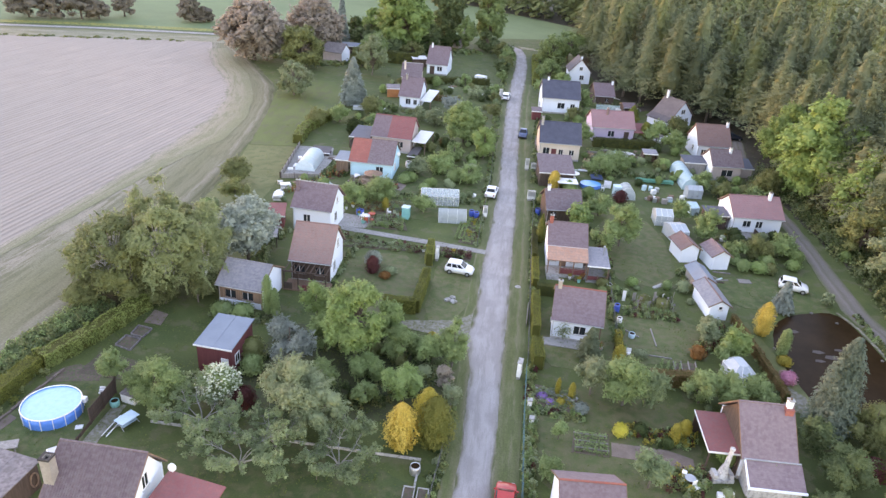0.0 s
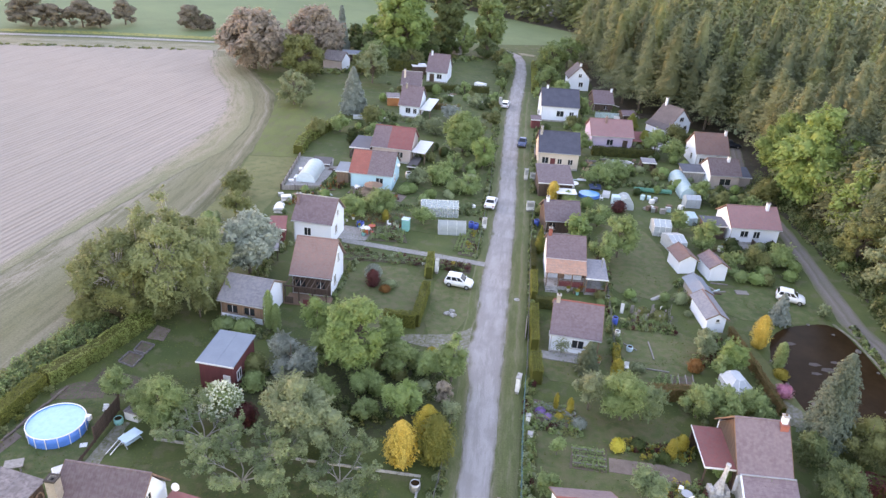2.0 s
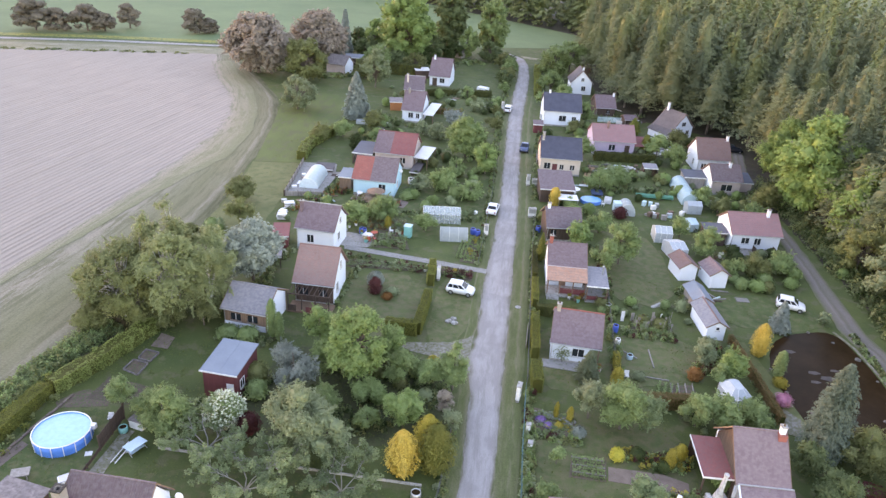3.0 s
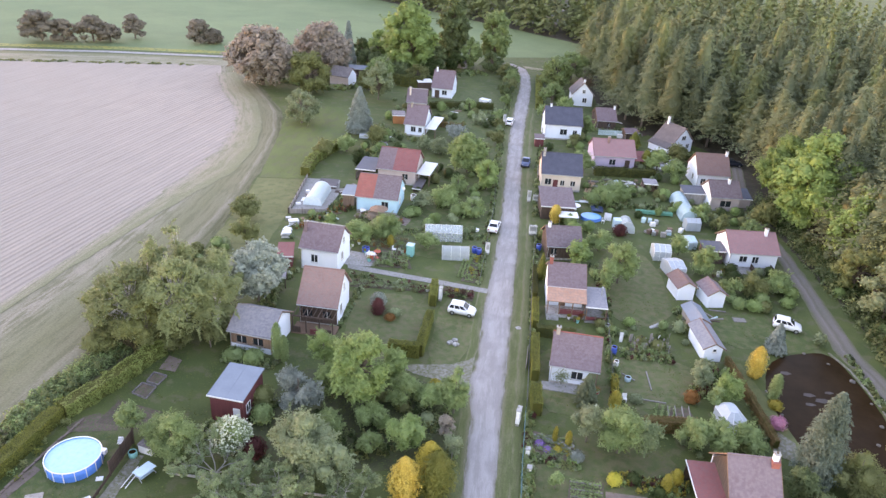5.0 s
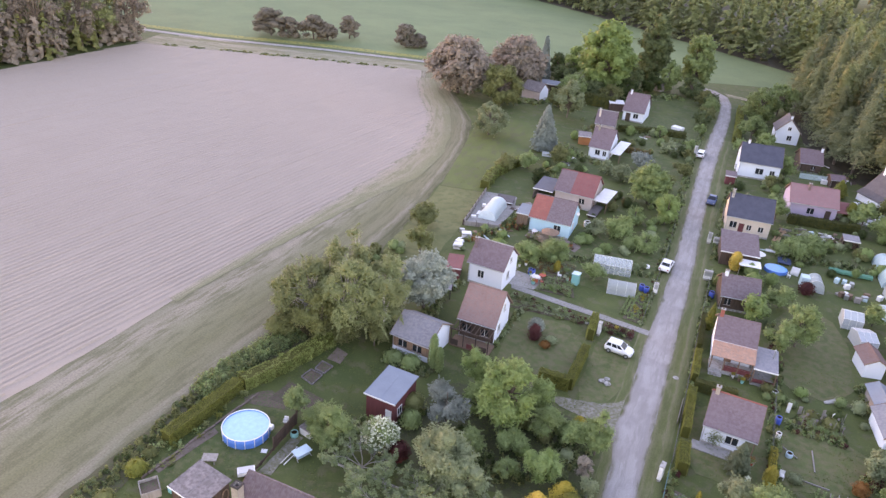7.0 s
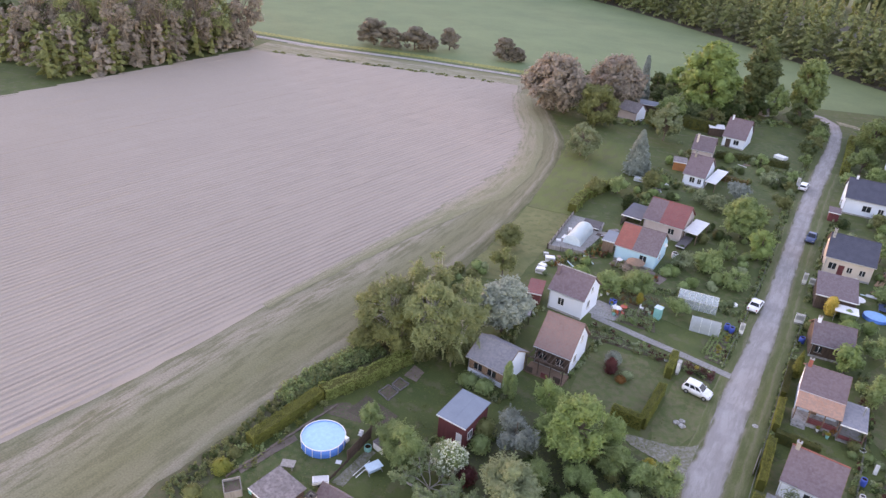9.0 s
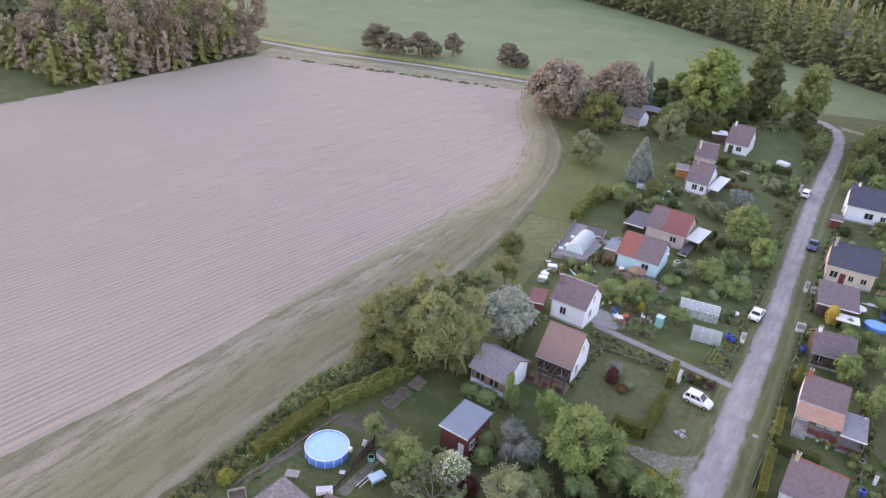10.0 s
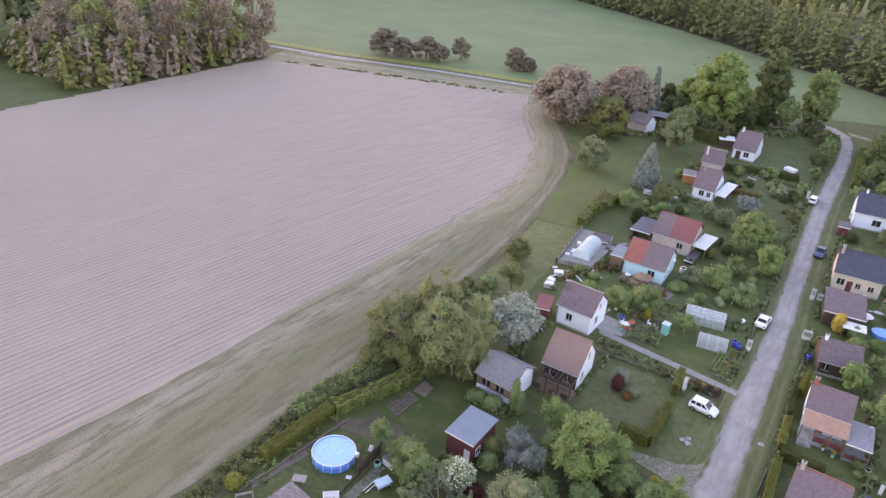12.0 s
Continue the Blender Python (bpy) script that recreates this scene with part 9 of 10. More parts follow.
shaped_bush("cypress", 28.2, 64.5, 4.2, 0.95, "leaf_yellow", "golden-yellow conifer by the pond", 4, "egg", size=0.12)
shaped_bush("cypress", 29.2, 60.6, 3.4, 0.6, "leaf_green", "narrow green cypress by the pond", 5, "column", size=0.13)
shaped_bush("bush", 29.0, 59.0, 1.0, 0.75, "leaf_gold", "low golden bush by the pond", 6)
shaped_bush("bush", 28.3, 55.8, 1.3, 0.85, "leaf_pink", "pink flowering rhododendron by the pond", 7, size=0.16)
shaped_bush("cypress", -25.2, 57.0, 4.8, 0.55, "leaf_green", "narrow green cypress beside the shed", 8, "column", size=0.13)
shaped_bush("cypress", -24.3, 56.6, 3.5, 0.5, "leaf_green", "narrow green cypress beside the shed", 9, "column", size=0.13)
shaped_bush("bush", -16.6, 70.4, 2.0, 0.95, "leaf_blossom", "whitish-green round bush on the lawn", 10, size=0.13, density=2.0)
shaped_bush("bush", -16.3, 68.6, 2.2, 0.8, "leaf_wine", "dark wine-red columnar bush", 11, "column")
shaped_bush("bush", -14.6, 67.6, 0.8, 0.7, "leaf_rust", "low rust-coloured bush on the lawn", 12)
shaped_bush("bush", -14.2, 68.8, 0.9, 0.8, "leaf_grey", "low grey bush on the lawn", 13)
shaped_bush("bush", 10.6, 44.6, 1.3, 0.65, "leaf_lemon", "bright yellow round bush", 14)
shaped_bush("bush", 15.1, 44.2, 2.4, 0.42, "leaf_gold", "golden upright bush in a border", 15, "column")
shaped_bush("bush", 16.3, 45.6, 1.8, 0.55, "leaf_gold", "golden bush beside the carport", 16)
shaped_bush("bush", 14.6, 43.9, 1.0, 0.6, "leaf_dark", "low dark green bush in a border", 17)
shaped_bush("bush", 12.4, 45.2, 1.0, 0.7, "leaf_dark", "low dark bush beside the bed", 18)
shaped_bush("bush", 3.9, 48.6, 0.45, 0.5, "leaf_purple", "low purple flowering cushion in the rockery", 70, size=0.1)
shaped_bush("bush", 4.6, 47.9, 0.4, 0.45, "leaf_purple", "low purple flowering cushion in the rockery", 71, size=0.1)
shaped_bush("bush", 20.0, 58.4, 1.4, 0.8, "leaf_rust", "rust-red round bush on grass", 19)
shaped_bush("bush", 11.6, 55.4, 2.4, 0.6, "leaf_gold", "golden upright bush on the lawn", 20, "column")
shaped_bush("bush", 5.3, 49.2, 2.0, 0.24, "leaf_gold", "narrow golden dwarf conifer", 21, "column", size=0.1)
shaped_bush("bush", 6.6, 49.0, 1.8, 0.3, "leaf_gold", "golden dwarf conifer in the rockery", 22, "column", size=0.1)
shaped_bush("bush", 5.6, 48.0, 0.6, 0.4, "leaf_gold", "low golden cushion plant", 23, size=0.1)
shaped_bush("bush", 7.4, 47.2, 0.9, 0.7, "leaf_silver", "low grey cushion plant", 24)
shaped_bush("bush", -22.2, 42.0, 2.2, 1.0, "leaf_wine", "dark wine-red bush in the orchard", 25)
shaped_bush("bush", -24.0, 49.0, 2.4, 1.2, "leaf_olive", "golden-green fern-like bush beside the hut", 26)
shaped_bush("bush", -23.2, 46.8, 2.0, 1.1, "leaf_green", "green bush beside the red hut", 27)
shaped_bush("bush", -27.6, 56.0, 1.4, 1.3, "leaf_green", "low spreading juniper before the garden house", 28)
shaped_bush("bush", -29.8, 56.0, 1.4, 1.3, "leaf_green", "low spreading juniper before the garden house", 29)
shaped_bush("bush", 6.2, 102.4, 3.2, 0.9, "leaf_yellow", "yellow bush beside the annexe", 30, "column", size=0.16)
shaped_bush("cypress", 3.9, 82.2, 4.2, 0.7, "hedge_green", "green columnar conifer beside a cottage", 31, "cone", size=0.15)
shaped_bush("bush", -18.3, 87.2, 2.0, 0.5, "leaf_gold", "yellow-green upright bush near the terrace", 32, "column", size=0.13)
shaped_bush("bush", -22.6, 96.6, 1.4, 1.6, "leaf_brown", "brownish low bush under the window", 33)
shaped_bush("bush", -7.2, 54.2, 2.0, 0.7, "leaf_gold", "golden bush beside the gateway", 34)
shaped_bush("bush", 24.8, 134, 4.0, 1.0, "hedge_green", "tall yellow-green conifer beside the porch", 35, "column", size=0.2)
shaped_bush("bush", 24.0, 147, 3.8, 1.6, "hedge_green", "yellow-green conifer behind the red roof", 36, "cone", size=0.22)
for i, (x, y, h, r, leaf) in enumerate(((-43.0, 29.4, 1.3, 1.0, "hedge_green"), (-43.4, 31.6, 0.9, 0.7, "leaf_olive"), (-42.8, 25.6, 1.2, 0.9, "leaf_olive"))):
    shaped_bush("bush", x, y, h, r, leaf, "low shrub on the bank behind the yard", 40 + i)

hedge("hedge", [(-43.2, 33.5), (-42.7, 38.0), (-42.3, 43.4)], 1.3, 1.45, "hedge_green", "clipped yellow-green hedge beside the pool", 1)
hedge("hedge", [(-42.0, 43.8), (-40.0, 48.6), (-38.0, 55.6)], 1.6, 1.6, "hedge_loose", "loose leafy hedge along the field", 2, 0.12, rough=0.5)
hedge("hedge", [(-13.4, 60.6), (-9.9, 60.6), (-9.7, 68.2)], 0.9, 1.7, "hedge_green", "clipped hedge round a lawn", 3)
hedge("hedge", [(-9.9, 71.8), (-10.2, 76.2)], 0.9, 1.7, "hedge_green", "clipped hedge beside the meter box", 4)
hedge("hedge", [(3.5, 52.8), (3.3, 56.2)], 1.1, 1.7, "hedge_green", "clipped golden-green hedge by the lane", 5)
hedge("hedge", [(3.25, 58.6), (3.2, 66.2)], 0.9, 1.6, "hedge_green", "clipped hedge by the lane", 6)
hedge("hedge", [(3.2, 69.0), (3.1, 74.6)], 0.8, 1.5, "hedge_green", "clipped hedge by the lane", 7)
hedge("hedge", [(3.1, 76.2), (3.1, 84.5)], 0.7, 1.3, "hedge_dark", "clipped hedge by the lane", 8)
hedge("hedge", [(3.4, 68.0), (8.0, 67.8)], 0.9, 1.4, "hedge_dark", "dark clipped hedge behind a cottage", 9)
hedge("hedge", [(14.4, 52.8), (19.6, 53.4)], 1.0, 1.5, "hedge_brown", "brownish clipped hedge across the garden", 10)
hedge("hedge", [(29.6, 43.6), (34.5, 43.0)], 1.4, 1.5, "leaf_wine", "dark wine-red hedge beside the pond garden", 33, 0.16, rough=0.4)
hedge("hedge", [(27.2, 52.4), (26.4, 60.0), (25.6, 66.4)], 0.6, 1.1, "hedge_brown", "brownish hedge along the pond garden", 11)
hedge("hedge", [(14.3, 127.6), (26.0, 129.0)], 1.2, 1.7, "hedge_dark", "dark clipped hedge before the lilac cottage", 12, 0.2)
hedge("hedge", [(28.0, 140.5), (37.0, 141.5)], 1.2, 1.5, "hedge_dark", "dark hedge before the mansard house", 13, 0.22)
hedge("hedge", [(-23.4, 164.6), (-15.6, 167.6), (-8.0, 168.6)], 1.2, 1.5, "hedge_dark", "dark hedge across the far garden", 14, 0.26)
hedge("hedge", [(-19.6, 150.1), (-13.8, 149.6)], 1.0, 1.2, "hedge_brown", "dark brownish hedge across a far garden", 18, 0.22, rough=0.3)
hedge("hedge", [(3.4, 172), (3.2, 205)], 1.6, 1.6, "hedge_green", "yellow-green hedge along the lane", 15, 0.3)
hedge("hedge", [(-38.9, 112), (-39.4, 119), (-37.6, 128)], 1.8, 1.7, "hedge_loose", "loose hedge at the edge of the meadow", 16, 0.26, rough=0.5)
hedge("hedge", [(-36.5, 184.5), (-28.0, 183.5)], 1.8, 3.0, "hedge_dark", "tall dark hedge behind the far cottage", 17, 0.3, rough=0.4)
hedge("hedge", [(-44.5, 62), (-44.2, 72), (-44.6, 80)], 1.6, 1.0, "leaf_olive", "low scrub at the field's edge", 19, 0.24, 0.8, 0.5)

# pines along the field road
def pine(x, y, h, r, seed):
    """A wide, low pine: flat tiers of dense needle pads on crooked limbs."""
    rng = np.random.default_rng(seed)
    ob = thing("pine", pose(x, y, 0, 0, 0, seed * 53 % 360), "dark spreading pine beside the field road", "pine", "pines along the road")
    cs, rs = [], []
    for i in range(46):
        f = rng.uniform(0.0, 1.0)
        reach = r * 0.8 * (1.0 - f**2.2) ** 0.5 * rng.uniform(0.25, 1.0) ** 0.6
        a = rng.uniform(0, math.tau)
        cs.append((reach * math.cos(a), reach * math.sin(a), h * (0.16 + 0.72 * f)))
        rs.append(r * rng.uniform(0.2, 0.34))
    cs, rs = np.array(cs), np.array(rs)
    p, d = clump_points(rng, cs, rs, 4600, 0.5)
    p[:, 2] = np.maximum(p[:, 2], 0.5)
    crown = new("crown", leaf_mesh("crown", p, d + np.array([0, 0, 0.8]), 0.42, rng, "needle_pine", body=lumps(rng, cs, rs * 0.85, 0.46, 0.25, 1)))
    crown.parent = ob
    bm = bmesh.new()
    tube(bm, (0, 0, -0.1), (0.3, 0.1, h * 0.55), 0.28, 0.2, 8)
    tube(bm, (0.3, 0.1, h * 0.55), (0.1, 0.2, h * 0.85), 0.2, 0.06, 7)
    for c in cs[::3]:
        tube(bm, (0.2, 0.1, float(c[2]) * 0.8), tuple(c), 0.08, 0.03, 5)
    part("trunk", bm, "bark", ob)


for i, (x, y, h, r) in enumerate(((-148.8, 200.6, 9.8, 6.6), (-143.0, 202.2, 7.2, 4.6), (-135.0, 205.4, 8.4, 6.0), (-130.5, 207.2, 6.0, 4.0), (-126.6, 215.0, 8.2, 3.9), (-106.0, 217.0, 8.0, 4.8), (-101.6, 217.8, 5.0, 3.6))):
    pine(x, y, h, r, 70 + i)


# ---- woods ----
def wood(name, spots, leaf_sets, label, leaves, size, seed, tall=(15, 26), wide=(3.2, 5.2), floor=0.3, core=0.34, point=(0.35, 0.65)):
    """Many trees joined into one body of wood for each leaf colour."""
    rng = np.random.default_rng(seed)
    root = thing(name, pose(0, 0, 0), label, "wood")
    root["kind"] = "stuff"
    bags = {leaf: ([], [], [], []) for leaf in leaf_sets}
    for x, y in spots:
        leaf = leaf_sets[rng.integers(len(leaf_sets))]
        h, r = rng.uniform(*tall), rng.uniform(*wide)
        top = rng.uniform(*point)
        p, d = fir_points(rng, int(leaves / (1 - floor) ** 0.5), top)
        v, f = fir_body(rng, top, core, 7, 6)
        bags[leaf][3].append(f + sum(len(q) for q in bags[leaf][2]))
        bags[leaf][2].append(v * (r, r, h) + (x, y, 0))
        keep = p[:, 2] > floor
        bags[leaf][0].append(p[keep] * (r, r, h) + (x, y, 0))
        bags[leaf][1].append(d[keep])
    for leaf, (ps, ds, vs, fs) in bags.items():
        if ps:
            o = new("crown_mass", leaf_mesh("crown_mass", np.concatenate(ps), np.concatenate(ds), size, rng, leaf, body=(np.concatenate(vs), np.concatenate(fs)) if core else None))
            o.parent = root
            o["kind"] = "stuff"
    return root


def forest_tree(name, x, y, h, r, leaf, label, seed, leaves=5200, size=0.27, top=0.7):
    rng = np.random.default_rng(seed)
    ob = thing(name, pose(x, y, 0), label, "spruce", "trees of the wood")
    p, d = fir_points(rng, leaves, top)
    p, d = p[p[:, 2] > 0.17], d[p[:, 2] > 0.17]
    v, f = fir_body(rng, top, 0.4, 16, 9)
    v[:, 2] = 0.17 + 0.83 * v[:, 2]
    crown = new("crown", leaf_mesh("crown", p * (r, r, h), d, size, rng, leaf, body=(v * (r, r, h), f)))
    crown.parent = ob
    part("trunk", rods(((0, 0, -0.1), (0, 0, h * 0.95), 0.28, 0.04)), "bark", ob)
    return ob


EDGE = [(54, 52), (52, 66), (52, 80), (51, 92), (50, 104), (49, 118), (49.5, 132), (49, 143), (41, 153), (31, 158.5), (24.5, 167), (22, 180), (20, 194), (18, 206), (17, 216), (20, 232), (24, 248)]


def edge_x(y):
    for (xa, ya), (xb, yb) in zip(EDGE, EDGE[1:]):
        if ya <= y <= yb:
            return xa + (xb - xa) * (y - ya) / (yb - ya)
    return EDGE[-1][0] if y > EDGE[-1][1] else EDGE[0][0]


tagged(sheet("forest_floor", [(x - (6.4 if y < 135 else 2.6), y) for x, y in EDGE] + [(30, 262), (150, 262), (150, 52)], 0.024, "forest_litter", 1.5, 0.6), "dark needle litter under the trees of the wood", "forest floor", kind="structure")

wr = random.Random(21)
front, deep = [], []
y = 54.0
while y < 250:
    x = edge_x(y) + wr.uniform(0, 2)
    while x < edge_x(y) + 15:
        front.append((x + wr.uniform(-1.2, 1.2), y + wr.uniform(-1.5, 1.5)))
        x += 5.6
    while x < 140:
        far_side = x > 30 + 0.62 * y
        if wr.random() < (0.3 if far_side else 0.96):
            deep.append((x + wr.uniform(-1.8, 1.8), y + wr.uniform(-1.8, 1.8)))
        x += 6.0 + (x - edge_x(y)) * 0.012
    y += 5.8 if y < 160 else 6.2
KINDS = (("needle_spruce", 0.74, 6.6), ("needle_olive", 0.66, 7.0), ("needle_spruce", 0.6, 7.0), ("needle_olive", 0.78, 6.4), ("leaf_wood", 0.40, 6.2), ("needle_olive", 0.54, 6.6), ("needle_spruce", 0.76, 7.2), ("leaf_wood", 0.46, 6.0))
master = {}
for i, (x, y) in enumerate(front):
    k = wr.choice((0, 0, 1, 1, 2, 3, 3, 4, 5, 6, 6, 7))
    h = wr.uniform(16, 26) * (1.0 if x > edge_x(y) + 3 else 0.82)
    w = wr.uniform(0.8, 1.2)
    if k not in master:
        leaf, top, r = KINDS[k]
        master[k] = forest_tree("forest_spruce", x, y, 22.0, r, leaf, "tall spruce at the edge of the wood" if k not in (4, 7) else "leafy tree at the edge of the wood", 100 + k, top=top)
    else:
        copy_thing(master[k], pose(x, y, 0, 0, 0, wr.uniform(0, 360))).scale = (w, w, h / 22.0)
deep_far = [q for q in deep if q[1] > 200 or q[0] > 30 + 0.62 * q[1]]
deep = [q for q in deep if q not in deep_far]
wood("back_wood", deep_far, ("needle_spruce", "needle_olive", "needle_olive", "leaf_wood"), "dense spruce wood at the far end of the gardens", 1100, 0.58, 6, (17, 25), (4.6, 6.0), 0.1, 0.0, point=(0.55, 0.82))
wood("spruce_wood", deep, ("needle_spruce", "needle_olive", "needle_olive", "leaf_wood"), "dense spruce wood behind the gardens", 1250, 0.44, 5, (17, 26), (5.0, 6.6), 0.45, point=(0.55, 0.82))
far_spots = []
for k in range(5):
    for i in range(62):
        f = i / 61
        x0, y0 = -300 + f * 322, 462 - f * 196 + 26 * math.sin(f * 3.1)
        far_spots.append((x0 + wr.uniform(-2.5, 2.5) + 2 * k, y0 + 6 * k + wr.uniform(-2, 2) + 4))
for i in range(150):
    far_spots.append((wr.uniform(20, 120), wr.uniform(252, 330)))
FAR_FRONT = [(-300 + 32.2 * i, 463 - 19.6 * i + 26 * math.sin(0.31 * i)) for i in range(11)]
tagged(sheet("forest_floor", FAR_FRONT + [(26, 254), (125, 254), (125, 400), (-280, 540)], 0.05, "forest_litter", 3.0, 0.8), "dark litter under the far wood", "forest floor", kind="structure")
wood("far_wood", far_spots, ("leaf_wood", "leaf_birch", "needle_olive", "leaf_wood"), "far mixed wood beyond the green field", 760, 0.74, 9, (17, 27), (4.2, 5.6), 0.0, 0.0, point=(0.65, 0.95))
# the wood on the sun's side: tall leafy trees
k = 0
for x, y in ((-174, 163), (-178, 155), (-176, 147), (-182, 140), (-176, 133), (-184, 126), (-178, 119), (-188, 150), (-192, 136), (-190, 118), (-198, 128), (-204, 142), (-200, 112), (-208, 120), (-216, 132), (-206, 156), (-194, 165), (-218, 150)):
    broad_tree("wood_tree", x, y, wr.uniform(22, 28), wr.uniform(5.5, 7.5), "leaf_birch" if k % 2 else "leaf_brown", "tall leafy tree of the wood behind the field", 300 + k, low=0.03, clumps=12, density=0.8, size=0.44, group="trees of the field wood")
    k += 1
thicket = []
for i in range(90):
    thicket.append((wr.uniform(-186, -174), wr.uniform(100, 168)))
for i in range(40):
    thicket.append((wr.uniform(-212, -186), wr.uniform(104, 114)))
wood("thicket", thicket, ("leaf_olive", "leaf_brown"), "thicket below the tall trees of the field wood", 330, 0.85, 17, (6, 13), (3.0, 5.0), 0.0, 0.22)
west = []
for i in range(150):
    west.append((wr.uniform(-420, -212), wr.uniform(95, 175)))
wood("west_wood", west, ("needle_spruce", "needle_olive", "needle_olive", "leaf_wood"), "wood behind the ploughed field", 110, 2.6, 13, (15, 25), (5.0, 8.0), 0.08)


# ---- small shrubs that fill the garden plots ----
SHRUBS = [shaped_bush("shrub", x, y, h, r, leaf, lab, 60 + i, size=0.16, density=0.7, group="garden shrubs") for i, (x, y, h, r, leaf, lab) in enumerate((
    (-14.0, 96.0, 1.3, 0.9, "leaf_green", "low green garden shrub"),
    (-10.0, 98.5, 1.0, 0.7, "leaf_grey", "low grey-green garden shrub"),
    (-16.5, 99.5, 1.6, 1.0, "leaf_fresh", "fresh green garden shrub"),
    (16.0, 68.5, 1.2, 0.8, "leaf_olive", "low olive garden shrub"),
    (18.5, 69.5, 1.5, 0.9, "leaf_dark", "dark green garden shrub"),
    (14.0, 70.0, 0.9, 0.6, "leaf_apple", "pale low garden shrub")))]
PLOTS = ((-21, -5, 107, 122, 26), (-21, -5, 145, 168, 26), (-20, -6, 94, 106, 16), (11, 22, 66, 74, 10), (12, 40, 108, 128, 44), (26, 39, 80, 92, 18), (10, 32, 132, 150, 24), (-32, -24, 118, 140, 18), (-20, -6, 44, 58, 18), (-34, -22, 86, 96, 10), (3.5, 12, 92, 104, 10), (16, 26, 36, 54, 12), (28, 38, 98, 110, 10), (-34, -22, 150, 172, 14), (4, 11, 120, 146, 12), (-44, -40, 60, 84, 12), (44.5, 49, 46, 62, 9), (45, 49, 66, 104, 16))
KEEP_CLEAR = [(o.matrix_world.translation.x, o.matrix_world.translation.y, o.name) for o in bpy.data.objects if o.parent is None]
BUILT = [b for b in KEEP_CLEAR if b[2].split(".")[0] in ("cottage", "shed", "annexe", "hut", "lean_to", "greenhouse", "plastic_tunnel", "car", "canopy", "garden_hut", "garden_house")]
sr = random.Random(77)
for x0, x1, y0, y1, n in PLOTS:
    for _ in range(n):
        x, y = sr.uniform(x0, x1), sr.uniform(y0, y1)
        if any(bx - 0.8 < x < bx + 8.5 and by - 1.2 < y < by + 9 for bx, by, _n in BUILT):
            continue
        s = sr.uniform(0.6, 1.35)
        copy_thing(sr.choice(SHRUBS), pose(x, y, 0, 0, 0, sr.uniform(0, 360))).scale = (s, s, s * sr.uniform(0.8, 1.3))


# ---- rough grass and weeds ----
def rough_grass(name, areas, label, leaf, size, seed):
    rng = np.random.default_rng(seed)
    ps = []
    for x0, x1, y0, y1, n in areas:
        q = np.stack([rng.uniform(x0, x1, n), rng.uniform(y0, y1, n), rng.uniform(0.03, 0.2, n)], 1)
        v = np.array([noise.noise(Vector((a * 0.35, b * 0.35, seed))) for a, b in q[:, :2]])
        q = q[v + rng.uniform(-0.3, 0.3, n) > 0.02]
        q = q[~((q[:, 0] > 28.6) & (q[:, 0] < 44.5) & (q[:, 1] > 52) & (q[:, 1] < 71.5))]
        q = q[~((q[:, 0] > 39) & (q[:, 0] < 44.8))]
        ps.append(q[(q[:, 0] < -4.4) | (q[:, 0] > 1.0)])
    p = np.concatenate(ps)
    o = new(name, leaf_mesh(name, p, np.tile((0.0, 0.0, 1.0), (len(p), 1)), size, rng, leaf))
    return tagged(o, label, "grass", kind="stuff")


rough_grass("rough_grass", ((-46, -5, 26, 60, 20000), (2.5, 44, 34, 80, 22000), (-44, -5, 60, 130, 14000), (2.5, 46, 80, 150, 12000), (-36, 16, 130, 215, 5000)), "tufts of uneven garden grass and weeds", "grass_tuft", 0.1, 3)

# unseen tall trees far beyond the fields, added to block the low sun
ring = []
for i in range(320):
    a = radians(wr.uniform(-100, 12))
    d = wr.uniform(430, 520)
    ring.append((d * math.sin(a), d * math.cos(a) + 30))
wood("horizon_wood", ring, ("needle_spruce", "leaf_wood"), "unseen belt of tall trees added to block the low sun", 60, 3.6, 31, (28, 36), (6, 9))


# ---- the vegetable garden behind the lane cottages ----
hedge("hedge", [(11.8, 55.8), (12.0, 60.2)], 0.6, 1.2, "leaf_gold", "short clipped golden hedge between two plots", 23, 0.12)
shaped_bush("bush", 16.5, 100.0, 1.9, 1.1, "leaf_wine", "dark wine-red bush before the dome greenhouse", 61)
shaped_bush("bush", 14.1, 57.2, 0.9, 0.7, "leaf_grey", "grey-green cushion beside a grass plot", 62)
barrel("blue water barrel at the plot border", 12.5, 65.9, "plastic_blue", 1.0, 0.34)
barrel("pale rain barrel at the plot border", 12.5, 63.2, "white_paint", 0.9, 0.3)
barrel("pale blue tub among the vegetables", 13.6, 60.8, "table_blue", 0.55, 0.36)
for x, y, r, n in ((14.5, 57.6, -4, 2.8), (16.1, 59.5, 92, 3.4), (13.0, 62.0, -40, 1.8)):
    tagged(finish("bed_board", boxes((0, 0, 0.03, n, 0.12, 0.14)), "grey_wood"), "pale board edging a grass plot", "board", "bed boards").matrix_basis = pose(x, y, 0, 0, 0, r)
for i, (x, y, h) in enumerate(((13.6, 68.6, 1.3), (14.8, 68.9, 1.1), (16.3, 68.6, 1.0), (17.2, 69.0, 1.4), (18.1, 69.0, 1.3))):
    tagged(finish("bean_board", boxes((-0.2, -0.02, -0.05, 0.2, 0.02, h)), "grey_wood" if i % 2 else "white_paint"), "weathered upright board between vegetable rows", "board", "upright boards").matrix_basis = pose(x, y, 0, 4 * (i % 3) - 4, 0, 12 * i)
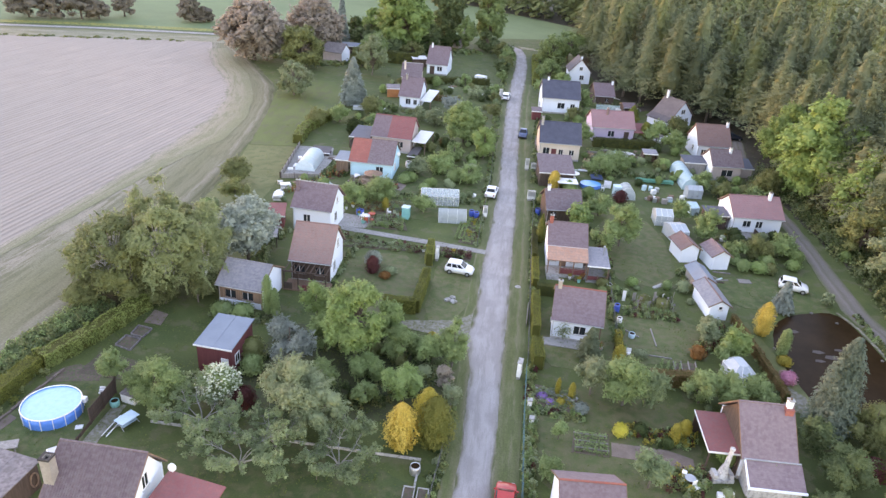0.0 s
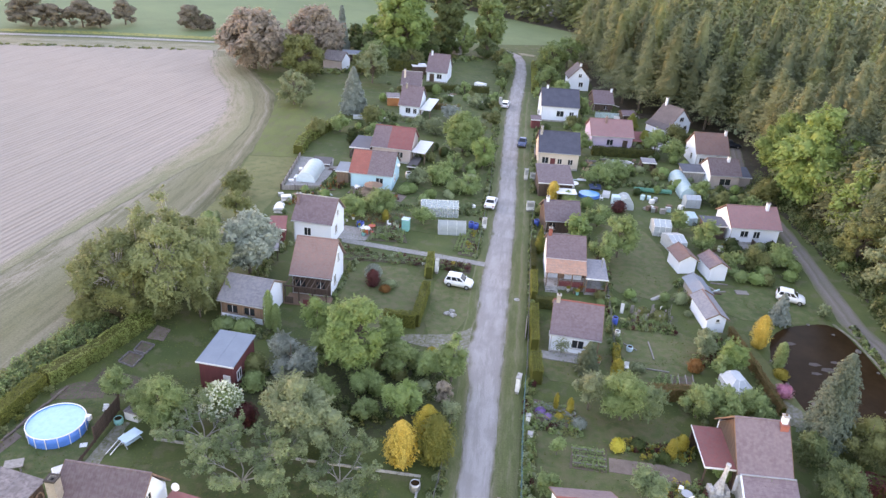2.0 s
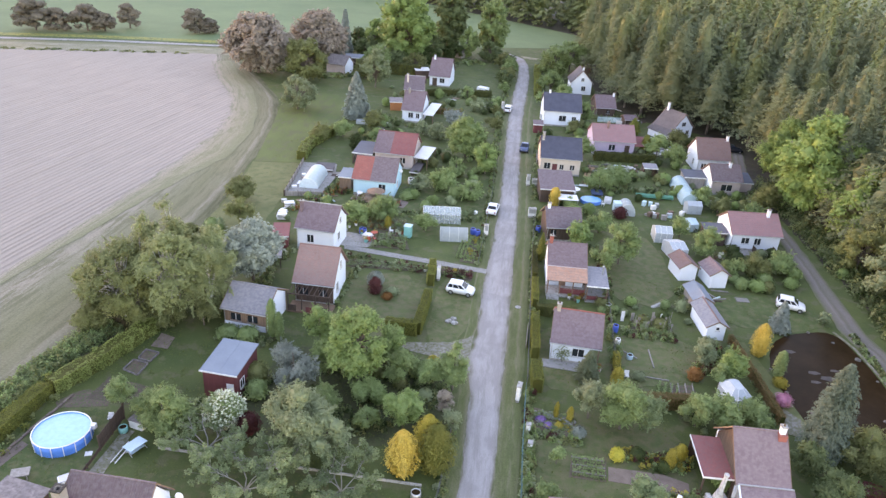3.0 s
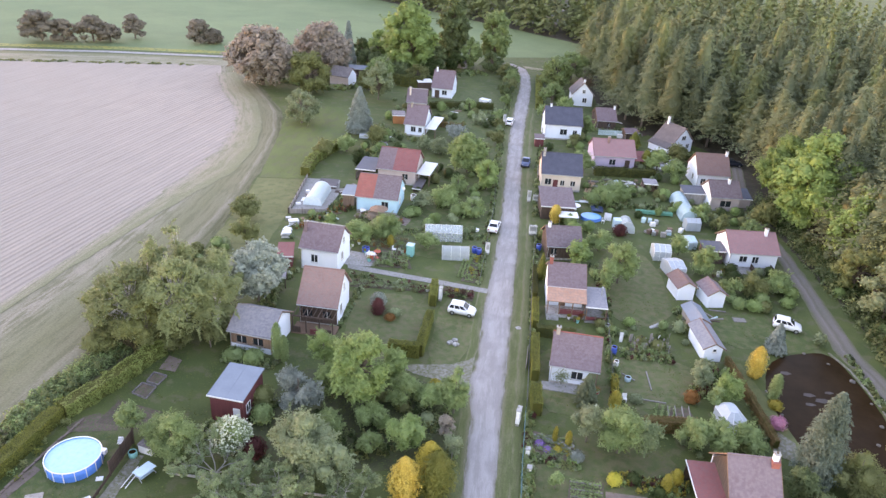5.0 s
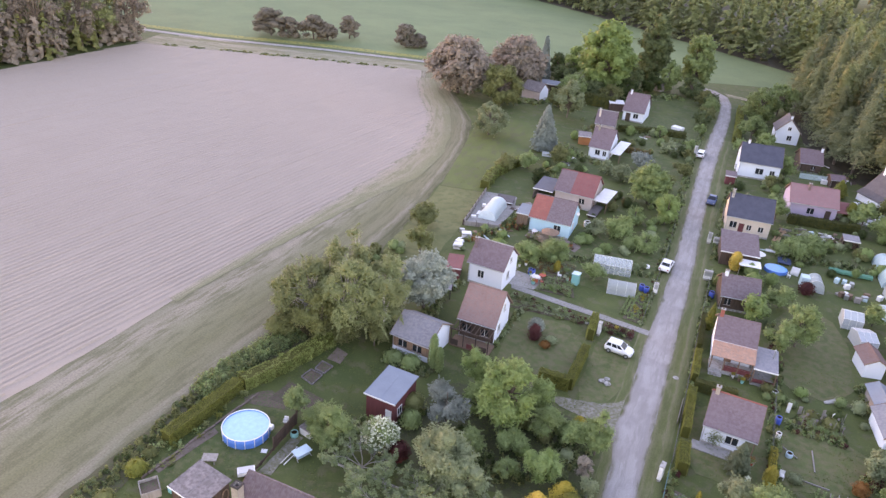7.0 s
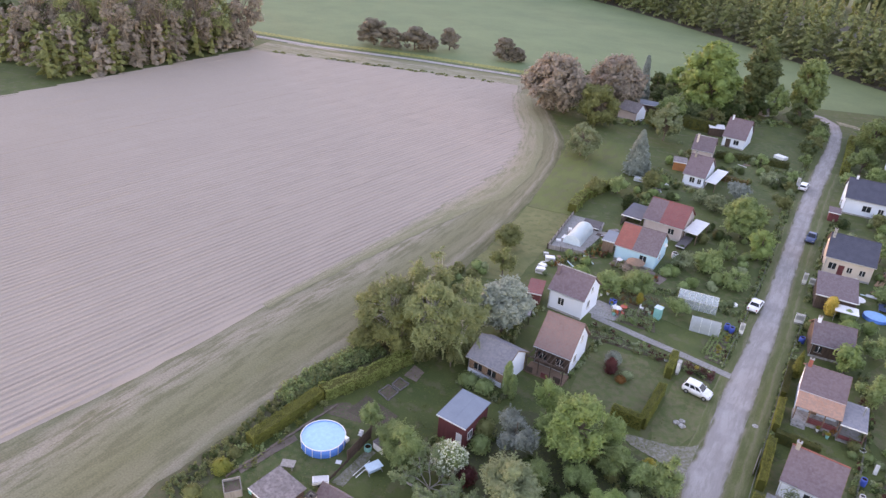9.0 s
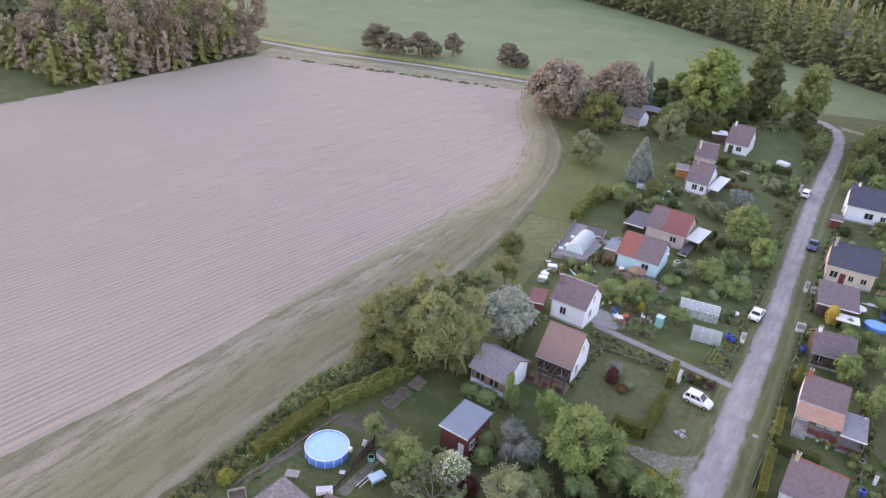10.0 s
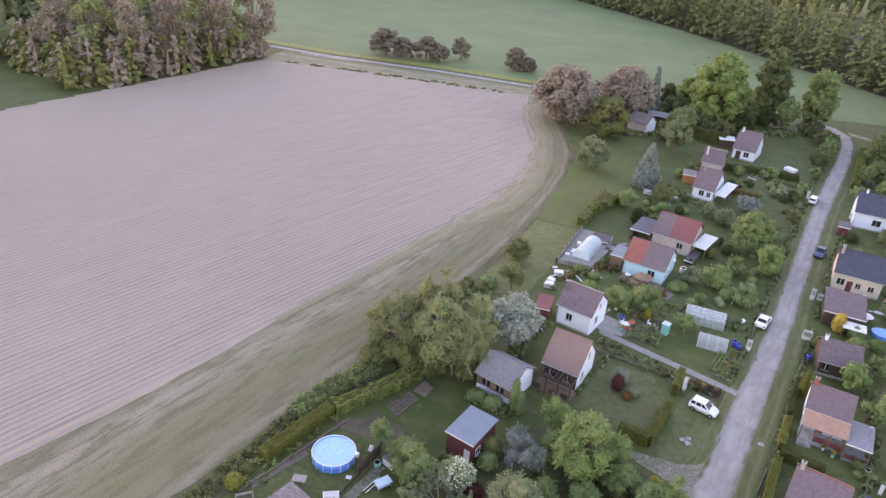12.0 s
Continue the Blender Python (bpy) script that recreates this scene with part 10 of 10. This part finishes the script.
for i in range(7):
    rock(17.8 + 0.34 * i % 1.5, 72.7 + 0.27 * i % 1.2, 0.24 + 0.03 * (i % 4), 90 + i, "pale stone in a small heap on the lawn")
wire_fence("thin wire fence between two garden plots", [(12.4, 75.0), (12.15, 67.0), (11.9, 59.4)], 1.0, 2.6)


# ---- unkempt planting along fences, walls and plot borders ----
def border(label, points, width, gap, leaves, seed, h=0.6, size=0.13, spread=(0.12, 0.34)):
    """An uneven strip of perennials, herbs and weeds along a line, in clumps of several greens."""
    rng = np.random.default_rng(seed)
    ob = thing("border_plants", pose(*points[0], 0), label, "plants")
    ob["kind"] = "stuff"
    spots = []
    for (xa, ya), (xb, yb) in zip(points, points[1:]):
        ln = math.hypot(xb - xa, yb - ya)
        ux, uy = (xb - xa) / ln, (yb - ya) / ln
        for i in range(int(ln / gap)):
            f, q = rng.uniform(0, ln), rng.uniform(-0.5, 0.5) * width
            spots.append((xa + ux * f - uy * q - points[0][0], ya + uy * f + ux * q - points[0][1]))
    spots = np.array(spots)
    kind = rng.integers(0, len(leaves), len(spots))
    for k, leaf in enumerate(leaves):
        own = spots[kind == k]
        if not len(own):
            continue
        tall, wide = rng.uniform(0.35, 1.0, len(own)) * h, rng.uniform(*spread, len(own))
        pick = np.repeat(np.arange(len(own)), 42)
        d = rand_dirs(rng, len(pick))
        z = np.abs(d[:, 2]) * tall[pick] * rng.uniform(0.5, 1.0, len(pick)) + 0.05
        p = np.stack([own[pick, 0] + d[:, 0] * wide[pick], own[pick, 1] + d[:, 1] * wide[pick], z], 1)
        o = new("leaves", leaf_mesh("leaves", p, d * 0.6 + np.array([0, 0, 0.8]), size, rng, leaf))
        o.parent = ob
        o["kind"] = "stuff"


GREENS = ("leaf_green", "leaf_olive", "leaf_grey", "leaf_dark")
MIXED = ("leaf_green", "leaf_fresh", "leaf_olive", "leaf_dark", "leaf_grey", "leaf_green", "leaf_olive", "leaf_grey", "leaf_wine")
for i, (pts, wide, gap, leaves, h, lab) in enumerate((
    ([(2.7, 34), (2.8, 46), (2.9, 53)], 0.9, 0.16, MIXED, 0.9, "tangled perennials along the lane fence"),
    ([(2.9, 66), (3.0, 84), (3.3, 100)], 0.7, 0.22, GREENS, 0.6, "weeds along the foot of the lane fence"),
    ([(12.0, 56), (12.2, 66), (12.5, 78), (11.5, 88)], 1.2, 0.16, MIXED, 0.9, "mixed perennials along a plot border"),
    ([(-4.7, 34), (-4.4, 46)], 1.0, 0.2, GREENS, 0.6, "rough grass and weeds at the orchard fence"),
    ([(-4.6, 79), (-4.4, 92), (-4.3, 118)], 0.8, 0.18, MIXED, 0.7, "flowers and weeds along the lane fence"),
    ([(-4.6, 122), (-4.9, 150), (-4.4, 186)], 1.4, 0.3, GREENS, 0.9, "rough growth along the lane"),
    ([(3.2, 104), (3.4, 128), (4.2, 146)], 1.2, 0.25, GREENS, 0.8, "rough growth along the lane"),
    ([(-22, 77.3), (-10.5, 76.4)], 1.4, 0.26, ("leaf_green", "leaf_grey", "leaf_olive", "leaf_dark", "leaf_wine"), 0.6, "flowers and vegetables along the concrete path"),
    ([(-21.5, 92.2), (-8, 93.4), (-5, 93)], 1.6, 0.12, GREENS, 0.8, "tall weeds between two garden plots"),
    ([(-19.4, 82.6), (-15.0, 82.8)], 3.4, 0.09, MIXED, 0.8, "dense mixed vegetable and flower plot"),
    ([(-28.4, 98.4), (-27.2, 99.8)], 1.6, 0.07, ("leaf_rust", "leaf_olive", "leaf_wine", "leaf_dark"), 0.8, "brownish plants beside the lean-to"),
    ([(-25, 97), (-18, 96)], 1.4, 0.12, MIXED, 0.7, "potted and planted flowers before the pale blue cottage"),
    ([(-34, 90), (-30, 97), (-29.6, 104)], 1.6, 0.12, ("leaf_olive", "leaf_rust", "leaf_dark", "leaf_green"), 1.0, "brownish shrubs beside the concrete yard"),
    ([(-31, 126), (-24, 122), (-20, 120)], 2.6, 0.12, GREENS, 0.9, "overgrown strip behind a red roof"),
    ([(-33, 146), (-27, 140), (-22, 138)], 2.8, 0.12, GREENS, 0.9, "overgrown strip beside a cottage"),
    ([(-24, 167), (-6, 164)], 2.4, 0.16, GREENS, 0.9, "overgrown strip across a far garden"),
    ([(13, 110), (20, 113), (28, 113)], 2.6, 0.12, GREENS, 0.9, "overgrown strip between two gardens"),
    ([(27, 98), (33, 99), (38, 100)], 2.0, 0.14, GREENS, 0.9, "tall weeds behind the pale red cottage"),
    ([(26, 82), (31, 87), (38, 88)], 2.2, 0.12, GREENS, 1.0, "tall weeds below the pale red cottage"),
    ([(21.5, 78), (23.6, 70), (23.4, 64)], 1.0, 0.14, GREENS, 0.8, "weeds along the wall of a long shed"),
    ([(13.4, 66.3), (19.4, 66.4)], 2.6, 0.07, MIXED, 0.7, "vegetables and flowers between stakes"),
    ([(20.4, 59.5), (23.6, 62.5), (24.2, 65)], 1.8, 0.08, MIXED, 1.1, "flowering shrubs before the long shed"),
    ([(27.0, 53), (26.4, 60), (25.6, 66)], 0.8, 0.2, GREENS, 0.5, "grass along the foot of the pond hedge"),
    ([(41.0, 71), (41.2, 60), (41.2, 54)], 0.8, 0.16, GREENS, 0.6, "grass between the pond and the track"),
    ([(3.2, 46.6), (7.6, 46.2)], 1.2, 0.1, MIXED, 0.5, "low flowers before the rockery"),
    ([(11.4, 45.2), (17.4, 44.8)], 1.4, 0.08, ("leaf_green", "leaf_dark", "leaf_gold", "leaf_wine"), 0.9, "shrubby border behind the vegetable bed"),
    ([(15.2, 38.0), (17.8, 41.6)], 1.6, 0.08, MIXED, 0.8, "pot plants and ferns round the fireplace"),
    ([(25.4, 36.5), (30.5, 36.8), (34, 40)], 3.0, 0.08, GREENS, 1.1, "dense shrubs beside the cottage"),
    ([(-44.8, 24), (-44.6, 33), (-45.6, 40.5)], 2.2, 0.09, ("leaf_olive", "scrub_green", "leaf_olive", "leaf_dark"), 0.7, "rough brownish scrub between hedge and field"),
    ([(-30.6, 41), (-26, 46), (-22.8, 50)], 2.2, 0.12, GREENS, 0.9, "undergrowth round the red hut"),
    ([(-31, 55.6), (-25, 55.4)], 1.2, 0.12, GREENS, 0.9, "low growth before the garden house"),
    ([(-22, 46), (-12, 45), (-6, 50), (-12, 54), (-20, 53)], 3.4, 0.1, ("leaf_dark", "leaf_green", "leaf_olive", "scrub_green"), 1.0, "weedy undergrowth below the orchard trees"),
    ([(-30, 66), (-31, 72), (-30, 77)], 2.2, 0.12, GREENS, 0.8, "undergrowth below the blossoming tree"),
    ([(-20.6, 64), (-19.8, 74)], 1.0, 0.18, GREENS, 0.6, "weeds along the pergola cottage"),
    ([(38, 110), (42, 116), (40, 124)], 2.4, 0.12, GREENS, 1.0, "growth between the cottages and the track"),
    ([(15, 157), (24, 158), (28, 163)], 3.0, 0.14, GREENS, 1.0, "rough growth below the wood"),
    ([(28, 133), (33, 141), (36, 148)], 2.6, 0.14, GREENS, 1.0, "rough growth round the mansard house"))):
    border(lab, pts, wide, gap, leaves, 700 + i, h)
border("dark grass tufts in a line on the headland", [(-166, 166.4), (-152, 170.6), (-128, 177.6), (-108, 183.4), (-93, 187.6)], 1.8, 1.3, ("leaf_olive", "leaf_olive", "scrub_green"), 760, 0.4, 0.3, (0.3, 1.2))
border("weeds and tall grass below the far trees", [(-66, 180), (-50, 174), (-44, 186), (-30, 196), (-14, 208)], 5.0, 0.22, GREENS, 761, 1.0, 0.3, (0.3, 0.8))
border("rough green scrub between the hedge and the field", [(-45.4, 41.0), (-44.7, 47.5), (-43.8, 51.5), (-42.6, 55.5)], 2.8, 0.03, ("scrub_green", "leaf_green", "scrub_green", "leaf_olive"), 762, 1.3, 0.15, (0.25, 0.6))
border("dense undergrowth between the track and the wood", [(48.0, 58), (47.4, 70), (47.4, 84), (46.6, 96), (45.8, 108), (45.2, 122)], 4.4, 0.1, ("leaf_olive", "scrub_green", "leaf_wood", "leaf_dark"), 763, 2.4, 0.24, (0.4, 1.1))
